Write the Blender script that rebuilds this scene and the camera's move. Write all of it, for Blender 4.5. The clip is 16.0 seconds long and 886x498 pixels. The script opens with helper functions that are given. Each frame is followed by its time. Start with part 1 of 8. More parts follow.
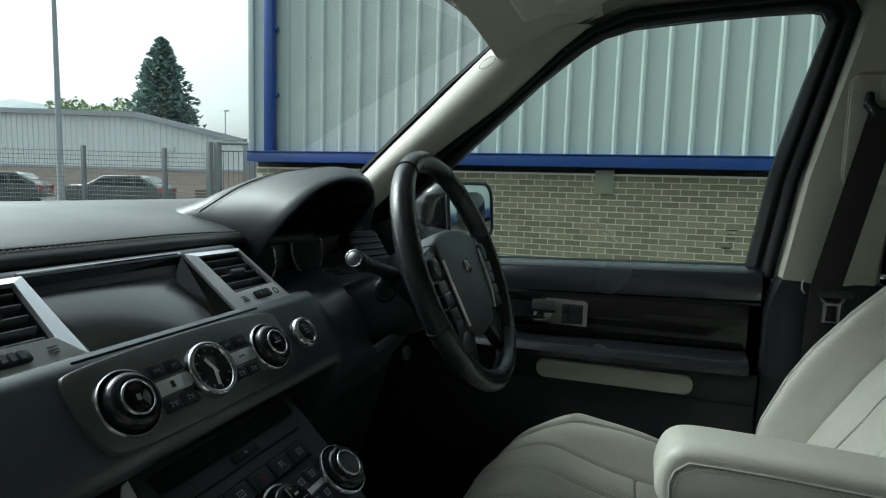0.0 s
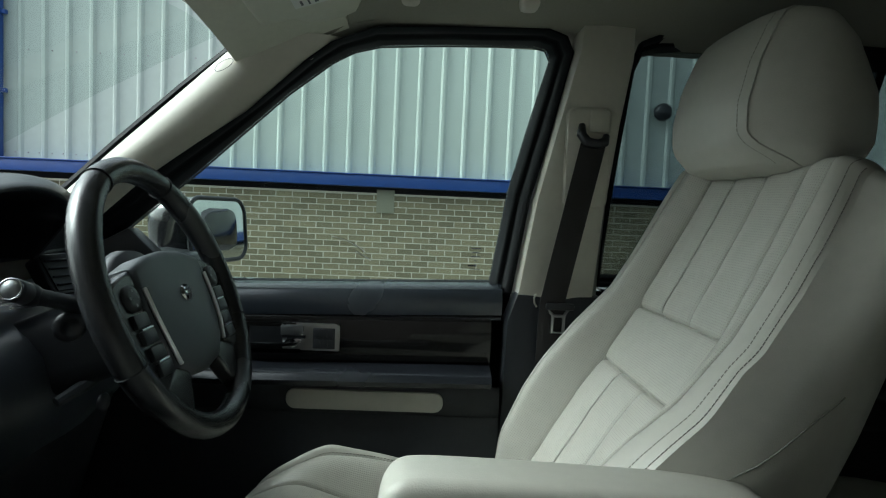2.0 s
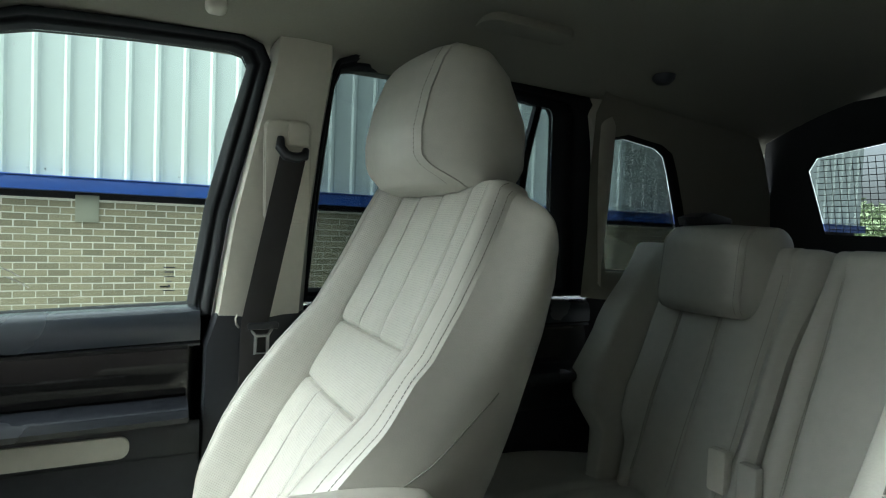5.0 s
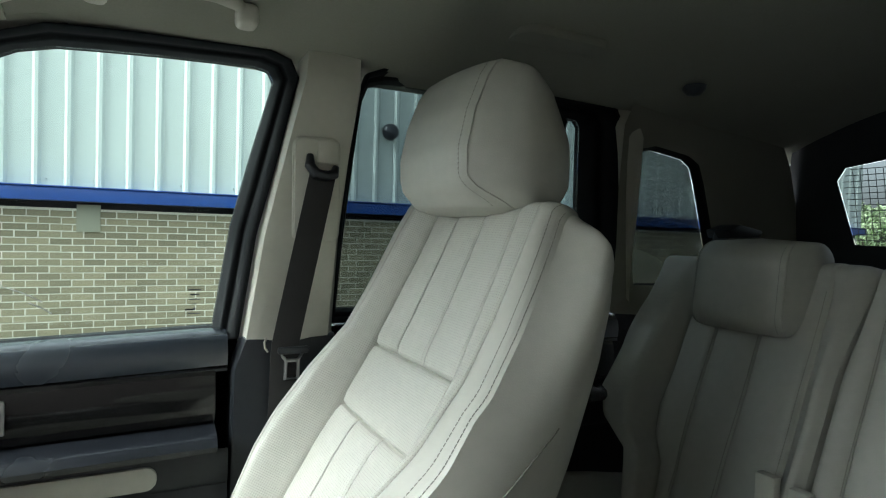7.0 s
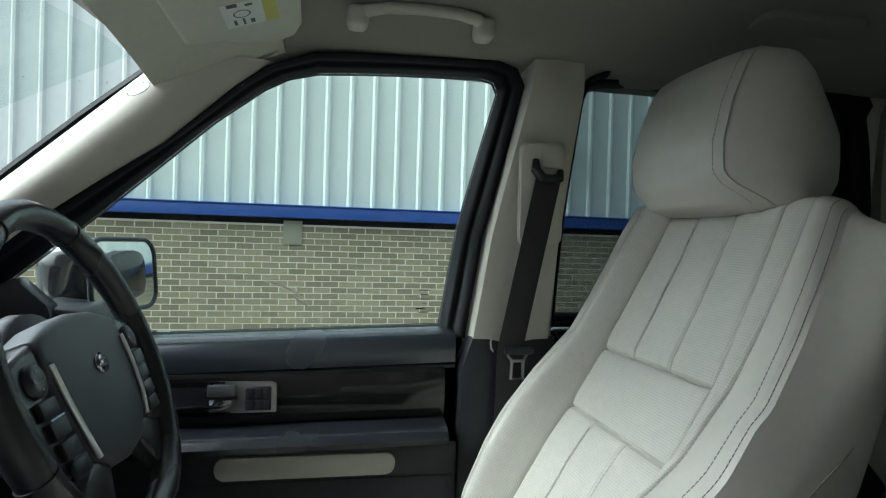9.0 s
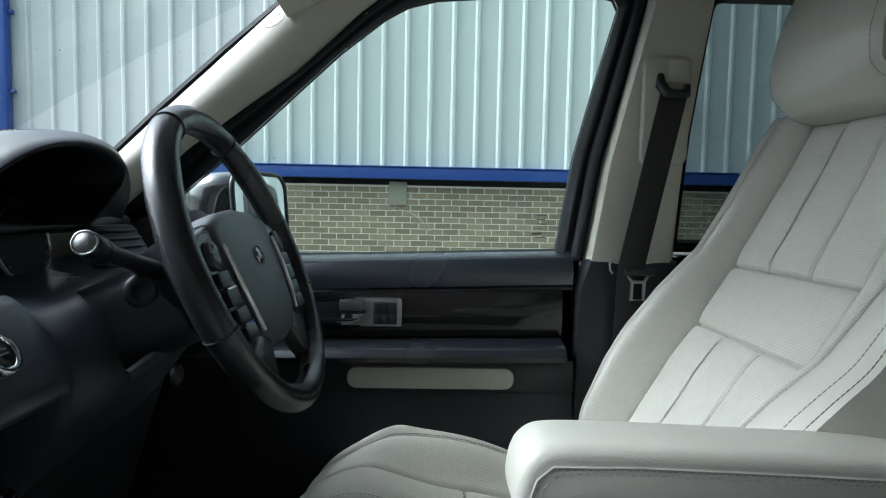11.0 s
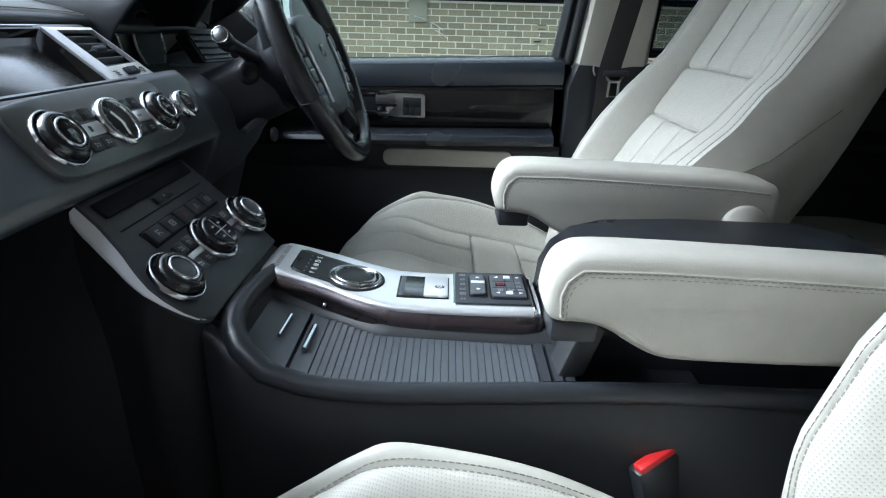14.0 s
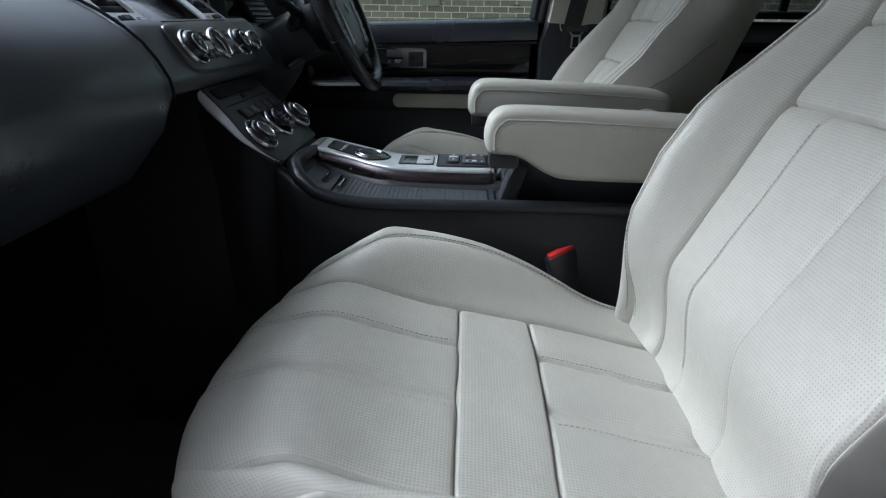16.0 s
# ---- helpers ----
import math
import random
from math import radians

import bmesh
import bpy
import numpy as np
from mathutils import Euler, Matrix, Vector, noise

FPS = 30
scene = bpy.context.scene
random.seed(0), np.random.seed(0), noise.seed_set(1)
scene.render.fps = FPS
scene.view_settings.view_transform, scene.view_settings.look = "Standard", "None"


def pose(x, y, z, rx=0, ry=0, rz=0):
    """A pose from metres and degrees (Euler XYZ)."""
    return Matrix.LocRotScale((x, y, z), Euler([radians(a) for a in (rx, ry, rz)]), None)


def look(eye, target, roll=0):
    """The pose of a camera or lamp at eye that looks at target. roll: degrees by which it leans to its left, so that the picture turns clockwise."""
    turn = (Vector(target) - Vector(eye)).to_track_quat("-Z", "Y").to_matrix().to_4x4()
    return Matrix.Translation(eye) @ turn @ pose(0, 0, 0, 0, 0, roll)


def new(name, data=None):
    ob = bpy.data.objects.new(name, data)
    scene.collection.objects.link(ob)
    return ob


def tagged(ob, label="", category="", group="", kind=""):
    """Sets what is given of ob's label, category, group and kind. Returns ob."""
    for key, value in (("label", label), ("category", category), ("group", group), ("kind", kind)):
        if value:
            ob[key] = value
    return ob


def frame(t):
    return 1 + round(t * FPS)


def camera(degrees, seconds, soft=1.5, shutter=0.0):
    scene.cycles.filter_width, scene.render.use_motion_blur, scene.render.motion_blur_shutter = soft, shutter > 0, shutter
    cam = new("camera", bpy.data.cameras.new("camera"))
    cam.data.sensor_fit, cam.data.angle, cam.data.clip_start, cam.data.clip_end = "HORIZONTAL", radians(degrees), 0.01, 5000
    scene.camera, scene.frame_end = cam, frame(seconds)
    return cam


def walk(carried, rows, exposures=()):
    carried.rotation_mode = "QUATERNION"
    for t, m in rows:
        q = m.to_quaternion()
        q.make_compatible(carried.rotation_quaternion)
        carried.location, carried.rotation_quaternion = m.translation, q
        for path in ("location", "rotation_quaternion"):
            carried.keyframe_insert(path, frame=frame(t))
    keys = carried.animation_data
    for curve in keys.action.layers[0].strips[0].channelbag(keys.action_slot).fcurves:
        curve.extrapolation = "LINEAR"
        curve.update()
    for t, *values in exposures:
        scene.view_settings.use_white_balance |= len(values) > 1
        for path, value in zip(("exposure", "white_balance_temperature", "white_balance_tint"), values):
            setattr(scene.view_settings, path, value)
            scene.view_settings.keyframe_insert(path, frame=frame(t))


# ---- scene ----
cam = camera(74.2, 16.0, soft=1.15)
PATH = [
    (0, (0.042, -0.462, 1.301), (-0.59, 1.423, 1.088), 1.7),
    (0.5, (0.067, -0.454, 1.305), (-0.394, 1.483, 1.123), 1.8),
    (1, (0.076, -0.431, 1.3), (-0.216, 1.541, 1.143), 2.0),
    (1.5, (0.091, -0.402, 1.3), (-0.031, 1.59, 1.163), 2.2),
    (2, (0.106, -0.384, 1.301), (0.171, 1.611, 1.178), 2.6),
    (2.5, (0.113, -0.379, 1.306), (0.356, 1.603, 1.19), 2.7),
    (3, (0.133, -0.378, 1.304), (0.542, 1.577, 1.197), 2.7),
    (3.5, (0.152, -0.384, 1.307), (0.738, 1.525, 1.207), 2.8),
    (4, (0.166, -0.386, 1.312), (0.909, 1.469, 1.225), 2.8),
    (4.5, (0.17, -0.383, 1.317), (1.032, 1.421, 1.245), 2.6),
    (4.7, (0.173, -0.382, 1.317), (1.065, 1.406, 1.251), 2.5),
    (6.8, (0.15, -0.325, 1.34), (1.073, 1.449, 1.286), 1.3),
    (7, (0.131, -0.32, 1.341), (1.041, 1.461, 1.293), 1.6),
    (7.5, (0.081, -0.305, 1.339), (0.922, 1.509, 1.301), 2.1),
    (8, (0.062, -0.295, 1.331), (0.768, 1.576, 1.295), 1.8),
    (8.5, (0.055, -0.288, 1.315), (0.589, 1.639, 1.306), 1.8),
    (9, (0.033, -0.295, 1.319), (0.414, 1.668, 1.304), 1.7),
    (9.2, (0.022, -0.295, 1.315), (0.351, 1.677, 1.303), 1.7),
    (11.3, (-0.003, -0.325, 1.232), (0.032, 1.664, 1.026), 1.2),
    (11.7, (-0.009, -0.351, 1.219), (0.024, 1.623, 0.899), 1.4),
    (12, (-0.009, -0.372, 1.212), (0.016, 1.583, 0.788), 1.4),
    (12.5, (-0.014, -0.415, 1.21), (0.015, 1.502, 0.64), 1.6),
    (13, (-0.01, -0.467, 1.222), (0.012, 1.426, 0.577), 1.5),
    (13.5, (-0.004, -0.544, 1.22), (0.009, 1.335, 0.535), 1.7),
    (14, (0.009, -0.626, 1.225), (0.0, 1.242, 0.513), 1.6),
    (14.5, (0.024, -0.718, 1.231), (-0.01, 1.138, 0.487), 1.4),
    (15, (0.047, -0.825, 1.219), (-0.016, 1.035, 0.486), 1.1),
    (15.5, (0.052, -0.927, 1.199), (-0.004, 0.934, 0.47), 1.0),
    (16, (0.067, -1.004, 1.174), (0.003, 0.85, 0.427), 0.8),
]
walk(cam, [(t, look(eye, target, roll)) for t, eye, target, roll in PATH],
     [(0, 0.78, 5900, -1), (1.5, 0.98, 5900, -1), (2.5, 1.4, 5950, 1), (4.5, 2.12, 6000, 3), (7, 2.15, 5950, 4), (9, 1.68, 5850, 5), (11.5, 1.6, 5650, 9), (14, 2.08, 5550, 11), (15, 1.48, 5600, 12), (16, 1.0, 5600, 13)])

# ---- world, sun, exposure ----
world = bpy.data.worlds.new("overcast_sky")
scene.world = world
world.use_nodes = True
wn, wl = world.node_tree.nodes, world.node_tree.links
sky = wn.new("ShaderNodeTexSky")
sky.sky_type, sky.sun_disc = "NISHITA", False
sky.sun_elevation, sky.sun_rotation = radians(43), radians(276)
sky.air_density, sky.dust_density, sky.ozone_density = 1.0, 6.0, 1.0
grey = wn.new("ShaderNodeHueSaturation")
grey.inputs["Saturation"].default_value = 0.22
wl.new(sky.outputs["Color"], grey.inputs["Color"])
wl.new(grey.outputs["Color"], wn["Background"].inputs["Color"])
wn["Background"].inputs["Strength"].default_value = 0.15

sun = new("sun", bpy.data.lights.new("sun", "SUN"))
sun.data.energy, sun.data.angle, sun.data.color = 1.3, radians(25), (1.0, 0.97, 0.93)
sun.matrix_world = look((0, 0, 55.8), (59.5, 6, 0))


# ---- materials ----
def mat(name, color, rough=0.5, metal=0.0, var=0.08, scales=(6.0, 90.0), bump=0.08, bump_scale=350.0, coat=0.0, spec=0.5,
        dist=0.001, random_tint=0.0):
    m = bpy.data.materials.new(name)
    m.use_nodes = True
    n, l = m.node_tree.nodes, m.node_tree.links
    b = n["Principled BSDF"]
    b.inputs["Metallic"].default_value = metal
    b.inputs["Coat Weight"].default_value = coat
    b.inputs["Coat Roughness"].default_value = 0.05
    b.inputs["Specular IOR Level"].default_value = spec
    co = n.new("ShaderNodeTexCoord")
    big, small = n.new("ShaderNodeTexNoise"), n.new("ShaderNodeTexNoise")
    big.inputs["Scale"].default_value, small.inputs["Scale"].default_value = scales
    big.inputs["Detail"].default_value = small.inputs["Detail"].default_value = 4
    for t in (big, small):
        l.new(co.outputs["Object"], t.inputs["Vector"])
    add = n.new("ShaderNodeMath")
    add.operation = "ADD"
    l.new(big.outputs["Fac"], add.inputs[0])
    l.new(small.outputs["Fac"], add.inputs[1])
    ramp = n.new("ShaderNodeMapRange")
    ramp.inputs["From Min"].default_value, ramp.inputs["From Max"].default_value = 0.6, 1.4
    ramp.inputs["To Min"].default_value, ramp.inputs["To Max"].default_value = 1 - var, 1 + var
    l.new(add.outputs[0], ramp.inputs["Value"])
    value = ramp.outputs[0]
    if random_tint:
        info, geo = n.new("ShaderNodeObjectInfo"), n.new("ShaderNodeNewGeometry")
        s = n.new("ShaderNodeMath")
        s.operation = "ADD"
        l.new(info.outputs["Random"], s.inputs[0])
        l.new(geo.outputs["Random Per Island"], s.inputs[1])
        f = n.new("ShaderNodeMath")
        f.operation = "FRACT"
        l.new(s.outputs[0], f.inputs[0])
        r2 = n.new("ShaderNodeMapRange")
        r2.inputs["To Min"].default_value, r2.inputs["To Max"].default_value = 1 - random_tint, 1 + random_tint
        l.new(f.outputs[0], r2.inputs["Value"])
        mu = n.new("ShaderNodeMath")
        mu.operation = "MULTIPLY"
        l.new(value, mu.inputs[0])
        l.new(r2.outputs[0], mu.inputs[1])
        value = mu.outputs[0]
    mix = n.new("ShaderNodeVectorMath")
    mix.operation = "SCALE"
    mix.inputs[0].default_value = color
    l.new(value, mix.inputs["Scale"])
    l.new(mix.outputs[0], b.inputs["Base Color"])
    rr = n.new("ShaderNodeMapRange")
    rr.inputs["From Min"].default_value, rr.inputs["From Max"].default_value = 0.3, 0.7
    rr.inputs["To Min"].default_value, rr.inputs["To Max"].default_value = max(rough - 0.06, 0.02), rough + 0.06
    l.new(big.outputs["Fac"], rr.inputs["Value"])
    l.new(rr.outputs[0], b.inputs["Roughness"])
    if bump:
        g = n.new("ShaderNodeTexVoronoi")
        g.inputs["Scale"].default_value = bump_scale
        l.new(co.outputs["Object"], g.inputs["Vector"])
        bp = n.new("ShaderNodeBump")
        bp.inputs["Strength"].default_value, bp.inputs["Distance"].default_value = bump, dist
        l.new(g.outputs["Distance"], bp.inputs["Height"])
        l.new(bp.outputs[0], b.inputs["Normal"])
    return m


def perforated(name, color, pitch=0.0035):
    """Leather with rows of small punched holes, laid out on the surface's own metres."""
    m = mat(name, color, 0.46, var=0.07, bump=0)
    n, l = m.node_tree.nodes, m.node_tree.links
    b = n["Principled BSDF"]
    uv = n.new("ShaderNodeUVMap")
    sep = n.new("ShaderNodeSeparateXYZ")
    l.new(uv.outputs[0], sep.inputs[0])
    waves = []
    for k in ("X", "Y"):
        mu = n.new("ShaderNodeMath")
        mu.operation = "MULTIPLY"
        mu.inputs[1].default_value = math.pi / pitch
        l.new(sep.outputs[k], mu.inputs[0])
        s = n.new("ShaderNodeMath")
        s.operation = "SINE"
        l.new(mu.outputs[0], s.inputs[0])
        waves.append(s)
    p = n.new("ShaderNodeMath")
    p.operation = "MULTIPLY"
    l.new(waves[0].outputs[0], p.inputs[0])
    l.new(waves[1].outputs[0], p.inputs[1])
    a = n.new("ShaderNodeMath")
    a.operation = "ABSOLUTE"
    l.new(p.outputs[0], a.inputs[0])
    hole = n.new("ShaderNodeMapRange")
    hole.inputs["From Min"].default_value, hole.inputs["From Max"].default_value = 0.80, 0.97
    l.new(a.outputs[0], hole.inputs["Value"])
    src = b.inputs["Base Color"].links[0].from_socket
    mx = n.new("ShaderNodeMix")
    mx.data_type = "RGBA"
    mx.inputs["B"].default_value = (color[0] * 0.60, color[1] * 0.60, color[2] * 0.59, 1)
    l.new(hole.outputs[0], mx.inputs["Factor"])
    l.new(src, mx.inputs["A"])
    l.new(mx.outputs["Result"], b.inputs["Base Color"])
    inv = n.new("ShaderNodeMath")
    inv.operation = "SUBTRACT"
    inv.inputs[0].default_value = 1.0
    l.new(a.outputs[0], inv.inputs[1])
    bp = n.new("ShaderNodeBump")
    bp.inputs["Strength"].default_value, bp.inputs["Distance"].default_value = 0.22, 0.0010
    l.new(inv.outputs[0], bp.inputs["Height"])
    l.new(bp.outputs[0], b.inputs["Normal"])
    return m


def glass(name, tint, gloss=1.0):
    m = bpy.data.materials.new(name)
    m.use_nodes = True
    n, l = m.node_tree.nodes, m.node_tree.links
    n.remove(n["Principled BSDF"])
    tr, gl, mx, fr = n.new("ShaderNodeBsdfTransparent"), n.new("ShaderNodeBsdfGlossy"), n.new("ShaderNodeMixShader"), n.new("ShaderNodeFresnel")
    tr.inputs["Color"].default_value = (*tint, 1)
    gl.inputs["Roughness"].default_value = 0.02
    fr.inputs["IOR"].default_value = 1.45
    sc = n.new("ShaderNodeMath")
    sc.operation = "MULTIPLY"
    sc.inputs[1].default_value = gloss
    l.new(fr.outputs[0], sc.inputs[0])
    l.new(sc.outputs[0], mx.inputs[0])
    l.new(tr.outputs[0], mx.inputs[1])
    l.new(gl.outputs[0], mx.inputs[2])
    l.new(mx.outputs[0], n["Material Output"].inputs["Surface"])
    return m


IVORY = (0.45, 0.44, 0.39)
M_LEATHER = mat("ivory_leather", IVORY, 0.44, var=0.05, scales=(7, 60), bump=0.12, bump_scale=600)
M_PERF = perforated("ivory_perforated_leather", IVORY)
M_PALE_THREAD = mat("pale_thread", (0.40, 0.385, 0.34), 0.8, bump=0)
M_WELT = mat("dark_grey_thread", (0.20, 0.19, 0.17), 0.8, bump=0)
M_THREAD = mat("grey_thread", (0.22, 0.215, 0.19), 0.8, bump=0)
M_TRIM = mat("ivory_trim_plastic", (0.56, 0.54, 0.465), 0.55, var=0.04, bump=0.15, bump_scale=900)
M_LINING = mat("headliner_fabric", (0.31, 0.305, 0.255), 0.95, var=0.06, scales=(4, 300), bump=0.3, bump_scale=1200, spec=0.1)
M_VISOR = mat("visor_vinyl", (0.62, 0.62, 0.52), 0.7, var=0.05, bump=0.2, bump_scale=900)
M_BLACK = mat("black_soft_plastic", (0.019, 0.021, 0.025), 0.36, var=0.15, bump=0.06, bump_scale=900, spec=0.45)
M_FLANK = mat("deep_black_plastic", (0.015, 0.016, 0.018), 0.50, var=0.2, bump=0.05, bump_scale=900, spec=0.40)
M_DASH = mat("black_dash_leather", (0.042, 0.049, 0.061), 0.32, var=0.12, bump=0.08, bump_scale=900, spec=1.0)
M_DASHTOP = mat("matt_black_dash_top", (0.026, 0.028, 0.031), 0.40, var=0.12, bump=0.10, bump_scale=900, spec=0.8)
M_SILL = mat("black_sill_leather", (0.028, 0.034, 0.044), 0.22, var=0.06, bump=0.02, bump_scale=900, spec=1.0)
M_LEDGE = mat("black_ledge_leather", (0.016, 0.018, 0.023), 0.22, var=0.06, bump=0.02, bump_scale=900, spec=0.7)
M_GREYP = mat("dark_grey_plastic", (0.050, 0.056, 0.064), 0.42, var=0.1, bump=0.15, bump_scale=900)
M_PANEL = mat("graphite_satin_panel", (0.19, 0.20, 0.205), 0.36, metal=0.85, var=0.06, bump=0)
M_KNOB = mat("gloss_black_knob", (0.012, 0.013, 0.016), 0.16, var=0.1, bump=0, spec=0.6)
M_RUBBER = mat("black_rubber_seal", (0.007, 0.008, 0.010), 0.55, var=0.2, bump=0.05, spec=0.16)
M_GLOSS = mat("gloss_black_veneer", (0.010, 0.0095, 0.0095), 0.07, var=0.5, scales=(3, 40), bump=0, spec=0.5)
M_ALU = mat("satin_aluminium", (0.82, 0.83, 0.85), 0.33, metal=0.75, var=0.05, scales=(20, 400), bump=0.02, bump_scale=1500)
M_SILVER = mat("bright_silver_paint", (0.70, 0.72, 0.75), 0.30, metal=0.25, var=0.04, bump=0)
M_CHROME = mat("chrome", (0.52, 0.53, 0.55), 0.12, metal=1.0, var=0.02, bump=0)
M_DKCHROME = mat("smoked_chrome", (0.15, 0.128, 0.135), 0.24, metal=1.0, var=0.05, bump=0)
M_PANE = mat("dark_display_pane", (0.012, 0.014, 0.014), 0.36, var=0.05, bump=0, spec=0.25)
M_SCREEN = mat("screen_glass", (0.012, 0.014, 0.014), 0.22, var=0.05, bump=0, coat=1.0, spec=1.0)
M_SCREEN.node_tree.nodes["Principled BSDF"].inputs["Coat Roughness"].default_value = 0.22
M_WEB = mat("black_belt_webbing", (0.020, 0.018, 0.018), 0.8, var=0.2, scales=(40, 900), bump=0.6, bump_scale=900)
M_CARPET = mat("black_carpet", (0.036, 0.036, 0.035), 1.0, var=0.3, scales=(20, 400), bump=1.0, bump_scale=500, spec=0.1)
M_DIMRED = mat("dim_red_print", (0.22, 0.012, 0.018), 0.4, var=0.05, bump=0)
M_HOOD = mat("matt_black_hood_leather", (0.011, 0.013, 0.017), 0.33, var=0.12, bump=0.10, bump_scale=900, spec=0.45)
# pale, barely metallic colour replaces the sky's reflection on silver trim
M_BRIGHT = mat("silver_trim_with_painted_sheen", (0.86, 0.87, 0.90), 0.36, metal=0.25, var=0.02, bump=0)
M_RED = mat("red_plastic", (0.55, 0.02, 0.02), 0.35, var=0.05, bump=0)
M_ICON = mat("pale_print", (0.25, 0.26, 0.27), 0.5, var=0.02, bump=0)
M_WHITE = mat("white_print", (0.75, 0.76, 0.72), 0.5, var=0.03, bump=0)
M_YELLOW = mat("yellow_print", (0.62, 0.60, 0.10), 0.5, var=0.03, bump=0)
M_SCUFF = mat("pale_scuff", (0.62, 0.63, 0.58), 0.8, bump=0)
M_STEEL = mat("worn_steel", (0.5, 0.5, 0.5), 0.3, metal=1.0, var=0.1, bump=0)
M_PAINT = mat("black_car_paint", (0.012, 0.012, 0.014), 0.15, var=0.05, bump=0, coat=1.0)
M_MIRROR = mat("mirror_glass", (0.85, 0.87, 0.87), 0.02, metal=1.0, var=0.0, bump=0)
M_CLAD = mat("pale_green_cladding", (0.52, 0.595, 0.55), 0.40, var=0.05, scales=(0.6, 9), bump=0.03, bump_scale=60)
M_BLUE = mat("blue_painted_steel", (0.022, 0.075, 0.30), 0.35, var=0.12, scales=(0.8, 12), bump=0.03, bump_scale=60)
M_BRICK = mat("buff_olive_brick", (0.27, 0.245, 0.155), 0.9, var=0.18, scales=(3, 45), bump=0.6, bump_scale=160, dist=0.004, random_tint=0.22)
M_MORTAR = mat("pale_mortar", (0.70, 0.68, 0.56), 0.95, var=0.14, scales=(2, 60), bump=0.5, bump_scale=200, dist=0.003)
M_PATCH = mat("grey_vent_cover", (0.30, 0.305, 0.225), 0.7, var=0.08, scales=(3, 30), bump=0.1)
M_ASPHALT = mat("worn_asphalt", (0.11, 0.11, 0.108), 0.9, var=0.2, scales=(0.3, 60), bump=0.8, bump_scale=120, dist=0.006)
M_GRASS = mat("grass", (0.07, 0.11, 0.035), 0.95, var=0.3, scales=(0.3, 20), bump=0.8, bump_scale=40, dist=0.03)
# far white cladding and red brick, colours raised for veiling haze
M_FARCLAD = mat("far_white_cladding_veiled", (0.82, 0.84, 0.83), 0.5, var=0.05, scales=(0.3, 5), bump=0)
M_FARBRICK = mat("far_red_brick_veiled", (0.52, 0.41, 0.34), 0.9, var=0.15, scales=(0.4, 12), bump=0.3, bump_scale=40)
# dark so that the added light-blocking wall throws little light back
M_BLOCKER = mat("dark_light_blocker", (0.10, 0.085, 0.075), 0.9, var=0.15, scales=(0.4, 12), bump=0.3, bump_scale=40)
M_ROOF = mat("far_grey_roof", (0.40, 0.42, 0.44), 0.5, var=0.06, scales=(0.4, 6), bump=0)
M_GALV = mat("galvanised_post", (0.20, 0.22, 0.22), 0.55, metal=0.3, var=0.1, bump=0)
# both leaf greens are lightened to carry the haze of distance
M_LEAF = mat("haze_paled_conifer_leaf", (0.20, 0.28, 0.235), 0.8, var=0.35, scales=(0.7, 6), bump=0, random_tint=0.4)
M_LEAF2 = mat("haze_paled_green_leaf", (0.34, 0.42, 0.24), 0.8, var=0.3, scales=(0.7, 6), bump=0, random_tint=0.4)
M_BARK = mat("bark", (0.10, 0.075, 0.055), 0.95, var=0.3, bump=0.8, bump_scale=30)
# distance haze is mixed into the hill's base colour
M_HILL = mat("hill_with_painted_haze", (0.55, 0.60, 0.60), 1.0, var=0.06, scales=(0.01, 0.08), bump=0, spec=0.0)
M_FARGLASS = mat("dark_car_glass", (0.06, 0.07, 0.075), 0.08, bump=0)
M_FARCAR = mat("dark_grey_car_paint", (0.09, 0.10, 0.10), 0.3, bump=0, coat=0.6)
G_CLEAR = glass("green_tinted_glass", (0.90, 0.95, 0.92), 0.6)
G_SCREEN = glass("windscreen_glass", (0.84, 0.89, 0.87), 0.7)
G_TAIL = glass("dark_tailgate_glass", (0.27, 0.30, 0.30), 0.8)
G_DARK = glass("privacy_glass", (0.42, 0.46, 0.46), 0.8)


# ---- mesh tools ----
def part(name, bm, material, parent=None, label="", smooth=True, loc=None):
    """One mesh object out of a bmesh in world metres, its origin in the middle of its box, under parent."""
    if smooth:
        for f in bm.faces:
            f.smooth = True
        for e in bm.edges:
            if len(e.link_faces) == 2 and e.calc_face_angle(0) > 0.65:
                e.smooth = False
    co = np.array([v.co for v in bm.verts])
    c = Vector((co.min(0) + co.max(0)) / 2) if loc is None else Vector(loc)
    for v in bm.verts:
        v.co -= c
    me = bpy.data.meshes.new(name)
    bm.to_mesh(me)
    bm.free()
    me.materials.append(material)
    ob = new(name, me)
    place(ob, c, parent)
    if label:
        ob["label"] = label
    return ob


def place(ob, c, parent):
    up = Vector((0, 0, 0))
    p = parent
    while p:
        up += p.location
        p = p.parent
    ob.location = Vector(c) - up
    ob.parent = parent


def thing(name, at, label, category, group="", kind=""):
    e = new(name)
    e.empty_display_size = 0.05
    e.location = at
    return tagged(e, label, category, group, kind)


def mesh(verts, faces):
    bm = bmesh.new()
    vs = [bm.verts.new(v) for v in verts]
    for f in faces:
        bm.faces.new([vs[i] for i in f])
    return bm


def join(*bms):
    out = bms[0]
    for b in bms[1:]:
        me = bpy.data.meshes.new("tmp")
        b.to_mesh(me)
        b.free()
        out.from_mesh(me)
        bpy.data.meshes.remove(me)
    return out


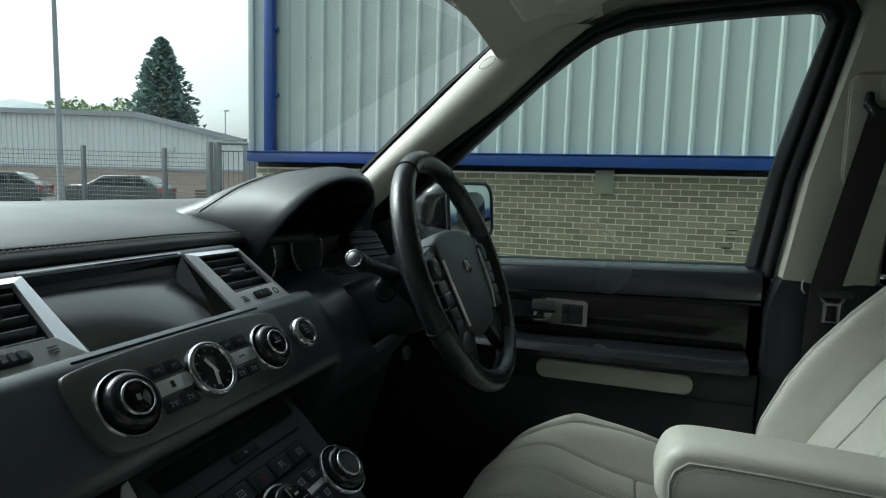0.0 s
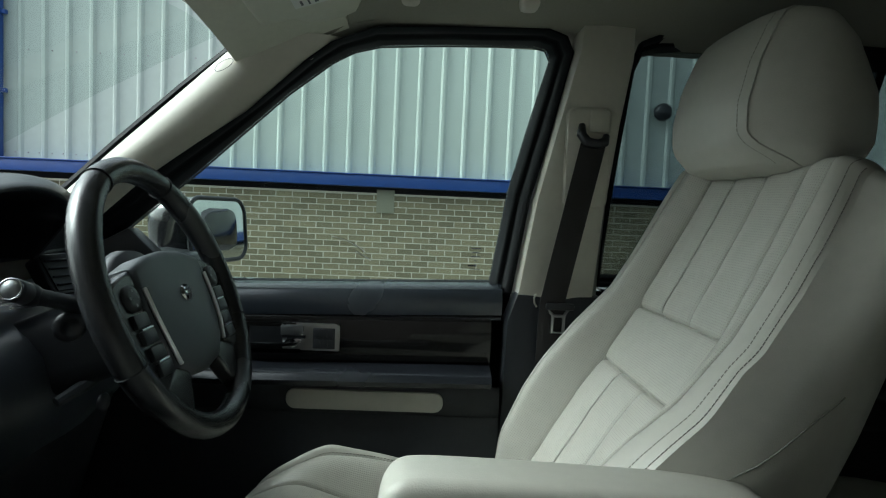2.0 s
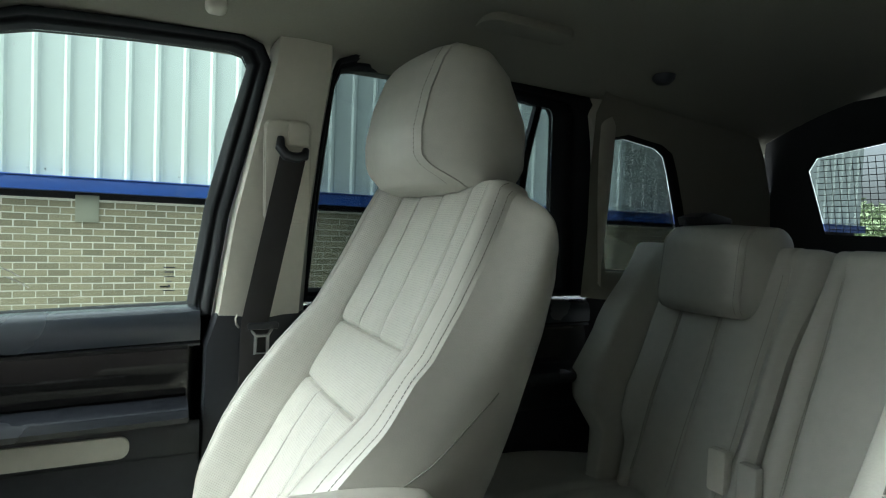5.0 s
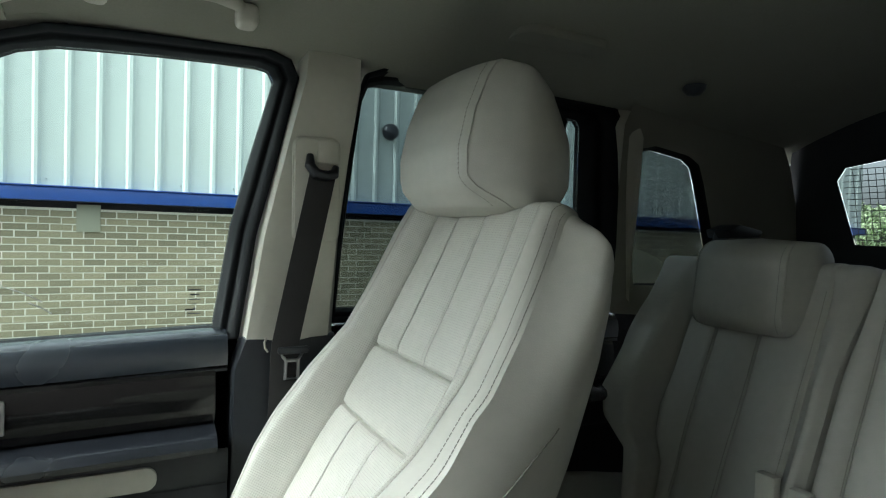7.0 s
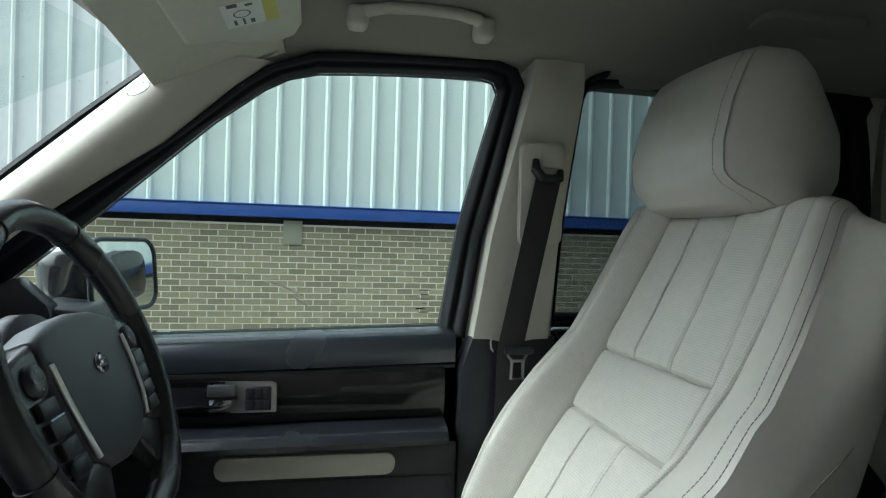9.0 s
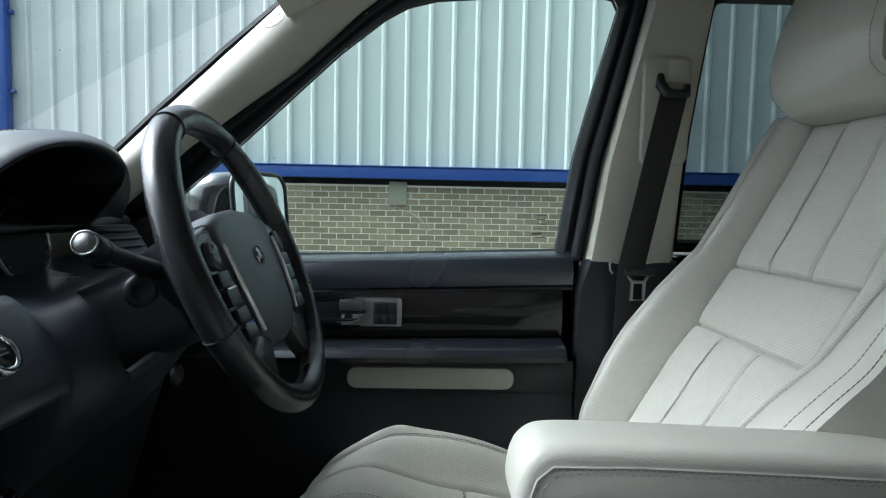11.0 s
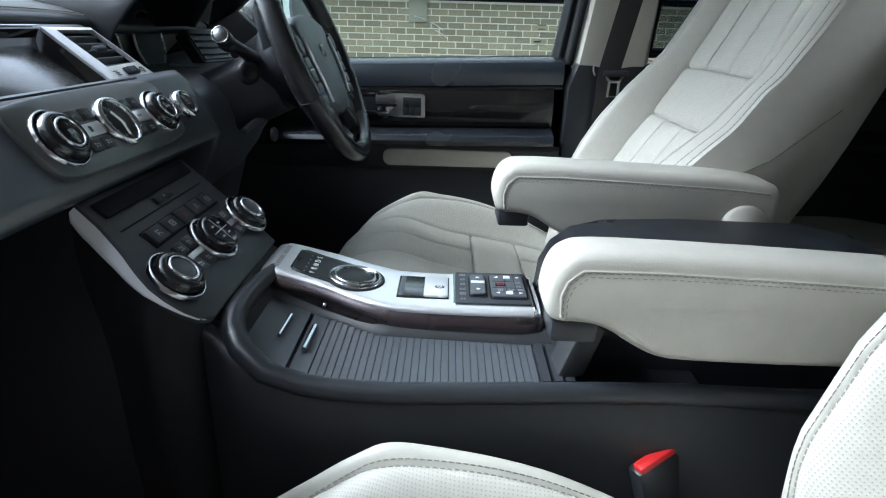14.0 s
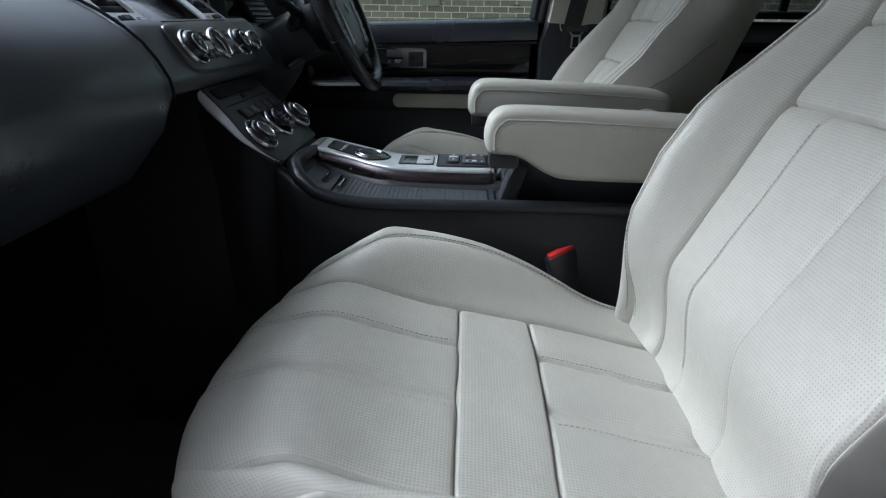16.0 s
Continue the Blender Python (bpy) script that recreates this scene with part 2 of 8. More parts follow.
def box(c, s, bevel=0.0, seg=2, m=None):
    bm = bmesh.new()
    bmesh.ops.create_cube(bm, size=1)
    bmesh.ops.scale(bm, vec=s, verts=bm.verts)
    if bevel:
        bmesh.ops.bevel(bm, geom=bm.edges[:], offset=bevel, segments=seg, profile=0.5, affect="EDGES", clamp_overlap=True)
    bmesh.ops.translate(bm, vec=c, verts=bm.verts)
    if m is not None:
        bm.transform(m)
    return bm


def prism(poly, axis, a, b, bevel=0.0, seg=2, m=None):
    """A polygon carried from a to b along an axis: poly is (x, z) for y, (y, z) for x, (x, y) for z."""
    put = {"y": lambda p, h: (p[0], h, p[1]), "x": lambda p, h: (h, p[0], p[1]), "z": lambda p, h: (p[0], p[1], h)}[axis]
    n = len(poly)
    bm = mesh([put(p, a) for p in poly] + [put(p, b) for p in poly],
              [list(range(n))[::-1], list(range(n, 2 * n))] + [(i, (i + 1) % n, n + (i + 1) % n, n + i) for i in range(n)])
    bmesh.ops.recalc_face_normals(bm, faces=bm.faces)
    if bevel:
        caps = [e for e in bm.edges if any(len(f.verts) == n and n != 4 for f in e.link_faces)] if n != 4 else bm.edges[:]
        bmesh.ops.bevel(bm, geom=caps, offset=bevel, segments=seg, profile=0.5, affect="EDGES", clamp_overlap=True)
    if m is not None:
        bm.transform(m)
    return bm


def rounded(w, h, r, n=5, cx=0.0, cy=0.0):
    r = min(r, w / 2 - 1e-4, h / 2 - 1e-4)
    out = []
    for k, (sx, sy) in enumerate(((1, 1), (-1, 1), (-1, -1), (1, -1))):
        for i in range(n + 1):
            a = math.pi / 2 * (k + i / n)
            out.append((cx + sx * (w / 2 - r) + r * math.cos(a), cy + sy * (h / 2 - r) + r * math.sin(a)))
    return out


def lathe(profile, m, n=32, closed=True):
    """profile: (radius, height) pairs turned round the local z of m."""
    verts, faces = [], []
    for r, h in profile:
        for i in range(n):
            a = 2 * math.pi * i / n
            verts.append((r * math.cos(a), r * math.sin(a), h))
    for k in range(len(profile) - 1):
        for i in range(n):
            j = (i + 1) % n
            faces.append((k * n + i, k * n + j, (k + 1) * n + j, (k + 1) * n + i))
    if closed:
        faces.append(tuple(range(n))[::-1])
        faces.append(tuple((len(profile) - 1) * n + i for i in range(n)))
    bm = mesh(verts, faces)
    bm.transform(m)
    return bm


def tube(points, radius, n=8, closed=False, flat=1.0, side=None):
    """A round (or flattened) rod along points; radius a number or one for each point."""
    pts = [Vector(p) for p in points]
    k = len(pts)
    rad = radius if hasattr(radius, "__len__") else [radius] * k
    verts, faces = [], []
    ref = Vector(side) if side else None
    for i, p in enumerate(pts):
        a = pts[(i - 1) % k] if closed or i else pts[0]
        b = pts[(i + 1) % k] if closed or i < k - 1 else pts[-1]
        d = (b - a).normalized()
        r = ref if ref is not None else (Vector((0, 0, 1)) if abs(d.z) < 0.9 else Vector((0, 1, 0)))
        u = (r - d * r.dot(d)).normalized()
        w = d.cross(u)
        if ref is None:
            ref = u
        else:
            ref = u if side is None else ref
        for j in range(n):
            t = 2 * math.pi * j / n
            verts.append(p + u * math.cos(t) * rad[i] + w * math.sin(t) * rad[i] * flat)
    for i in range(k if closed else k - 1):
        for j in range(n):
            a, b = i * n, ((i + 1) % k) * n
            faces.append((a + j, a + (j + 1) % n, b + (j + 1) % n, b + j))
    if not closed:
        faces.append(tuple(range(n))[::-1])
        faces.append(tuple((k - 1) * n + j for j in range(n)))
    bm = mesh(verts, faces)
    bmesh.ops.recalc_face_normals(bm, faces=bm.faces)
    return bm


def sheet(grid, thick=None, uv=None):
    """A surface through a grid of points; thick: a vector, or metres along the normals, to give it a back."""
    g = np.asarray(grid, float)
    a, b = g.shape[:2]
    bm = bmesh.new()
    vs = [[bm.verts.new(g[i, j]) for j in range(b)] for i in range(a)]
    layer = bm.loops.layers.uv.new("UVMap") if uv is not None else None
    for i in range(a - 1):
        for j in range(b - 1):
            idx = ((i, j), (i + 1, j), (i + 1, j + 1), (i, j + 1))
            f = bm.faces.new([vs[p][q] for p, q in idx])
            if layer:
                for lp, (p, q) in zip(f.loops, idx):
                    lp[layer].uv = uv[p][q]
    if thick is not None:
        if hasattr(thick, "__len__"):
            off = np.zeros_like(g) + np.array(thick)
        else:
            du, dv = np.gradient(g, axis=0), np.gradient(g, axis=1)
            nn = np.cross(du, dv)
            off = nn / (np.linalg.norm(nn, axis=2, keepdims=True) + 1e-9) * thick
        h = g + off
        ws = [[bm.verts.new(h[i, j]) for j in range(b)] for i in range(a)]
        for i in range(a - 1):
            for j in range(b - 1):
                bm.faces.new([ws[i][j], ws[i][j + 1], ws[i + 1][j + 1], ws[i + 1][j]])
        rim = [(i, 0) for i in range(a)] + [(a - 1, j) for j in range(1, b)] + [(i, b - 1) for i in range(a - 2, -1, -1)] + [(0, j) for j in range(b - 2, 0, -1)]
        for k in range(len(rim)):
            p, q = rim[k], rim[(k + 1) % len(rim)]
            bm.faces.new([vs[p[0]][p[1]], vs[q[0]][q[1]], ws[q[0]][q[1]], ws[p[0]][p[1]]])
        bmesh.ops.recalc_face_normals(bm, faces=bm.faces)
    return bm


def band(inner, outer, back=None):
    """A strip between two closed or open lines with the same number of points."""
    n = len(inner)
    return mesh(list(inner) + list(outer), [(i, (i + 1) % n, n + (i + 1) % n, n + i) for i in range(n)])


def smooth_loop(poly, times=2):
    p = np.array(poly, float)
    for _ in range(times):
        nxt = np.roll(p, -1, axis=0)
        p = np.stack((p * 0.75 + nxt * 0.25, p * 0.25 + nxt * 0.75), 1).reshape(-1, 2)
    return p


def basis(origin, u, v):
    u, v = Vector(u).normalized(), Vector(v).normalized()
    w = u.cross(v).normalized()
    v = w.cross(u)
    m = Matrix((u, v, w)).transposed().to_4x4()
    m.translation = Vector(origin)
    return m


def beads(points, normals, length=0.0042, width=0.0010, gap=0.0062):
    """A row of short raised stitches along a line of points that lies on a surface."""
    pts = np.array(points, float)
    nor = np.array(normals, float)
    seg = np.linalg.norm(np.diff(pts, axis=0), axis=1)
    cum = np.concatenate(([0], np.cumsum(seg)))
    bm = bmesh.new()
    for t in np.arange(gap / 2, cum[-1], gap):
        p = np.array([np.interp(t, cum, pts[:, k]) for k in range(3)])
        q = np.array([np.interp(min(t + 1e-3, cum[-1]), cum, pts[:, k]) for k in range(3)])
        n = np.array([np.interp(t, cum, nor[:, k]) for k in range(3)])
        d = q - p
        if np.linalg.norm(d) < 1e-7:
            continue
        d /= np.linalg.norm(d)
        s = np.cross(n, d)
        s /= np.linalg.norm(s) + 1e-9
        a, b = p - d * length / 2, p + d * length / 2
        top = n * width * 0.8
        v = [bm.verts.new(x) for x in (a - s * width / 2 - top * 0.4, a + s * width / 2 - top * 0.4, b + s * width / 2 - top * 0.4, b - s * width / 2 - top * 0.4,
                                       a + d * length * 0.2 + top, b - d * length * 0.2 + top)]
        for f in ((0, 1, 4), (2, 3, 5), (1, 2, 5, 4), (3, 0, 4, 5)):
            bm.faces.new([v[i] for i in f])
    return bm


def writing(name, text, m, size, material, parent, label="", depth=0.0002):
    cu = bpy.data.curves.new(name, "FONT")
    cu.body, cu.size, cu.extrude, cu.align_x, cu.align_y = text, size, depth, "CENTER", "CENTER"
    ob = bpy.data.objects.new(name, cu)
    scene.collection.objects.link(ob)
    me = bpy.data.meshes.new_from_object(ob.evaluated_get(bpy.context.evaluated_depsgraph_get()))
    bpy.data.objects.remove(ob)
    bm = bmesh.new()
    bm.from_mesh(me)
    bpy.data.meshes.remove(me)
    bm.transform(m)
    return part(name, bm, material, parent, label, smooth=False)

# ---- ground, buildings, distance ----
def ground_height(x, y):
    return -0.05 * float(sm_(max(0.0, (-x - 8) / 14)))


def sm_(t):
    t = min(max(t, 0.0), 1.0)
    return t * t * (3 - 2 * t)


gx = [-900, -300, -120, -60, -40, -30, -26, -22, -19, -16, -13, -10, -8, -5, -2, 2, 6, 12, 20, 30, 45, 70, 150, 400, 900]
gy = [-900, -200, -60, -20, -8, -3, 0, 3, 6, 9, 14, 20, 30, 45, 70, 150, 400, 900]
ground = part("ground", sheet([[(x, y, ground_height(x, y)) for y in gy] for x in gx]), M_ASPHALT, smooth=True)
tagged(ground, "grey asphalt yard", "ground", kind="structure")
lawn = part("lawn", sheet([[(x, y, 0.03) for y in (8.5, 12, 20, 40, 80)] for x in (30, 38, 50, 80, 140)]), M_GRASS)
tagged(lawn, "green grass beyond the yard", "grass", kind="structure")

WY, WX0, WX1, EAVE = 7.5, -5.80, 15.0, 4.80
warehouse = thing("warehouse", (4.6, WY + 4, 0), "pale green clad warehouse on a buff brick plinth", "building")
core = part("wall", box(((WX0 + WX1) / 2, WY + 5.06, EAVE / 2 - 0.05), (WX1 - WX0 - 0.02, 9.9, EAVE - 0.1)), M_MORTAR, warehouse, "mortar bed of the brick plinth", smooth=False)
# box-profile sheeting, one rib every 0.30 m
rib = [(WX0, 0.0)]
x = -5.725
while x < WX1 - 0.31:
    rib += [(x, 0.0), (x + 0.212, 0.0), (x + 0.240, -0.026), (x + 0.272, -0.026)]
    x += 0.3025
rib.append((WX1, 0.0))
clad = part("cladding", sheet([[(a, WY - 0.07 + b, z) for a, b in rib] for z in (1.77, 3.6, EAVE)], (0, 0.004, 0)), M_CLAD, warehouse, "pale green ribbed steel cladding", smooth=False)
side = [(yy, 0.0 if k % 2 else -0.03) for k in range(32) for yy in (WY - 0.07 + k * 0.31, WY - 0.07 + k * 0.31 + 0.2)]
part("side_cladding", sheet([[(WX0 - 0.03 + b, a, z) for a, b in side] for z in (1.77, EAVE)], (0.004, 0, 0)), M_CLAD, warehouse, smooth=False)
screws = bmesh.new()
x = -5.725
while x < 6:
    for z in (1.84, 3.15):
        for ox in (0.05, 0.19):
            if z < 3 or ox < 0.1:
                bmesh.ops.create_cone(screws, cap_ends=True, segments=6, radius1=0.012, radius2=0.008, depth=0.012,
                                      matrix=Matrix.Translation((x + ox, WY - 0.074, z)) @ Matrix.Rotation(radians(90), 4, "X"))
    x += 0.3025
tagged(part("screw_heads", screws, M_STEEL, clad, smooth=False), kind="stuff")
beam_bm = join(box((4.6, WY - 0.10, 1.675), (WX1 - WX0 + 0.1, 0.16, 0.15), 0.01), box((4.6, WY - 0.125, 1.757), (WX1 - WX0 + 0.1, 0.20, 0.014), 0.004))
# black strip stands in for the shadow under the flashing
part("shade_strip", box(((WX0 + WX1) / 2, WY + 0.075, 1.565), (WX1 - WX0, 0.06, 0.08)), M_RUBBER, warehouse, "dark strip for the shade under the flashing", smooth=False)
part("drip_flashing", beam_bm, M_BLUE, warehouse, "blue painted steel flashing over the bricks")
pipe = part("downpipe", box((-5.44, WY - 0.15, (1.75 + EAVE) / 2), (0.16, 0.12, EAVE - 1.75), 0.02), M_BLUE, warehouse, "blue painted square downpipe")
for z in (2.61, 3.59, 4.57):
    part("bracket", box((-5.335, WY - 0.13, z), (0.07, 0.06, 0.055), 0.01), M_BLUE, pipe)
part("corner_flashing", box((-5.82, WY - 0.08, (1.75 + EAVE) / 2), (0.10, 0.06, EAVE - 1.75), 0.01), M_CLAD, warehouse)
part("roof_edge", box(((WX0 + WX1) / 2, WY + 4.95, EAVE + 0.06), (WX1 - WX0 + 0.2, 10.3, 0.12), 0.02), M_BLUE, warehouse, "blue painted steel roof edge")
part("vent_cover", box((-0.435, WY - 0.006, 1.415), (0.235, 0.03, 0.31), 0.003), M_PATCH, warehouse, "grey painted vent cover on the bricks")
lampb = part("wall_lamp", lathe([(0.0, 0.0), (0.10, 0.0), (0.115, 0.03), (0.11, 0.09), (0.08, 0.13), (0.0, 0.14)], basis((3.17, WY - 0.11, 2.753), (1, 0, 0), (0, 0, 1)), 24), M_BLACK, warehouse, "round black bulkhead lamp")

# the yard beyond the windscreen
def far_shed():
    b = thing("far_shed", (-45, 33, -0.4), "long white clad shed with a brick base and grey roof edge", "building")
    u = Vector((15.0, 2.6, 0)).normalized()
    o = Vector((-40.6, 27.6, 0))
    m = basis(o, u, (0, 0, 1))
    ribs = []
    for k in range(-60, 61):
        ribs += [(k * 0.4, 0.0), (k * 0.4 + 0.28, 0.0), (k * 0.4 + 0.3, 0.05), (k * 0.4 + 0.38, 0.05)]
    ribs = [r for r in ribs if -24 < r[0] < 17.2]

    def top(a):
        return 5.15 - 0.02 * (a - 10) if a < 10.0 else 5.15 - (a - 10.0) * 0.21

    part("cladding", mesh([m @ Vector((a, 1.8, c)) for a, c in ribs] + [m @ Vector((a, top(a), c)) for a, c in ribs],
                          [(i, i + 1, len(ribs) + i + 1, len(ribs) + i) for i in range(len(ribs) - 1)]), M_FARCLAD, b, smooth=False)
    part("brick_base", box((-3.4, 0.7, -0.3), (41.0, 2.3, 0.6), m=m), M_FARBRICK, b, "reddish brick base")
    part("base_trim", box((-3.4, 1.86, 0.04), (41.2, 0.14, 0.10), m=m), M_ROOF, b)
    edge = [(-24, top(-24)), (10, top(10)), (17.3, top(17.3))]
    part("roof_edge", join(*[box(((p[0] + q[0]) / 2, (p[1] + q[1]) / 2 + 0.1, 0.1), (math.hypot(q[0] - p[0], q[1] - p[1]) + 0.1, 0.32, 0.5),
                                 m=m @ Matrix.Translation(((p[0] + q[0]) / 2, (p[1] + q[1]) / 2, 0)) @ Matrix.Rotation(math.atan2(q[1] - p[1], q[0] - p[0]), 4, "Z")
                                 @ Matrix.Translation((-(p[0] + q[0]) / 2, -(p[1] + q[1]) / 2, 0))) for p, q in zip(edge, edge[1:])]), M_ROOF, b, "grey metal verge")
    part("body", mesh([m @ Vector(p) for p in ((-24, -0.4, -0.1), (17, -0.4, -0.1), (17, 3.55, -0.1), (10, 5.0, -0.1), (-24, 5.0, -0.1),
                                               (-24, -0.4, -14), (17, -0.4, -14), (17, 3.55, -14), (10, 5.0, -14), (-24, 5.0, -14))],
                      [(0, 1, 2, 3, 4), (9, 8, 7, 6, 5), (0, 5, 6, 1), (1, 6, 7, 2), (2, 7, 8, 3), (3, 8, 9, 4), (4, 9, 5, 0)]), M_ROOF, b, smooth=False)
    part("wall_box", box((12.4, 3.1, 0.1), (0.3, 0.35, 0.15), 0.02, m=m), M_WHITE, b)
    return b


far_shed()
low_building = thing("low_building", (-25.5, 36, -0.4), "distant pale industrial unit with a green lower wall", "building")
part("upper_wall", box((-25.5, 36.0, 2.75), (9, 4, 1.6)), M_FARCLAD, low_building, smooth=False)
part("lower_wall", box((-25.5, 36.0, 0.75), (9.1, 4.1, 2.4)), mat("far_green_panel", (0.10, 0.16, 0.15), 0.5, bump=0), low_building, smooth=False)
part("roof", box((-25.5, 36.0, 3.65), (9.5, 4.5, 0.22), 0.03), M_ROOF, low_building, smooth=False)


def fence():
    f = thing("palisade_fence", (-15, 13.3, -0.3), "grey steel mesh fence with square posts", "fence")
    a, b = Vector((-15.9, 12.9, 0)), Vector((-12.25, 14.15, 0))
    posts = [a + (b - a) * t for t in (-2.4, -1.7, -0.75, 0.0, 0.63)]
    for p in posts:
        part("post", box((p.x, p.y, 0.9), (0.11, 0.11, 2.6), 0.01), M_GALV, f)
    for q in (Vector((-12.3, 14.1, 0)), Vector((-12.08, 14.2, 0)), Vector((-10.9, 14.6, 0))):
        part("gate_post", box((q.x, q.y, 1.0), (0.16, 0.16, 2.85), 0.01), M_GALV, f)
    part("gate_rail", tube([(-12.1, 14.2, 2.38), (-10.9, 14.6, 2.40)], 0.05, 8), M_GALV, f)
    part("gate_rail", tube([(-12.1, 14.2, 2.15), (-10.9, 14.6, 2.17)], 0.02, 8), M_GALV, f)
    wires = bmesh.new()
    s, e = posts[0], Vector((-12.3, 14.1, 0))
    for k in range(16):
        z = 0.1 + k * 0.13
        wires = join(wires, tube([(s.x, s.y, z - 0.05), (e.x, e.y, z)], 0.008, 4))
    for k in range(170):
        p = s + (e - s) * (k / 169)
        wires = join(wires, tube([(p.x, p.y, -0.1), (p.x, p.y, 2.1)], 0.005, 3))
    tagged(part("mesh_wire", wires, M_GALV, f), kind="stuff")
    for k in range(9):
        p = Vector((-12.08, 14.2, 0)) + Vector((1.18, 0.4, 0)) * (k / 8)
        part("gate_bar", tube([(p.x, p.y, 0), (p.x, p.y, 2.16)], 0.012, 5), M_GALV, f)


fence()


def lamp_post(x, y, z0, height, r, label):
    o = thing("street_lamp", (x, y, z0), label, "street lamp", "lamp posts")
    part("column", tube([(x, y, z0), (x, y, z0 + 1.5), (x, y, z0 + height)], [r, r * 0.8, r * 0.45], 12), M_ROOF, o)
    part("lantern", box((x + 0.12, y, z0 + height), (0.46, 0.22, 0.10), 0.03), M_ROOF, o)
    return o


lamp_post(-20.9, 16.1, -0.45, 10.5, 0.15, "tall grey steel lamp column")
lamp_post(-34.1, 41.8, -0.45, 7.6, 0.10, "slim distant lamp column")


def conifer(x, y, z0, height, spread):
    t = thing("conifer", (x, y, z0), "tall green conical conifer, paled for haze", "tree")
    part("trunk", tube([(x, y, z0), (x, y, z0 + height * 0.5), (x, y, z0 + height * 0.98)], [0.35, 0.2, 0.03], 8), M_BARK, t)
    rnd = random.Random(4)
    verts, faces = [], []
    for k in range(9500):
        f = rnd.random() ** 0.75
        z = z0 + 1.0 + (1 - f) * (height - 1.0)
        rad = spread * min(1.0, (0.03 + 0.97 * f ** 0.80)) * (0.93 + 0.09 * math.sin(z * 3.1 + 1.3) * math.sin(z * 1.1)) * rnd.uniform(0.30, 1.06)
        a = rnd.uniform(0, 2 * math.pi)
        rad *= 0.85 + 0.18 * math.sin(a * 5 + z)
        c = Vector((x + rad * math.cos(a), y + rad * math.sin(a), z))
        d = Vector((math.cos(a) + rnd.uniform(-0.6, 0.6), math.sin(a) + rnd.uniform(-0.6, 0.6), rnd.uniform(-0.3, 0.8))).normalized()
        s = d.cross(Vector((rnd.uniform(-1, 1), rnd.uniform(-1, 1), 1))).normalized()
        L, w = rnd.uniform(0.22, 0.48), rnd.uniform(0.14, 0.26)
        i = len(verts)
        verts += [c - d * L * 0.3 - s * w, c - d * L * 0.3 + s * w, c + d * L, c + Vector((0, 0, 0.15))]
        faces += [(i, i + 1, i + 3), (i + 1, i + 2, i + 3), (i + 2, i, i + 3)]
    part("crown", mesh(verts, faces), M_LEAF, t, smooth=False)


conifer(-47.4, 48.7, -0.5, 16.0, 6.6)


def bush(name, x, y, z0, w, h, seed, label, n=2600):
    t = thing(name, (x, y, z0), label, "tree", "distant trees")
    rnd = random.Random(seed)
    part("trunk", tube([(x, y, z0), (x + 0.2, y, z0 + h * 0.4), (x, y, z0 + h * 0.7)], [0.25, 0.18, 0.05], 6), M_BARK, t)
    clumps = [(x + rnd.uniform(-1, 1) * w, y + rnd.uniform(-0.6, 0.6) * w, z0 + h * rnd.uniform(0.35, 0.9), rnd.uniform(0.2, 0.42) * w) for _ in range(16)]
    verts, faces = [], []
    for k in range(n):
        cx, cy, cz, r = rnd.choice(clumps)
        d = Vector((rnd.gauss(0, 1), rnd.gauss(0, 1), rnd.gauss(0, 1))).normalized() * r * rnd.uniform(0.6, 1.1)
        c = Vector((cx, cy, cz)) + d
        u = Vector((rnd.gauss(0, 1), rnd.gauss(0, 1), rnd.gauss(0, 1))).normalized() * w * 0.05
        v = u.cross(Vector((rnd.gauss(0, 1), rnd.gauss(0, 1), rnd.gauss(0, 1)))).normalized() * w * 0.04
        i = len(verts)
        verts += [c - u, c + v, c + u, c - v]
        faces += [(i, i + 1, i + 2, i + 3)]
    part("crown", mesh(verts, faces), M_LEAF2, t, smooth=False)


bush("distant_tree", -61.8, 54.0, 3.0, 4.5, 7.4, 1, "light green broadleaf tree behind the shed")
bush("distant_tree", -57.5, 56.0, 3.0, 3.5, 6.0, 2, "light green broadleaf tree behind the shed")
bush("distant_tree", -25.6, 39.8, -0.4, 1.6, 6.2, 3, "light green tree beside the warehouse corner", 1500)
for k, (tx, ty, tw, th) in enumerate(((66, 30, 4, 4.6), (70, 36, 5, 5.5), (64, 38, 3.5, 4.2), (72, 24, 5, 4.4), (75, 14, 5, 5.0), (72, 5, 5, 4.6))):
    bush("distant_tree", tx, ty, 0.0, tw, th, 10 + k, "green hedgerow tree across the grass", 1400)
garden_wall = part("yard_wall", box((17.3, 8.9, 0.65), (4.4, 0.25, 1.3), 0.02), M_PATCH)
tagged(garden_wall, "low grey rendered yard wall", "wall", kind="structure")

# skyline hill; its haze is only the pale material
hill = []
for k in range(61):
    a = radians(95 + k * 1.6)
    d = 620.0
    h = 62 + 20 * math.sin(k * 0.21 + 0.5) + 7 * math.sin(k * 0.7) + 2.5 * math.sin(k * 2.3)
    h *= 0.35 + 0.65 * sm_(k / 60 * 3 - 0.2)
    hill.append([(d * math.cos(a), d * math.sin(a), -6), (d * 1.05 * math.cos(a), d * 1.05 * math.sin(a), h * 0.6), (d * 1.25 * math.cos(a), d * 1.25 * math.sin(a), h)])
tagged(part("hill_backdrop", sheet(hill), M_HILL), "hill on the skyline, haze painted into its pale colour", "hill", kind="structure")


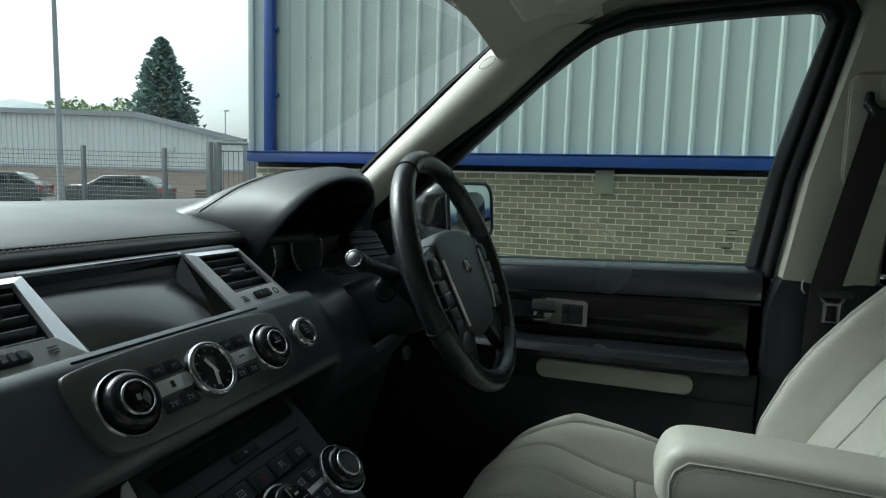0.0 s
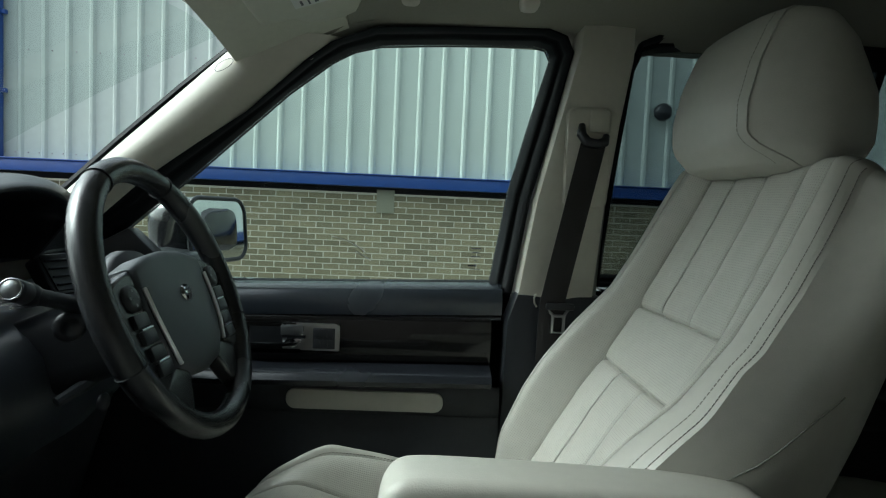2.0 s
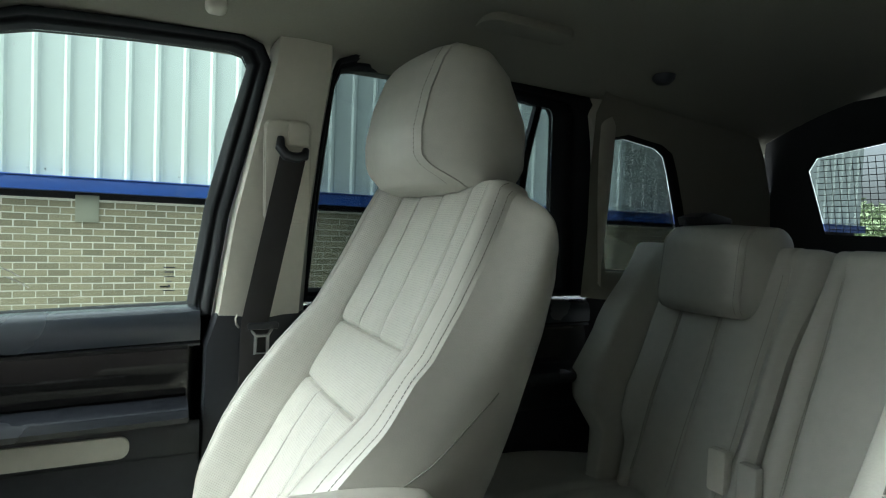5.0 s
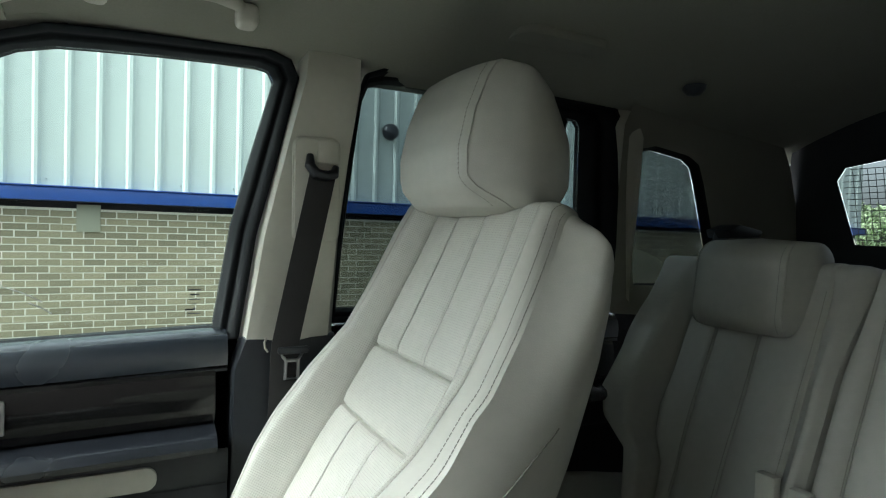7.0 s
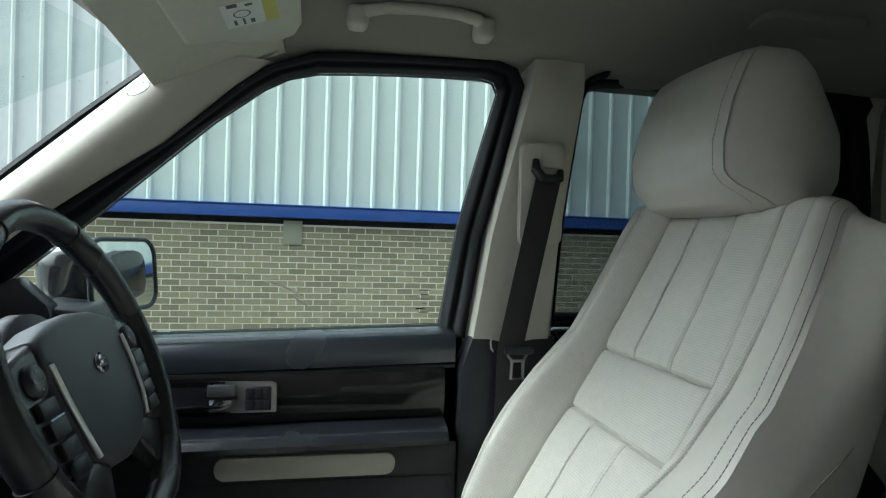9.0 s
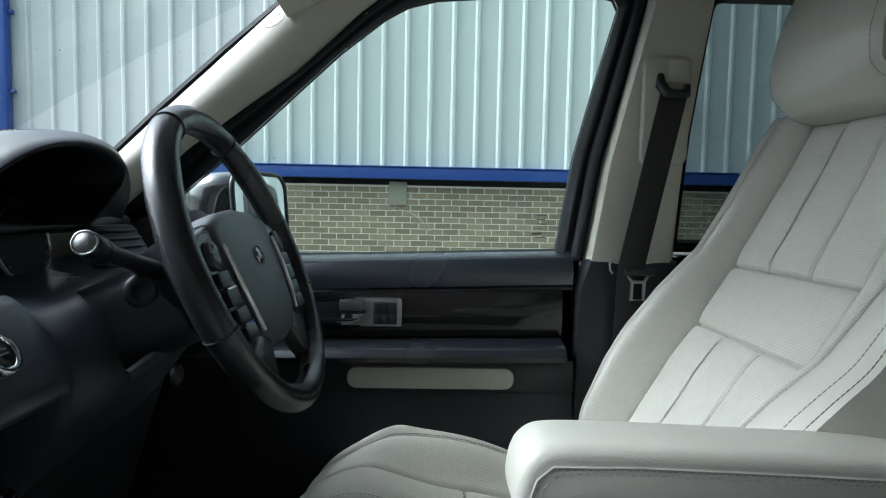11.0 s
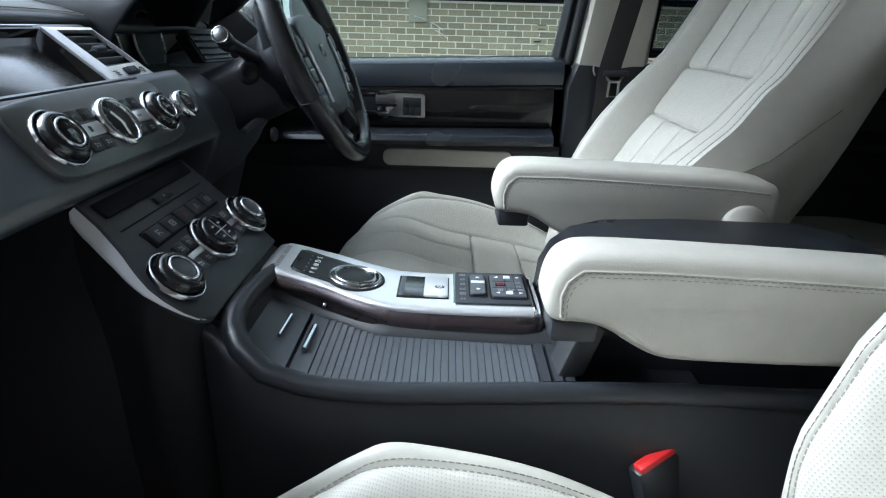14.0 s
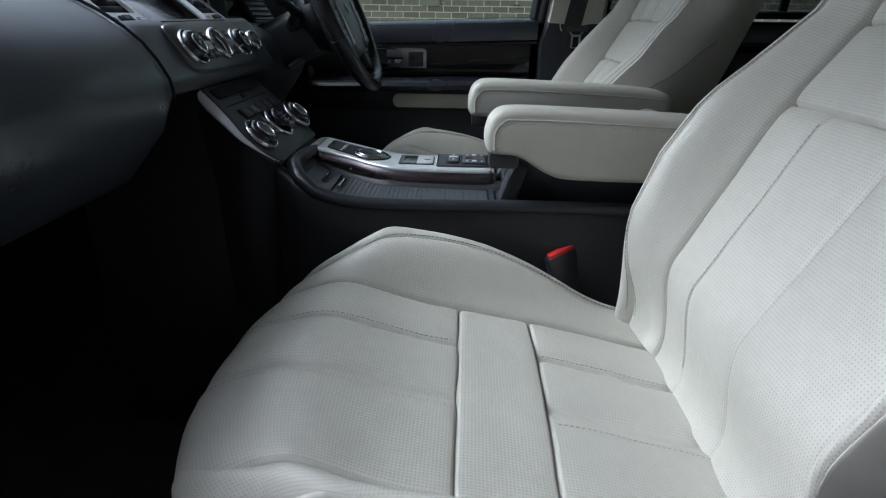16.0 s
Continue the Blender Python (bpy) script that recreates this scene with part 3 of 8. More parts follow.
def parked_car(x, y, z0, yaw, label, hatch):
    o = thing("parked_car", (x, y, z0), label, "car", "parked cars")
    m = pose(x, y, z0, 0, 0, yaw)
    roof = [(-2.1, 0.35), (-2.15, 0.75), (-1.95, 0.92), (-0.95, 1.0), (-0.25, 1.40), (1.25, 1.42), (1.85, 1.05), (2.05, 0.9), (2.1, 0.4), (1.6, 0.25), (-1.6, 0.25)]
    part("body", prism(roof, "y", -0.85, 0.85, 0.06, 3, m), M_FARCAR, o)
    for s in (-0.852, 0.852):
        for x0, x1, x2, x3 in ((-0.72, 0.18, 0.18, -0.2), (0.24, 1.02, 0.95, 0.24), (1.08, 1.62, 1.30, 1.02)):
            q = mesh([m @ Vector(p) for p in ((x0, s, 0.97), (x1, s, 0.97), (x2, s, 1.33), (x3, s, 1.33))], [(0, 1, 2, 3)])
            part("side_window", sheet_thick(q, 0.01), M_FARGLASS, o, smooth=False)
    part("rear_window", box((1.58, 0, 1.23), (0.02, 1.35, 0.40), m=m @ Matrix.Translation((1.58, 0, 1.23)) @ Matrix.Rotation(radians(-58), 4, "Y") @ Matrix.Translation((-1.58, 0, -1.23))), M_FARGLASS, o)
    part("windscreen", box((-0.62, 0, 1.22), (0.02, 1.4, 0.62), m=m @ Matrix.Translation((-0.62, 0, 1.22)) @ Matrix.Rotation(radians(60), 4, "Y") @ Matrix.Translation((0.62, 0, -1.22))), M_FARGLASS, o)
    for s in (-0.7, 0.7):
        part("tail_light", box((2.06, s, 0.82), (0.10, 0.22, 0.2), 0.02, m=m), M_RED, o, "red tail light")
        for wx in (-1.35, 1.3):
            w = part("wheel", lathe([(0.0, -0.1), (0.2, -0.1), (0.31, -0.09), (0.32, 0), (0.31, 0.09), (0.2, 0.1), (0.0, 0.1)], m @ basis((wx, s, 0.32), (1, 0, 0), (0, 0, 1)), 20, False), M_RUBBER, o)
    return o


def sheet_thick(bm, t):
    bmesh.ops.solidify(bm, geom=bm.faces[:], thickness=t)
    return bm


parked_car(-21.5, 19.3, -0.05, 20, "dark grey hatchback parked behind the fence", True)
parked_car(-25.3, 16.4, -0.05, 35, "dark car parked behind the fence", False)
pallets = thing("pallet_stack", (-18.2, 21.2, -0.05), "stack of worn wooden pallets", "pallets")
for i in range(7):
    part("pallet", box((-18.1, 21.2, 0.0 + i * 0.13), (1.2, 1.0, 0.09), 0.01), M_BARK, pallets)

# ---- car body shell ----
car = thing("car_body", (0.6, 0, 0.3), "black off-road car body with ivory roof lining and pillars", "car")


def roof_z(x, y):
    a = min(abs(y) / 0.70, 1.0)
    z = 1.745 - 0.103 * a ** 3.2
    z -= 0.105 * sm_((0.02 - x) / 0.30)
    z -= 0.05 * sm_((x - 1.0) / 0.9) + 0.02 * sm_((x - 1.5) / 0.3)
    return z


xs = list(np.linspace(-0.235, 1.80, 46))
ys = list(np.linspace(-0.71, 0.71, 41))
def roof_rows(xx, yy):
    return [[(x - 0.085 * (1 - (y / 0.71) ** 2) * sm_((0.1 - x) / 0.335), y, roof_z(x, y)) for y in yy] for x in xx]


split = -0.045
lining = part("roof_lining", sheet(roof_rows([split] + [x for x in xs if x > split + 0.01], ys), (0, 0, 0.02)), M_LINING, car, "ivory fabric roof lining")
part("header_trim", sheet(roof_rows(np.linspace(-0.235, split - 0.002, 8), ys), (0, 0, 0.02)), M_VISOR, car, "pale vinyl trim over the windscreen")
part("roof_skin", sheet([[(max(x, -0.262 - 0.20 * max(0.0, 1 - (y / 0.68) ** 2)), y, roof_z(x, y * 0.97) + 0.045) for y in np.linspace(-0.80, 0.80, 25)] for x in np.linspace(-0.44, 1.9, 24)], (0, 0, 0.012)), M_PAINT, car, "black painted roof")

for sg in (1, -1):
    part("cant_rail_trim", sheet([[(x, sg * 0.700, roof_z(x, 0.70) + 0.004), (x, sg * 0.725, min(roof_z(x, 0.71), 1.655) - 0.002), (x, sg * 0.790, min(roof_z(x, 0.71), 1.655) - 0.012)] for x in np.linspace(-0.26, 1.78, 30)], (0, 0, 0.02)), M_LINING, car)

# glass line of the driver's door: (x, z) round the pane, y from the body's lean
def lean(z, y0=0.80):
    return y0 - 0.09 * (z - 1.167)


FRONT_GLASS = [(0.243, 1.167), (0.0, 1.158), (-0.27, 1.149), (-0.62, 1.135), (-0.50, 1.228), (-0.344, 1.360), (-0.167, 1.519), (-0.086, 1.580), (-0.045, 1.602),
               (0.006, 1.615), (0.075, 1.620), (0.143, 1.624), (0.300, 1.630), (0.325, 1.624), (0.334, 1.606), (0.300, 1.476), (0.269, 1.347)]
FRONT_SEAL = [(0.280, 1.150), (0.0, 1.142), (-0.27, 1.133), (-0.70, 1.105), (-0.56, 1.225), (-0.415, 1.346), (-0.232, 1.470), (-0.125, 1.567), (-0.078, 1.602),
              (0.000, 1.632), (0.075, 1.637), (0.143, 1.640), (0.318, 1.645), (0.352, 1.634), (0.366, 1.606), (0.337, 1.470), (0.304, 1.330)]
REAR_GLASS = [(1.075, 1.190), (0.80, 1.190), (0.60, 1.190), (0.468, 1.190), (0.482, 1.388), (0.500, 1.590), (0.512, 1.622), (0.545, 1.632), (0.602, 1.635), (0.75, 1.632), (0.90, 1.626), (1.025, 1.616), (1.036, 1.60), (1.052, 1.40)]
REAR_SEAL = [(1.15, 1.170), (0.80, 1.170), (0.60, 1.170), (0.446, 1.170), (0.452, 1.385), (0.476, 1.590), (0.490, 1.632), (0.528, 1.648), (0.602, 1.651), (0.75, 1.650), (0.90, 1.645), (1.09, 1.640), (1.118, 1.60), (1.130, 1.40)]
QUARTER = [(1.205, 1.235), (1.180, 1.34), (1.166, 1.46), (1.172, 1.525), (1.19, 1.552), (1.23, 1.562), (1.34, 1.548), (1.372, 1.530), (1.392, 1.49), (1.425, 1.41), (1.47, 1.30), (1.49, 1.25), (1.45, 1.235), (1.33, 1.232)]


def pane(name, poly, y0, material, parent, label, sign=1):
    vs = [(x, sign * lean(z, y0), z) for x, z in poly]
    vs2 = [(x, sign * (lean(z, y0) + 0.004), z) for x, z in poly]
    n = len(vs)
    bm = mesh(vs + vs2, [list(range(n)), list(range(n, 2 * n))[::-1]] + [(i, (i + 1) % n, n + (i + 1) % n, n + i) for i in range(n)])
    bmesh.ops.recalc_face_normals(bm, faces=bm.faces)
    ob = part(name, bm, material, parent, label, smooth=False)
    return ob


def seal_ring(inner, outer, yi, yo, sign=1):
    """A rubber frame from the pane's edge out to the trim, with a bead and a groove."""
    lines = []
    for t, bulge in ((0.0, 0.022), (0.0, 0.004), (0.22, 0.0), (0.40, -0.006), (0.50, 0.004), (0.58, -0.004), (0.80, -0.010), (1.0, 0.0), (1.0, 0.02)):
        lines.append([(a[0] + (b[0] - a[0]) * t, sign * (lean(a[1], yi) + (lean(b[1], yo) - lean(a[1], yi)) * t + bulge), a[1] + (b[1] - a[1]) * t) for a, b in zip(inner, outer)])
    n = len(inner)
    return mesh(sum(lines, []), [(k * n + i, k * n + (i + 1) % n, (k + 1) * n + (i + 1) % n, (k + 1) * n + i) for k in range(len(lines) - 1) for i in range(n)])


# pillars of the driver's side, and the same on the passenger's
def a_pillar(sign):
    front = [(-0.232, 0.700, 1.600), (-0.345, 0.712, 1.503), (-0.467, 0.720, 1.396), (-0.600, 0.728, 1.275), (-0.80, 0.735, 1.10)]
    rear = [(-0.060, 0.712, 1.612), (-0.128, 0.715, 1.560), (-0.240, 0.722, 1.464), (-0.415, 0.734, 1.340), (-0.68, 0.75, 1.11)]
    rows = []
    for f, r in zip(front, rear):
        f, r = Vector(f), Vector(r)
        row = []
        for t in np.linspace(0, 1, 12):
            p = f.lerp(r, t)
            p.y -= 0.030 * math.sin(math.pi * t) ** 0.8
            row.append((p.x, sign * p.y, p.z))
        rows.append(row)
    return sheet(rows, (0, sign * 0.03, 0))


for sg in (1, -1):
    ap = part("a_pillar_trim", a_pillar(sg), M_TRIM, car, "ivory plastic windscreen pillar trim")
    part("screen_seal", tube([(-0.225, sg * 0.713, 1.607), (-0.347, sg * 0.722, 1.508), (-0.469, sg * 0.730, 1.402), (-0.602, sg * 0.738, 1.280), (-0.80, sg * 0.745, 1.105)], 0.011, 8), M_RUBBER, car)
    bp = [[(0.283 + 0.0, 0.752, 1.14), (0.288, 0.722, 1.14), (0.36, 0.716, 1.14), (0.43, 0.722, 1.14), (0.446, 0.75, 1.14)],
          [(0.308, 0.735, 1.33), (0.314, 0.706, 1.33), (0.38, 0.700, 1.33), (0.44, 0.706, 1.33), (0.452, 0.738, 1.33)],
          [(0.340, 0.72, 1.48), (0.346, 0.690, 1.48), (0.40, 0.686, 1.48), (0.455, 0.692, 1.48), (0.464, 0.722, 1.48)],
          [(0.366, 0.706, 1.60), (0.372, 0.676, 1.60), (0.42, 0.672, 1.60), (0.468, 0.678, 1.60), (0.478, 0.706, 1.60)],
          [(0.374, 0.715, 1.66), (0.380, 0.690, 1.66), (0.42, 0.686, 1.66), (0.472, 0.690, 1.66), (0.480, 0.715, 1.66)]]
    fine = []
    for k in range(4):
        for t in np.linspace(0, 1, 5)[: (5 if k == 3 else 4)]:
            fine.append([tuple(Vector(a).lerp(Vector(b), t)[i] * (sg if i == 1 else 1) for i in range(3)) for a, b in zip(bp[k], bp[k + 1])])
    part("b_pillar_trim", sheet(fine, (0, sg * 0.03, 0)), M_TRIM, car, "ivory plastic door pillar trim")
    fx = 0.0 if sg > 0 else 0.085
    part("b_pillar_base", prism([(0.255 + fx, 0.45), (0.268 + fx, 1.10), (0.286 + fx, 1.155), (0.446, 1.155), (0.46, 0.45)], "y", sg * 0.715, sg * 0.78, 0.012), M_BLACK, car, "black plastic lower pillar")
    part("c_pillar_trim", sheet([[(x, sg * (lean(z, y_) - 0.012 * math.sin(math.pi * t)), z) for t, x in ((0, 1.128 - 0.16 * (z - 1.40)), (0.25, 1.134 - 0.13 * (z - 1.40)), (0.5, 1.145 - 0.10 * (z - 1.4)), (0.75, 1.158), (1, 1.172))] for z, y_ in ((1.17, 0.735), (1.30, 0.733), (1.40, 0.732), (1.50, 0.733), (1.58, 0.736), (1.64, 0.755))], (0, sg * 0.03, 0)), M_TRIM, car, "ivory rear pillar trim")
    # quarter panel round the rear side window
    n = len(QUARTER)
    outer = [(1.10, 1.17), (1.10, 1.33), (1.09, 1.46), (1.09, 1.60), (1.12, 1.67), (1.25, 1.70), (1.45, 1.69), (1.62, 1.66), (1.70, 1.55), (1.76, 1.42), (1.80, 1.30), (1.80, 1.17), (1.55, 1.15), (1.33, 1.15)]
    def q_line(f, y_):
        return [(a[0] + (b[0] - a[0]) * f, sg * lean(a[1], y_), a[1] + (b[1] - a[1]) * f) for a, b in zip(QUARTER + QUARTER[:1], outer + outer[:1])]
    part("quarter_seal", sheet([q_line(0.0, 0.770), q_line(0.03, 0.756), q_line(0.06, 0.752)]), M_RUBBER, car, "black rubber window edge")
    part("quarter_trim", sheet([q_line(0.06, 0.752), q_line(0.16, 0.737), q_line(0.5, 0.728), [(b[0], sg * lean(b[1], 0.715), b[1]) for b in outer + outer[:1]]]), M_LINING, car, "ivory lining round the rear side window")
    pane("quarter_pane", QUARTER, 0.772, G_DARK, car, "dark tinted rear side window", sg)
    part("side_skin", sheet([[(x, sg * y, z) for x in (0.42, 0.8, 1.2, 1.9)] for y, z in ((0.86, 0.45), (0.91, 0.75), (0.90, 1.0), (0.83, 1.155))], (0, -sg * 0.02, 0)), M_PAINT, car, "black painted body side")
    part("sill", box((0.55, sg * 0.80, 0.42), (2.7, 0.17, 0.12), 0.02), M_BLACK, car)
    part("roof_rail", tube([(-0.25, sg * 0.745, 1.640), (0.1, sg * 0.742, 1.685), (0.5, sg * 0.742, 1.695), (1.2, sg * 0.738, 1.69), (1.8, sg * 0.72, 1.64)], 0.040, 12), M_PAINT, car)
    part("wing", sheet([[(x, sg * y, z) for x in (-2.0, -1.4, -0.9, -0.62)] for y, z in ((0.84, 0.5), (0.90, 0.8), (0.86, 1.0), (0.78, 1.09))], (0, -sg * 0.02, 0)), M_PAINT, car)

for wx in (-1.42, 1.36):
    for sg in (1, -1):
        mw_ = basis((wx, sg * 0.80, 0.375), (1, 0, 0), (0, 0, sg))
        wheel_ = part("wheel", lathe([(0.27, -0.10), (0.30, -0.12), (0.36, -0.12), (0.375, -0.09), (0.375, 0.09), (0.36, 0.12), (0.30, 0.12), (0.27, 0.10)], mw_, 40), M_RUBBER, car, "black rubber tyre")
        part("rim", lathe([(0.27, 0.09), (0.255, 0.06), (0.08, 0.075), (0.06, 0.10), (0.001, 0.10)], mw_, 40, False), M_ALU, wheel_, "silver alloy rim")
part("windscreen", sheet([[(-0.29 - 0.20 * max(0.0, 1 - (y / 0.68) ** 2) - 0.79 * t - 0.06 * math.sin(math.pi * t), y, 1.655 - 0.045 * (y / 0.72) ** 2 - 0.52 * t) for y in np.linspace(-0.73, 0.73, 17)] for t in np.linspace(0, 1, 10)]), G_SCREEN, car, "clear raked windscreen")
part("bonnet", sheet([[(x, y, 1.07 - 0.08 * (y / 0.8) ** 4 - 0.10 * sm_((-1.6 - x) / 0.6)) for y in np.linspace(-0.82, 0.82, 13)] for x in np.linspace(-2.1, -1.02, 8)], (0, 0, -0.01)), M_PAINT, car, "black painted bonnet")
part("floor_pan", box((0.45, 0, 0.42), (2.7, 1.62, 0.05)), M_CARPET, car, "black carpeted floor", smooth=False)
part("bulkhead", box((-0.92, 0, 0.78), (0.05, 1.56, 0.70)), M_CARPET, car, smooth=False)
part("front_panel", box((-2.08, 0, 0.72), (0.1, 1.6, 0.5), 0.03), M_PAINT, car)
part("load_floor", box((1.5, 0, 0.78), (0.62, 1.40, 0.04), 0.01), M_CARPET, car)
tail_in = [(0.556, 1.345), (0.572, 1.44), (0.584, 1.51), (0.560, 1.542), (0.2, 1.588), (-0.2, 1.588), (-0.560, 1.542), (-0.584, 1.51), (-0.572, 1.44), (-0.556, 1.345), (-0.45, 1.342), (0.45, 1.342)]
tail_out = [(0.74, 1.20), (0.72, 1.45), (0.68, 1.60), (0.60, 1.66), (0.2, 1.67), (-0.2, 1.67), (-0.60, 1.66), (-0.68, 1.60), (-0.72, 1.45), (-0.74, 1.20), (-0.45, 1.10), (0.45, 1.10)]
part("tailgate_frame", mesh([(1.80 - 0.25 * (z - 1.3), y, z) for y, z in tail_in] + [(1.78 - 0.25 * (z - 1.3), y, z) for y, z in tail_out],
                            [(i, (i + 1) % 12, 12 + (i + 1) % 12, 12 + i) for i in range(12)]), M_BLACK, car, "black tailgate frame")
n = len(tail_in)
tg = part("tailgate_pane", mesh([(1.805 - 0.25 * (z - 1.3), y, z) for y, z in tail_in], [list(range(n))]), G_TAIL, car, "tinted tailgate window with heating lines", smooth=False)
for k in range(13):
    z = 1.357 + k * 0.0150
    hw = np.interp(z, [1.345, 1.44, 1.51, 1.54], [0.545, 0.56, 0.57, 0.55])
    part("heater_line", tube([(1.798 - 0.25 * (z - 1.3), -hw, z), (1.798 - 0.25 * (z - 1.3), hw, z)], 0.0010, 4), M_BLACK, tg)
guard = bmesh.new()
for k in range(-31, 32):
    guard = join(guard, tube([(1.796 - 0.25 * 0.05, k * 0.0175, 1.35), (1.796 - 0.25 * 0.235, k * 0.0175, 1.535)], 0.0009, 4))
tagged(part("cross_lines", guard, M_BLACK, tg), kind="stuff")
part("tailgate_lower", box((1.83, 0, 0.8), (0.08, 1.55, 0.72), 0.02), M_BLACK, car)

# an unseen wall, added to hold back light from the passenger's open side
yard_wall = tagged(part("light_blocker_wall", box((4.0, -3.3, 2.25), (22.0, 0.3, 4.5), 0.02), M_BLOCKER), "unseen dark wall added to cut light from the passenger side", "wall", kind="structure")

# ---- doors of the driver's side ----
front_door = thing("front_door", (-0.1, 0.80, 0.5), "driver door with black trim, gloss veneer and ivory insert", "car door")
rear_door = thing("rear_door", (0.8, 0.80, 0.5), "rear door with black trim and privacy glass", "car door")
glass_1 = pane("window_pane", FRONT_GLASS, 0.806, G_CLEAR, front_door, "clear green-tinted side window")
part("window_seal", seal_ring(FRONT_GLASS, FRONT_SEAL, 0.800, 0.744), M_RUBBER, front_door, "black rubber window surround")
pane("window_pane", REAR_GLASS, 0.806, G_DARK, rear_door, "dark privacy side window")
part("window_seal", seal_ring(REAR_GLASS, REAR_SEAL, 0.800, 0.744), M_RUBBER, rear_door, "black rubber window surround")
part("divider_bar", prism([(0.992, 1.625), (1.010, 1.625), (0.978, 1.49), (0.945, 1.19), (0.925, 1.19), (0.958, 1.49)], "y", 0.772, 0.790, 0.003), M_RUBBER, rear_door, "black bar before the quarter light")
part("outer_skin", sheet([[(x, y, z) for x in (-0.75, -0.3, 0.1, 0.43)] for y, z in ((0.86, 0.45), (0.91, 0.75), (0.90, 1.0), (0.832, 1.15))], (0, -0.02, 0)), M_PAINT, front_door, "black painted outer skin")


def door_face(x0, x1, n=30):
    """The door's inner face from the window sill down: rows of (y, z), swept from x0 to x1."""
    prof = [(0.800, 1.165), (0.785, 1.1655), (0.768, 1.164), (0.752, 1.160), (0.742, 1.152), (0.737, 1.140), (0.735, 1.128), (0.737, 1.108), (0.742, 1.104)]
    return prof


def swept(prof, x0, x1, n=24, drop=0.012):
    return sheet([[(x, y, z - drop * (x1 - x) / (x1 - x0)) for y, z in prof] for x in np.linspace(x0, x1, n)], 0.004)


def door_trim(d, x0, x1, drop):
    part("sill_cap", swept(door_face(x0, x1), x0, x1, drop=drop), M_SILL, d, "black leather-look window sill")
    part("upper_trim", swept([(0.744, 1.106), (0.738, 1.102), (0.738, 1.098)], x0, x1, drop=drop), M_BLACK, d)
    part("veneer", swept([(0.738, 1.100), (0.731, 1.094), (0.727, 1.075), (0.726, 1.05), (0.727, 1.03), (0.731, 1.016), (0.738, 1.012)], x0 + 0.01, x1 - 0.02, drop=drop * 0.6), M_GLOSS, d, "gloss black wood veneer band")
    part("armrest_ledge", swept([(0.742, 1.012), (0.725, 1.008), (0.700, 1.004), (0.685, 0.998), (0.678, 0.988), (0.682, 0.978), (0.700, 0.972), (0.715, 0.970)], x0, x1 - 0.02, drop=drop * 0.4), M_LEDGE, d, "black padded door ledge")
    part("lower_trim", swept([(0.716, 0.972), (0.712, 0.965), (0.711, 0.94), (0.712, 0.918), (0.716, 0.912), (0.715, 0.90), (0.700, 0.84), (0.690, 0.70), (0.700, 0.55), (0.74, 0.46)], x0, x1, drop=0), M_BLACK, d, "black plastic lower door trim")


SCUFF = [(-0.078, 1.244), (-0.060, 1.240), (-0.042, 1.233), (-0.026, 1.225), (-0.012, 1.215)]
door_trim(front_door, -0.78, 0.262, 0.035)
door_trim(rear_door, 0.46, 1.15, -0.0)
far_door = thing("rear_door", (0.8, -0.80, 0.5), "closed rear door with black trim and privacy glass", "car door")
pane("window_pane", REAR_GLASS, 0.806, G_DARK, far_door, "dark privacy side window", -1)
part("window_seal", seal_ring(REAR_GLASS, REAR_SEAL, 0.800, 0.744, -1), M_RUBBER, far_door, "black rubber window surround")
part("trim_panel", sheet([[(x, -y, z) for y, z in ((0.800, 1.165), (0.742, 1.155), (0.735, 1.12), (0.726, 1.05), (0.690, 0.99), (0.712, 0.94), (0.700, 0.70), (0.74, 0.46))] for x in np.linspace(0.47, 1.15, 6)], 0.004), M_BLACK, far_door, "black plastic door trim")

# ---- seats ----
def sm(t):
    t = np.clip(t, 0, 1)
    return t * t * (3 - 2 * t)


def bump_at(v, at, width):
    return np.exp(-((v - at) / width) ** 2)


def faces_split(grid, uv, pick):
    """Cuts a grid of points into pieces by pick(i, j) -> key; gives a bmesh for each key."""
    a, b = grid.shape[:2]
    out, verts, layers = {}, {}, {}
    for i in range(a - 1):
        for j in range(b - 1):
            key = pick(i, j)
            if key not in out:
                out[key] = bmesh.new()
                verts[key] = {}
                layers[key] = out[key].loops.layers.uv.new("UVMap")
            vs = []
            idx = ((i, j), (i, j + 1), (i + 1, j + 1), (i + 1, j))
            for p in idx:
                if p not in verts[key]:
                    verts[key][p] = out[key].verts.new(grid[p])
                vs.append(verts[key][p])
            f = out[key].faces.new(vs)
            for lp, p in zip(f.loops, idx):
                lp[layers[key]].uv = uv[p[0]][p[1]]
    return out


def line_normals(grid):
    n = np.cross(np.gradient(grid, axis=0), np.gradient(grid, axis=1))
    return n / (np.linalg.norm(n, axis=2, keepdims=True) + 1e-9)


def dense(base, seams, offs):
    """Steps along a line, with close steps on both sides of each seam."""
    out = set(round(float(v), 5) for v in base)
    for v, k in seams:
        near = [round(v + sg * o * k, 5) for o in offs for sg in (-1, 1)] + [round(v, 5)]
        out = set(x for x in out if abs(x - v) > (offs[-1] + 0.001) * k)
        out.update(near)
    return np.array(sorted(x for x in out if base[0] - 1e-6 <= x <= base[-1] + 1e-6))


OFFS = (0.0007, 0.0016, 0.0028, 0.0045, 0.007)


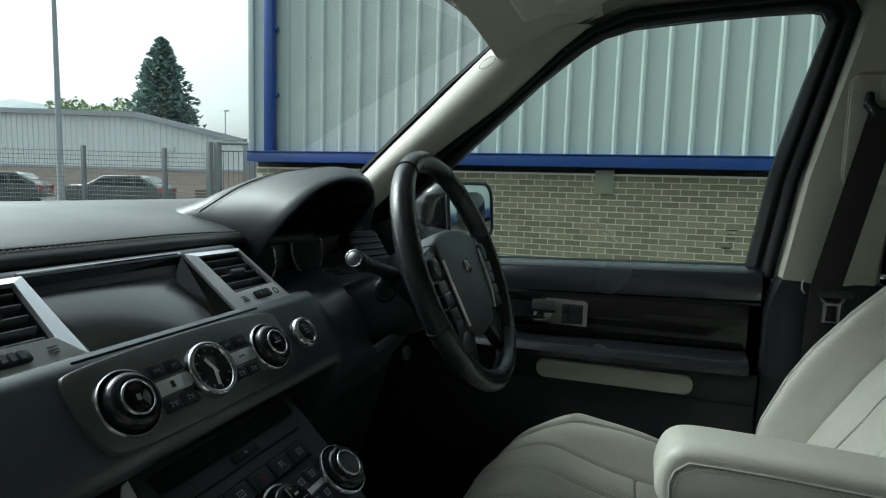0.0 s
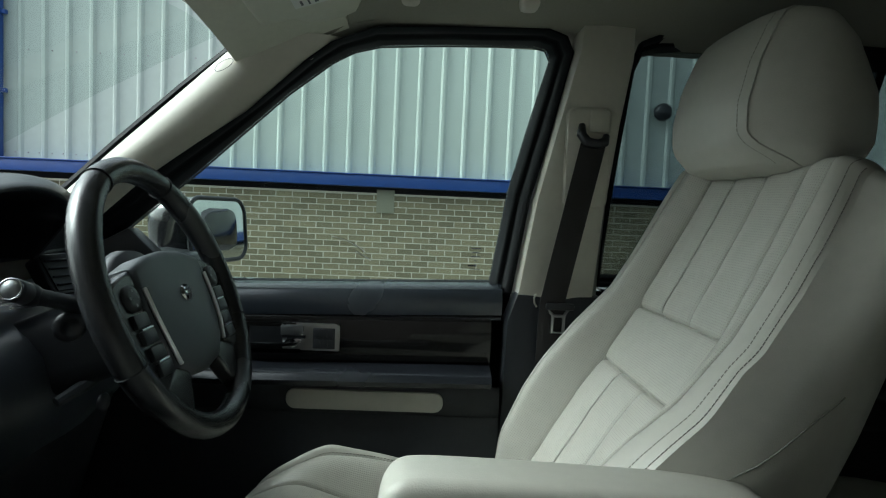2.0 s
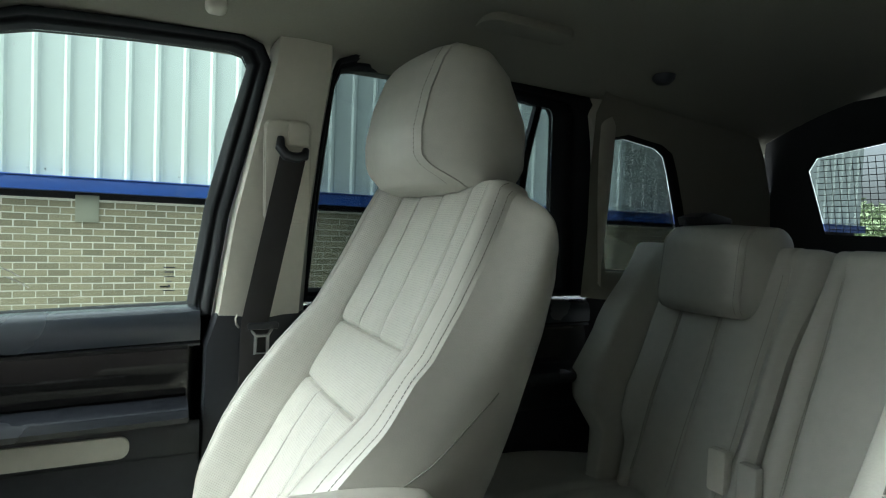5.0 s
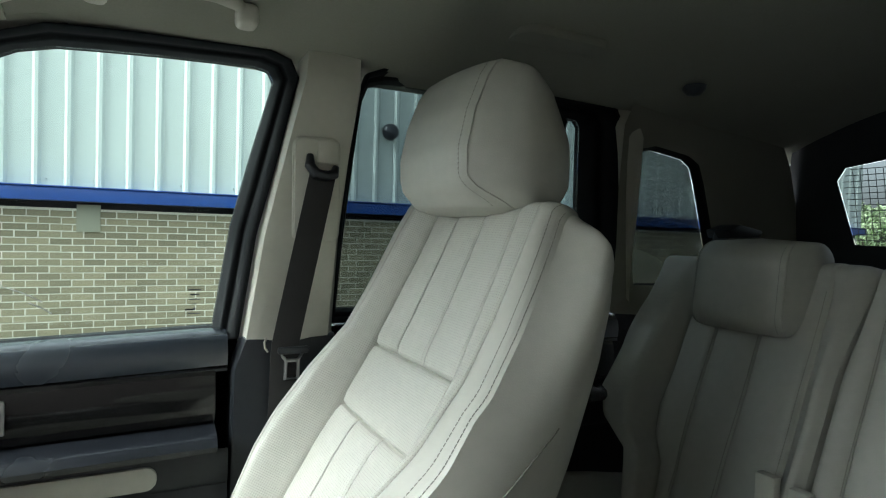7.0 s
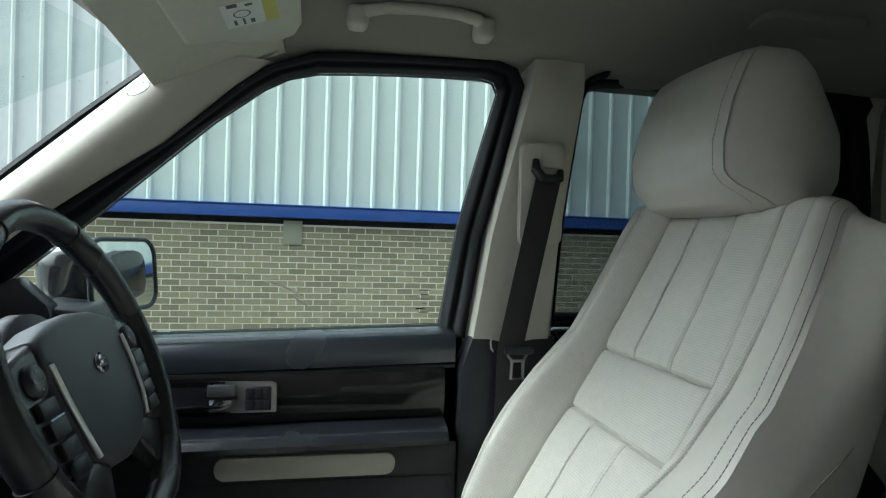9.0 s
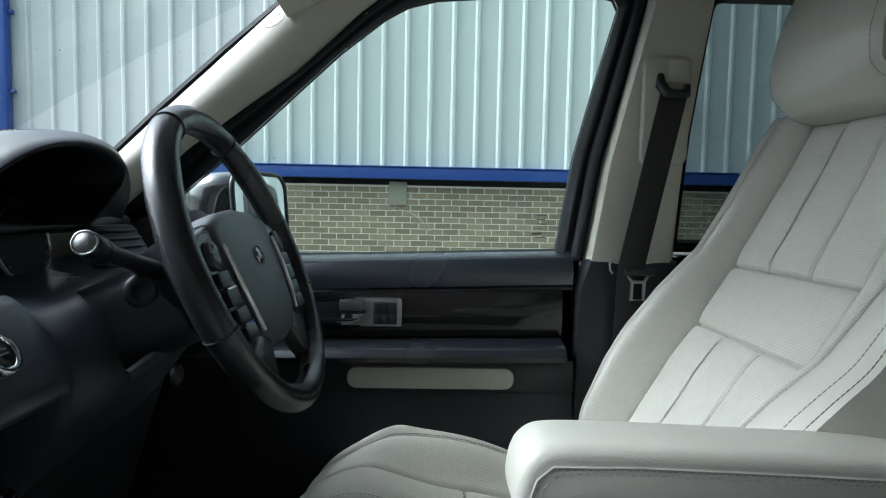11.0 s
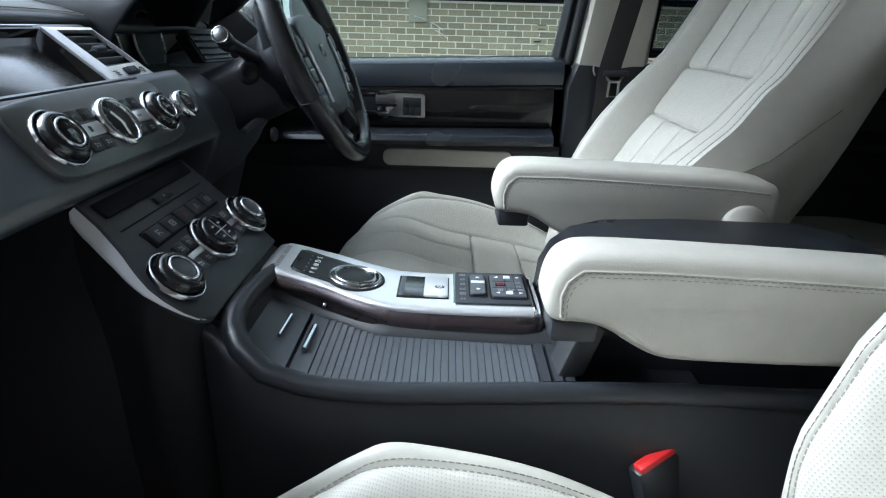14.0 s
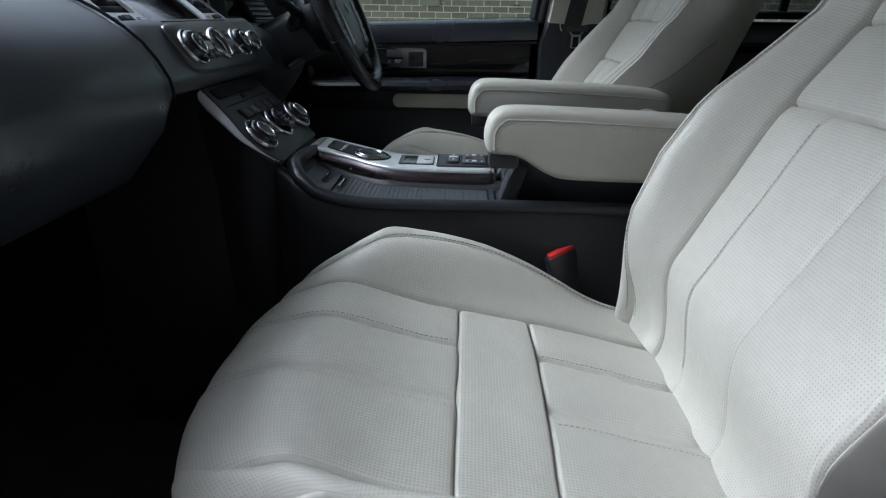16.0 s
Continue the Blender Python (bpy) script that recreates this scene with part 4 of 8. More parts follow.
def superblob(c, half, powers, rows=28, cols=48, lean=0.0, taper=0.0):
    """A cushion-like closed body with rounded sides; lean shifts x with height, taper narrows the top."""
    bm = bmesh.new()
    grid = []
    for i in range(1, rows):
        th = math.pi * i / rows
        ring = []
        for j in range(cols):
            ph = 2 * math.pi * j / cols
            d = (math.sin(th) * math.cos(ph), math.sin(th) * math.sin(ph), math.cos(th))
            lo, hi = 0.0, 3.0
            for _ in range(30):
                t = (lo + hi) / 2
                f = sum(abs(t * d[k]) ** powers[k] for k in range(3))
                lo, hi = (t, hi) if f < 1 else (lo, t)
            q = [t * d[k] * half[k] for k in range(3)]
            s = 1 - taper * (q[2] / half[2] + 1) / 2
            ring.append(bm.verts.new((c[0] + q[0] * s + lean * q[2], c[1] + q[1] * s, c[2] + q[2])))
        grid.append(ring)
    for i in range(len(grid) - 1):
        for j in range(cols):
            k = (j + 1) % cols
            bm.faces.new((grid[i][j], grid[i + 1][j], grid[i + 1][k], grid[i][k]))
    bm.faces.new(grid[0])
    bm.faces.new(grid[-1][::-1])
    bmesh.ops.recalc_face_normals(bm, faces=bm.faces)
    return bm


def spread(w, pts, q):
    """Widths taken along the skin on the bolsters, so that the leather's pattern does not stretch there."""
    d = np.linalg.norm(np.diff(pts, axis=0), axis=1)
    u = np.array(w, float)
    for k in range(1, len(u)):
        if q[k] > 0.5:
            u[k] = u[k - 1] + d[k - 1]
    for k in range(len(u) - 2, -1, -1):
        if q[k] < -0.5:
            u[k] = u[k + 1] - d[k]
    return u


def backrest(seat_ob, hx, hz, y0, recline, tall=0.650, low=0):
    """low: the side worn flat, or 0; with none the backrest has the deep panel and the welted shoulders of an upright one."""
    r = radians(recline)
    up, out = np.array([math.sin(r), 0, math.cos(r)]), np.array([-math.cos(r), 0, math.sin(r)])
    rows_s = list(dense(np.linspace(-0.03, tall, 120), ((0.320, 1), (0.424, 1)), OFFS))
    caps = list(np.linspace(0, math.pi / 2, 9)[1:])
    g6 = 0.5 / 3
    q_front = dense(np.linspace(-1, 1, 90), ((-0.955, 5), (-0.78, 5), (-0.5, 4), (-g6, 3.8), (g6, 3.8), (0.5, 4), (0.78, 5), (0.955, 5)), OFFS)
    nf = len(q_front)
    side_t, back_t = np.linspace(0, 1, 8)[1:], np.linspace(0, 1, 14)[1:-1]
    cols = nf + 2 * len(side_t) + len(back_t) + 1
    grid, uv, meta = [], [], []
    for k, s0 in enumerate(rows_s + caps):
        cap = k >= len(rows_s)
        s = tall if cap else s0
        c = np.interp(s, [0, 0.33, 0.45, 0.68], [0.125, 0.135, 0.135, 0.116])
        s1 = np.interp(s, [0, 0.33, 0.45, 0.68], [0.175, 0.202, 0.205, 0.182])
        w_ = np.interp(s, [0, 0.1, 0.25, 0.4, 0.55, 0.62, 0.68], [0.192, 0.216, 0.234, 0.239, 0.234, 0.226, 0.208])
        p = np.interp(s, [-0.03, 0.05, 0.12, 0.20, 0.27, 0.34, 0.43, 0.5, 0.6, 0.68], [0.01, 0.035, 0.058, 0.066, 0.058, 0.038, 0.018, 0.014, 0.012, 0.010])
        db = np.interp(s, [0, 0.34, 0.48, 0.62, 0.7], [-0.178, -0.170, -0.156, -0.140, -0.128])
        d0 = np.interp(s, [-0.03, 0.1, 0.3, 0.43, 0.68], [-0.01, 0.004, 0.008, -0.008, -0.006])
        q = np.abs(q_front)
        fall = np.interp(s, [0, 0.3, 0.45, 0.66], [0.05, 0.04, 0.034, 0.018])
        if not low:
            s1 = np.interp(s, [0, 0.33, 0.45, 0.68], [0.168, 0.174, 0.170, 0.160])
            w_ = np.interp(s, [0, 0.1, 0.25, 0.35, 0.42, 0.5, 0.54, 0.58, 0.62, 0.68], [0.196, 0.220, 0.240, 0.246, 0.241, 0.222, 0.211, 0.202, 0.192, 0.180])
            p = np.interp(s, [-0.03, 0.05, 0.12, 0.20, 0.27, 0.34, 0.43, 0.5, 0.6, 0.68], [0.01, 0.032, 0.050, 0.052, 0.040, 0.022, 0.009, 0.004, 0.003, 0.003])
            d0 = np.interp(s, [-0.03, 0.1, 0.25, 0.33, 0.43, 0.55, 0.68], [-0.01, 0.0, -0.010, -0.020, -0.026, -0.024, -0.018])
            far_p = np.interp(s, [-0.03, 0.05, 0.12, 0.20, 0.27, 0.34, 0.43, 0.5, 0.6, 0.68], [0.01, 0.032, 0.052, 0.062, 0.062, 0.056, 0.036, 0.031, 0.028, 0.022])
            far_w = np.interp(s, [0, 0.1, 0.25, 0.4, 0.55, 0.62, 0.68], [0.192, 0.214, 0.232, 0.239, 0.234, 0.226, 0.208])
            p = np.where(q_front > 0, far_p, p)
            w_ = np.where(q_front > 0, far_w, w_)
            fall_n = np.interp(s, [0, 0.2, 0.3, 0.4, 0.5, 0.56, 0.62, 0.66], [0.035, 0.016, 0.004, -0.004, 0.010, 0.020, 0.028, 0.030])
            fall = np.where(q_front > 0, fall, fall_n)
            db = np.interp(s, [0, 0.34, 0.45, 0.535, 0.615, 0.70], [-0.178, -0.170, -0.159, -0.152, -0.142, -0.126])
        w = np.sign(q_front) * np.where(q < 0.78, np.interp(q, [0, 0.5, 0.78], [0, c, s1]), s1 + (w_ - s1) * (q - 0.78) / 0.22)
        soft = q_front * low > 0
        if low:
            tuck = sm((q_front * low + 0.92) / 0.30)
            d0 = d0 - tuck * 0.050 * (1 - sm((s + 0.02) / 0.12))
            p = p * (1 - tuck * (1 - float(sm((s + 0.005) / 0.07))))
        if low:
            w = np.where(soft, low * np.interp(q, [0, 0.5, 0.78, 1], [0, c + 0.098, s1 + 0.062, w_ + 0.034]), w)
        p = p * np.where(soft, 0.30, 1.0)
        d = np.zeros(nf) + d0
        fl = (0.5 if low else 1.0) if (s > 0.424 or s < 0.320) else 0.0
        mid = q <= 0.5
        g3 = c / 3
        for gx in (-1, 1):
            gq = gx * 0.5 / 3
            gw = float(np.interp(gq, q_front, w))
            d -= np.where(mid, fl * (0.0040 * bump_at(w, gw, 0.0028) + 0.0048 * bump_at(w, gw, 0.014)), 0)
        d -= np.where(q < 0.5, 0.006 * (bump_at(s, 0.424, 0.0022) + bump_at(s, 0.320, 0.0022)) + 0.003 * (bump_at(s, 0.424, 0.010) + bump_at(s, 0.320, 0.010)), 0)
        d += np.where(mid, 0.006 * (1 - (q / 0.5) ** 2), 0)
        d += np.where(mid, 0.0007 * np.sin(w * 61 + s * 23) * np.sin(s * 47 + w * 17), 0)
        t = (q - 0.5) / 0.28
        plain = (not low) * (q_front < 0)
        d += np.where((q > 0.5) & (q <= 0.78), p * sm(t) + np.where(plain, 0.003, 0.010) * np.sin(np.pi * np.clip(t, 0, 1)), 0)
        t2 = np.clip((q - 0.78) / 0.22, 0, 1)
        d += np.where(q > 0.78, p - fall * t2 ** 1.8 + 0.006 * np.sin(np.pi * t2), 0)
        d -= np.where(plain, 0.0045, 0.011) * bump_at(q, 0.5, 0.013) + 0.0045 * bump_at(q, 0.78, 0.008) + 0.002 * bump_at(q, 0.78, 0.04)
        d -= 0.0016 * bump_at(q, 0.955, 0.008)
        if not low:
            d += 0.0022 * bump_at(q, 0.956, 0.010)
        d_end = np.zeros(nf) + d0
        edge_l, edge_r = d_end[0] + p[0] - (fall if low else fall[0]), d_end[-1] + p[-1] - (fall if low else fall[-1])
        wl, wr = -w[0], w[-1]
        edge = np.maximum(edge_l, edge_r)
        ww, dd = list(w), list(d)
        br = bl = float(np.interp(s, [0, 0.1, 0.25, 0.4, 0.55, 0.62, 0.68], [0.192, 0.216, 0.234, 0.239, 0.234, 0.226, 0.208])) if not low else wr
        bl = wl if low else bl + 0.014
        for st in side_t:
            ww.append(wr + (br - wr) * float(sm(st * 1.6)) + 0.010 * math.sin(math.pi * st) - 0.03 * st ** 2)
            dd.append(edge_r + (db - edge_r) * st)
        for bt in back_t:
            x = (br - 0.03) * (1 - bt) - (bl - 0.03) * bt
            ww.append(x)
            dd.append(db - 0.025 * (1 - (1 - 2 * bt) ** 2))
        for st in side_t[::-1]:
            ww.append(-(wl + (bl - wl) * float(sm(st * 1.6)) + 0.010 * math.sin(math.pi * st) - 0.03 * st ** 2))
            dd.append(edge_l + (db - edge_l) * st)
        ww.append(ww[0])
        dd.append(dd[0])
        ww, dd = np.array(ww), np.array(dd)
        ss = np.full(len(ww), s) + np.where(s > 0.5, 0.010 * sm((np.abs(ww) - 0.07) / 0.08) * sm((s - 0.5) / 0.16), 0)
        ss = ss - (0.075 if low else 0.040) * sm((s - 0.42) / 0.22) * np.clip((edge - 0.01 - dd) / 0.11, 0, 1)
        if cap:
            dm = -0.075
            dd = dm + (dd - dm) * math.cos(s0)
            ss = ss + 0.026 * math.sin(s0)
            ww = ww * (1 - 0.10 * (1 - math.cos(s0)))
        base = np.array([hx, y0, hz])
        grid.append([base + ss[i] * up + dd[i] * out + np.array([0, ww[i], 0]) for i in range(len(ww))])
        wide = spread(ww[:nf], np.array(grid[-1][:nf]), q_front)
        uv.append([(wide[i] if i < nf else dd[i], ss[i] + (0.05 * s0 if cap else 0)) for i in range(len(ww))])
        meta.append((s, cap))
    grid = np.array(grid)

    def pick(i, j):
        s, cap = meta[i]
        if j < nf - 1:
            q = (q_front[j] + q_front[j + 1]) / 2
            if abs(q) < 0.5:
                return "centre_band" if 0.320 <= s < 0.424 else "centre_panel"
            if abs(q) < 0.78:
                return "bolster_in" if q < 0 else "bolster_out"
        return "shell"

    pieces = faces_split(grid, uv, pick)
    back = part("backrest", pieces["shell"], M_LEATHER, seat_ob, "smooth ivory leather backrest shell")
    part("centre_panel", pieces["centre_panel"], M_PERF, back, "fluted perforated leather panel")
    part("lumbar_band", pieces["centre_band"], M_PERF, back)
    part("bolster", pieces["bolster_in"], M_PERF, back, "perforated leather side bolster")
    part("bolster", pieces["bolster_out"], M_PERF, back, "perforated leather side bolster")
    nor = line_normals(grid)
    rs = np.array(rows_s)
    whole = np.arange(4, len(rows_s) + 3)

    def line(q, rows, lift=0.0005, wide=0.0010):
        j = int(np.argmin(abs(q_front - q)))
        return beads(grid[rows, j] + nor[rows, j] * lift, nor[rows, j], 0.0050, wide, 0.0060)

    st = [line(q * sg, whole, 0.0005, 0.0010) for sg in (-1, 1) for q in ((0.755, 0.805) if low else (0.935, 0.978)) if sg * low <= 0]
    flutes = []
    welted = not low
    low, high = np.where((rs > 0.0) & (rs < 0.313))[0], np.where((rs > 0.431) & (rs < tall))[0]
    for q in (-g6 - 0.012, g6 + 0.012):
        flutes += [line(q, low), line(q, high)]
    if welted:
        flutes += [line(q, whole) for q in (-0.80, 0.80)]
    tagged(part("flute_stitching", join(*flutes), M_PALE_THREAD, back), kind="stuff")
    tagged(part("stitching", join(*st), M_WELT if welted else M_THREAD, back, "grey stitching along the seams"), kind="stuff")
    n2 = nf + 2 * len(side_t) + len(back_t)
    for first in (nf, n2 - len(side_t)):
        pts = []
        for k in np.linspace(0, 1, 16):
            i = int(np.argmin(abs(rs - (0.43 - 0.17 * k))))
            f = (0.55 - 0.45 * k) * (len(side_t) - 1)
            if first != nf:
                f = len(side_t) - 1 - f
            j, u = int(f), f - int(f)
            pts.append(grid[i, first + j] * (1 - u) + grid[i, min(first + j + 1, n2 - 1)] * u + nor[i, first + j] * 0.0004)
        part("side_seam", tube(pts, 0.0009, 6), M_THREAD, back)
    return back


FULL_BOLSTER = ([0, 0.10, 0.16, 0.205, 0.25, 0.30, 0.38, 0.46, 0.53, 0.6], [-0.010, 0.000, 0.016, 0.042, 0.069, 0.084, 0.083, 0.070, 0.047, 0.022])


def cushion(seat_ob, dx, y0, dz, low=0, crown=0.0, swell=1.0, broad=False):
    """low: -1 or 1 for a side whose bolster is worn flat by getting in, or 0; crown: extra fullness of the front panel; swell: height of the full bolster; broad: the worn side is drawn out flat."""
    prof = [(-0.150, 0.655), (-0.185, 0.700), (-0.203, 0.740), (-0.205, 0.768), (-0.190, 0.789), (-0.160, 0.802), (-0.10, 0.808), (0.0, 0.805),
            (0.062, 0.800), (0.11, 0.792), (0.157, 0.784), (0.22, 0.770), (0.30, 0.750), (0.36, 0.735)]
    pts = np.array(prof)
    for _ in range(3):
        pts = np.concatenate((pts[:1], np.stack((pts[:-1] * 0.75 + pts[1:] * 0.25, pts[:-1] * 0.25 + pts[1:] * 0.75), 1).reshape(-1, 2), pts[-1:]))
    px, pz = pts.T
    crest = int(np.argmax(pz))
    arc = np.concatenate(([0], np.cumsum(np.hypot(np.diff(px), np.diff(pz)))))
    at_x = [float(np.interp(v, px[crest:], arc[crest:])) for v in (0.062, 0.157)]
    rows = dense(np.linspace(0, arc[-1], 110), ((at_x[0], 1), (at_x[1], 1)), OFFS)
    g5 = 0.050 / 0.14 * 0.5
    q_front = dense(np.linspace(-1, 1, 96), ((-0.75, 4), (-0.5, 3.8), (-g5, 3.6), (g5, 3.6), (0.5, 3.8), (0.75, 4)), OFFS)
    grid, uv, xs = [], [], []
    for r in rows:
        x, z = np.interp(r, arc, px), np.interp(r, arc, pz)
        x2, z2 = np.interp(r + 0.004, arc, px), np.interp(r + 0.004, arc, pz)
        t = np.array([x2 - x, z2 - z]) if r < arc[-1] - 0.005 else np.array([0.97, -0.24])
        t /= np.linalg.norm(t)
        n = np.array([-t[1], t[0]])
        top = r > 0.13
        f = sm((r - 0.06) / 0.12)
        c = 0.146
        s1, w_ = 0.205 + 0.0 * x, np.interp(x, [-0.2, -0.12, 0, 0.3], [0.215, 0.248, 0.258, 0.25])
        s1 = float(np.interp(r, [0, 0.10, 0.26], [0.186, 0.190, 0.205]))
        near = r + np.linspace(-0.032, 0.032, 11)
        p = np.interp(near, [0, 0.10, 0.16, 0.205, 0.25, 0.30, 0.38, 0.46, 0.53, 0.6], [-0.005, 0.014, 0.036, 0.062, 0.082, 0.086, 0.071, 0.050, 0.024, 0.01]).mean()
        roll = 0.0
        if crown:
            p = (np.interp(near, *FULL_BOLSTER) * np.interp(near, [0.16, 0.30], [1.0, swell])).mean() * 0.90
            roll = float(np.interp(near, [0.08, 0.14, 0.20, 0.28, 0.36, 0.6], [0.006, 0.022, 0.032, 0.024, 0.014, 0.005]).mean())
        lift = crown * (1.12 * bump_at(r, 0.245, 0.085) + (0.22 if broad else 0.0) * bump_at(r, 0.13, 0.05))
        p = p * np.where(q_front * low > 0, 0.42, 1.0)
        q = np.abs(q_front)
        w = np.sign(q_front) * np.interp(q, [0, 0.5, 0.75, 1], [0, c, s1, w_])
        w = np.where(w * low > 0.14, 0.14 * low + (w - 0.14 * low) * 0.75, w)
        if broad:
            open_ = float(sm((r - 0.08) / 0.14))
            w = np.where(q_front * low > 0, low * np.interp(q, [0, 0.5, 0.75, 1], [0, c + 0.052 * open_, 0.198 + 0.036 * open_, 0.232 + 0.030 * open_]), w)
        h = np.zeros(len(q))
        fl = 0.0 if 0.062 <= x <= 0.157 and top else f
        if crown:
            fl = fl * float(sm((r - 0.12) / 0.09))
        for gx in (-0.050, 0.050):
            pucker = 1 + 0.35 * math.sin(r * 2 * math.pi / 0.0085)
            h -= np.where(q < 0.5, fl * (0.0050 * pucker * bump_at(w, gx, 0.0035) + 0.0075 * bump_at(w, gx, 0.016)), 0)
        if top:
            h -= np.where(q < 0.5, 0.0055 * (bump_at(r, at_x[0], 0.0018) + bump_at(r, at_x[1], 0.0018)) + 0.0016 * (bump_at(r, at_x[0], 0.011) + bump_at(r, at_x[1], 0.011)), 0)
        h += np.where(q <= 0.5, 0.008 * f * (1 - np.minimum(np.abs(w) / c, 1) ** 2), 0)
        h += np.where(q <= 0.5, 0.0009 * np.sin(w * 57 + x * 31) * np.sin(x * 43 + w * 19) * f, 0)
        h += np.where(q <= 0.5, (0.002 if crown else 0.018) * (1 - np.minimum(q * 2, 1) ** 2) * bump_at(r, 0.10, 0.07), 0)
        t1 = (q - 0.5) / 0.25
        h += np.where(q <= 0.5, lift, 0)
        h += np.where((q > 0.5) & (q <= 0.75), p * sm(t1) + lift * (1 - sm(t1)) + 0.008 * f * np.sin(np.pi * np.clip(t1, 0, 1)), 0)
        t2 = np.clip((q - 0.75) / 0.25, 0, 1)
        h += np.where(q > 0.75, p + roll * np.sin(np.pi * np.minimum(t2 * 1.15, 1)) ** 1.4 - (p + 0.11) * t2 ** 2.6, 0)
        h -= f * (0.010 * sm((r - 0.14) / 0.12) * bump_at(q, 0.5, 0.012) + 0.0045 * np.where(q_front * low > 0, 0.35, 1.0) * bump_at(q, 0.75, 0.007) + 0.0015 * bump_at(q, 0.75, 0.03))
        drop = np.where(q > 0.75, (p + 0.11) * t2 ** 2.6, 0)
        hn = h + drop
        P = np.stack([x + 0.100 * (np.abs(w) / 0.25) ** 4 * (1 - sm((x + 0.16) / 0.16)) + n[0] * hn, w + 0 * q, z + n[1] * hn - drop * np.clip(n[1], 0.3, 1)], 1)
        grid.append(P + np.array([dx, y0, dz]))
        wide = spread(w, P, q_front)
        uv.append([(wide[i], r) for i in range(len(w))])
        xs.append((x, top))
    grid = np.array(grid)

    def pick(i, j):
        x, top = xs[i]
        q = abs((q_front[j] + q_front[j + 1]) / 2)
        if q < 0.5:
            return "front" if not top or x < 0.062 else ("band" if x < 0.157 else "rear")
        if q < 0.75 and rows[i] > 0.10:
            return "bolster_in" if q_front[j] < 0 else "bolster_out"
        return "side_in" if q_front[j] < 0 else "side_out"

    pieces = faces_split(grid, uv, pick)
    cu = part("cushion", pieces["side_in"], M_LEATHER, seat_ob, "smooth ivory leather cushion")
    part("side_panel", pieces["side_out"], M_LEATHER, cu)
    part("front_panel", pieces["front"], M_PERF, cu, "fluted perforated leather panel")
    part("cross_band", pieces["band"], M_PERF, cu)
    part("rear_panel", pieces["rear"], M_PERF, cu, "fluted perforated leather panel")
    part("bolster", pieces["bolster_in"], M_PERF, cu, "perforated leather side bolster")
    part("bolster", pieces["bolster_out"], M_PERF, cu, "perforated leather side bolster")
    nor = line_normals(grid)
    on = np.where((rows > 0.13) & (rows < arc[-1] - 0.01))[0]
    front, rear = np.where((rows > 0.10) & (rows < at_x[0] - 0.006))[0], np.where((rows > at_x[1] + 0.006) & (rows < arc[-1] - 0.01))[0]

    def line(q, idx, lift=0.0006):
        j = int(np.argmin(abs(q_front - q)))
        return beads(grid[idx, j] + nor[idx, j] * lift, nor[idx, j])

    st = [line(q, on) for q in (-0.768, -0.732, 0.732, 0.768) if q * low <= 0]
    flutes = []
    for w in (-0.055, 0.055):
        flutes += [line(w / 0.14 * 0.5, front), line(w / 0.14 * 0.5, rear)]
    tagged(part("flute_stitching", join(*flutes), M_PALE_THREAD, cu), kind="stuff")
    tagged(part("stitching", join(*st), M_THREAD, cu, "grey stitching along the seams"), kind="stuff")
    return cu


ARM = [(0.082, 1.016), (0.088, 1.041), (0.099, 1.053), (0.115, 1.058), (0.18, 1.057), (0.288, 1.053), (0.40, 1.048), (0.452, 1.042), (0.466, 1.031),
       (0.468, 1.006), (0.462, 0.971), (0.445, 0.954), (0.34, 0.952), (0.21, 0.954), (0.185, 0.958), (0.162, 0.970), (0.140, 0.985), (0.118, 0.990), (0.096, 0.990), (0.086, 0.996)]


def armrest(seat_ob, dx, ya, yb, pivot_y, dz=0.0):
    poly = np.array([(x + dx, z) for x, z in ARM])
    for _ in range(2):
        nxt = np.roll(poly, -1, axis=0)
        poly = np.stack((poly * 0.75 + nxt * 0.25, poly * 0.25 + nxt * 0.75), 1).reshape(-1, 2)
    arm = part("armrest", prism([tuple(p) for p in poly], "y", ya, yb, 0.012, 4), M_LEATHER, seat_ob, "ivory leather fold-down armrest")
    lo, hi = min(ya, yb), max(ya, yb)
    for y, s in ((lo, -1), (hi, 1)):
        st = []
        for off in (0.016, 0.0195):
            pts = []
            for x, z in [(0.100, 0.9960), (0.0985, 1.0160), (0.103, 1.0290), (0.115, 1.0395), (0.18, 1.0395), (0.288, 1.0355), (0.40, 1.0305), (0.45, 1.0260)]:
                pts.append((x + dx + (off - 0.016), y, z - (off - 0.016)))
            st.append(beads(pts, [(0, s, 0)] * len(pts), 0.0042, 0.0009, 0.0062))
        tagged(part("stitching", join(*st), M_THREAD, arm), kind="stuff")
        ridge = [(x + dx - 0.002, y - s * 0.001, z + 0.002) for x, z in [(0.100, 0.9960), (0.0985, 1.0160), (0.103, 1.0290), (0.115, 1.0395), (0.18, 1.0395), (0.288, 1.0355), (0.40, 1.0305), (0.45, 1.0260)]]
        part("piping", tube(ridge, 0.0018, 6), M_LEATHER, arm)
    part("pivot_cap", lathe([(0.0, -0.002), (0.030, -0.002), (0.032, 0.004), (0.028, 0.009), (0.0, 0.010)], basis((0.420 + dx, pivot_y, 0.981), (1, 0, 0), (0, 0, 1)) if pivot_y <= lo + 0.001
                            else basis((0.420 + dx, pivot_y, 0.981), (0, 0, 1), (1, 0, 0)), 28, False), M_LEATHER, arm, "round ivory pivot cover")
    part("adjuster_wheel", box((0.112 + dx, (ya + yb) / 2, 0.981), (0.042, abs(ya - yb) * 0.8, 0.022), 0.004), M_BLACK, arm, "black plastic height adjuster")
    arm.location.z += dz
    return arm


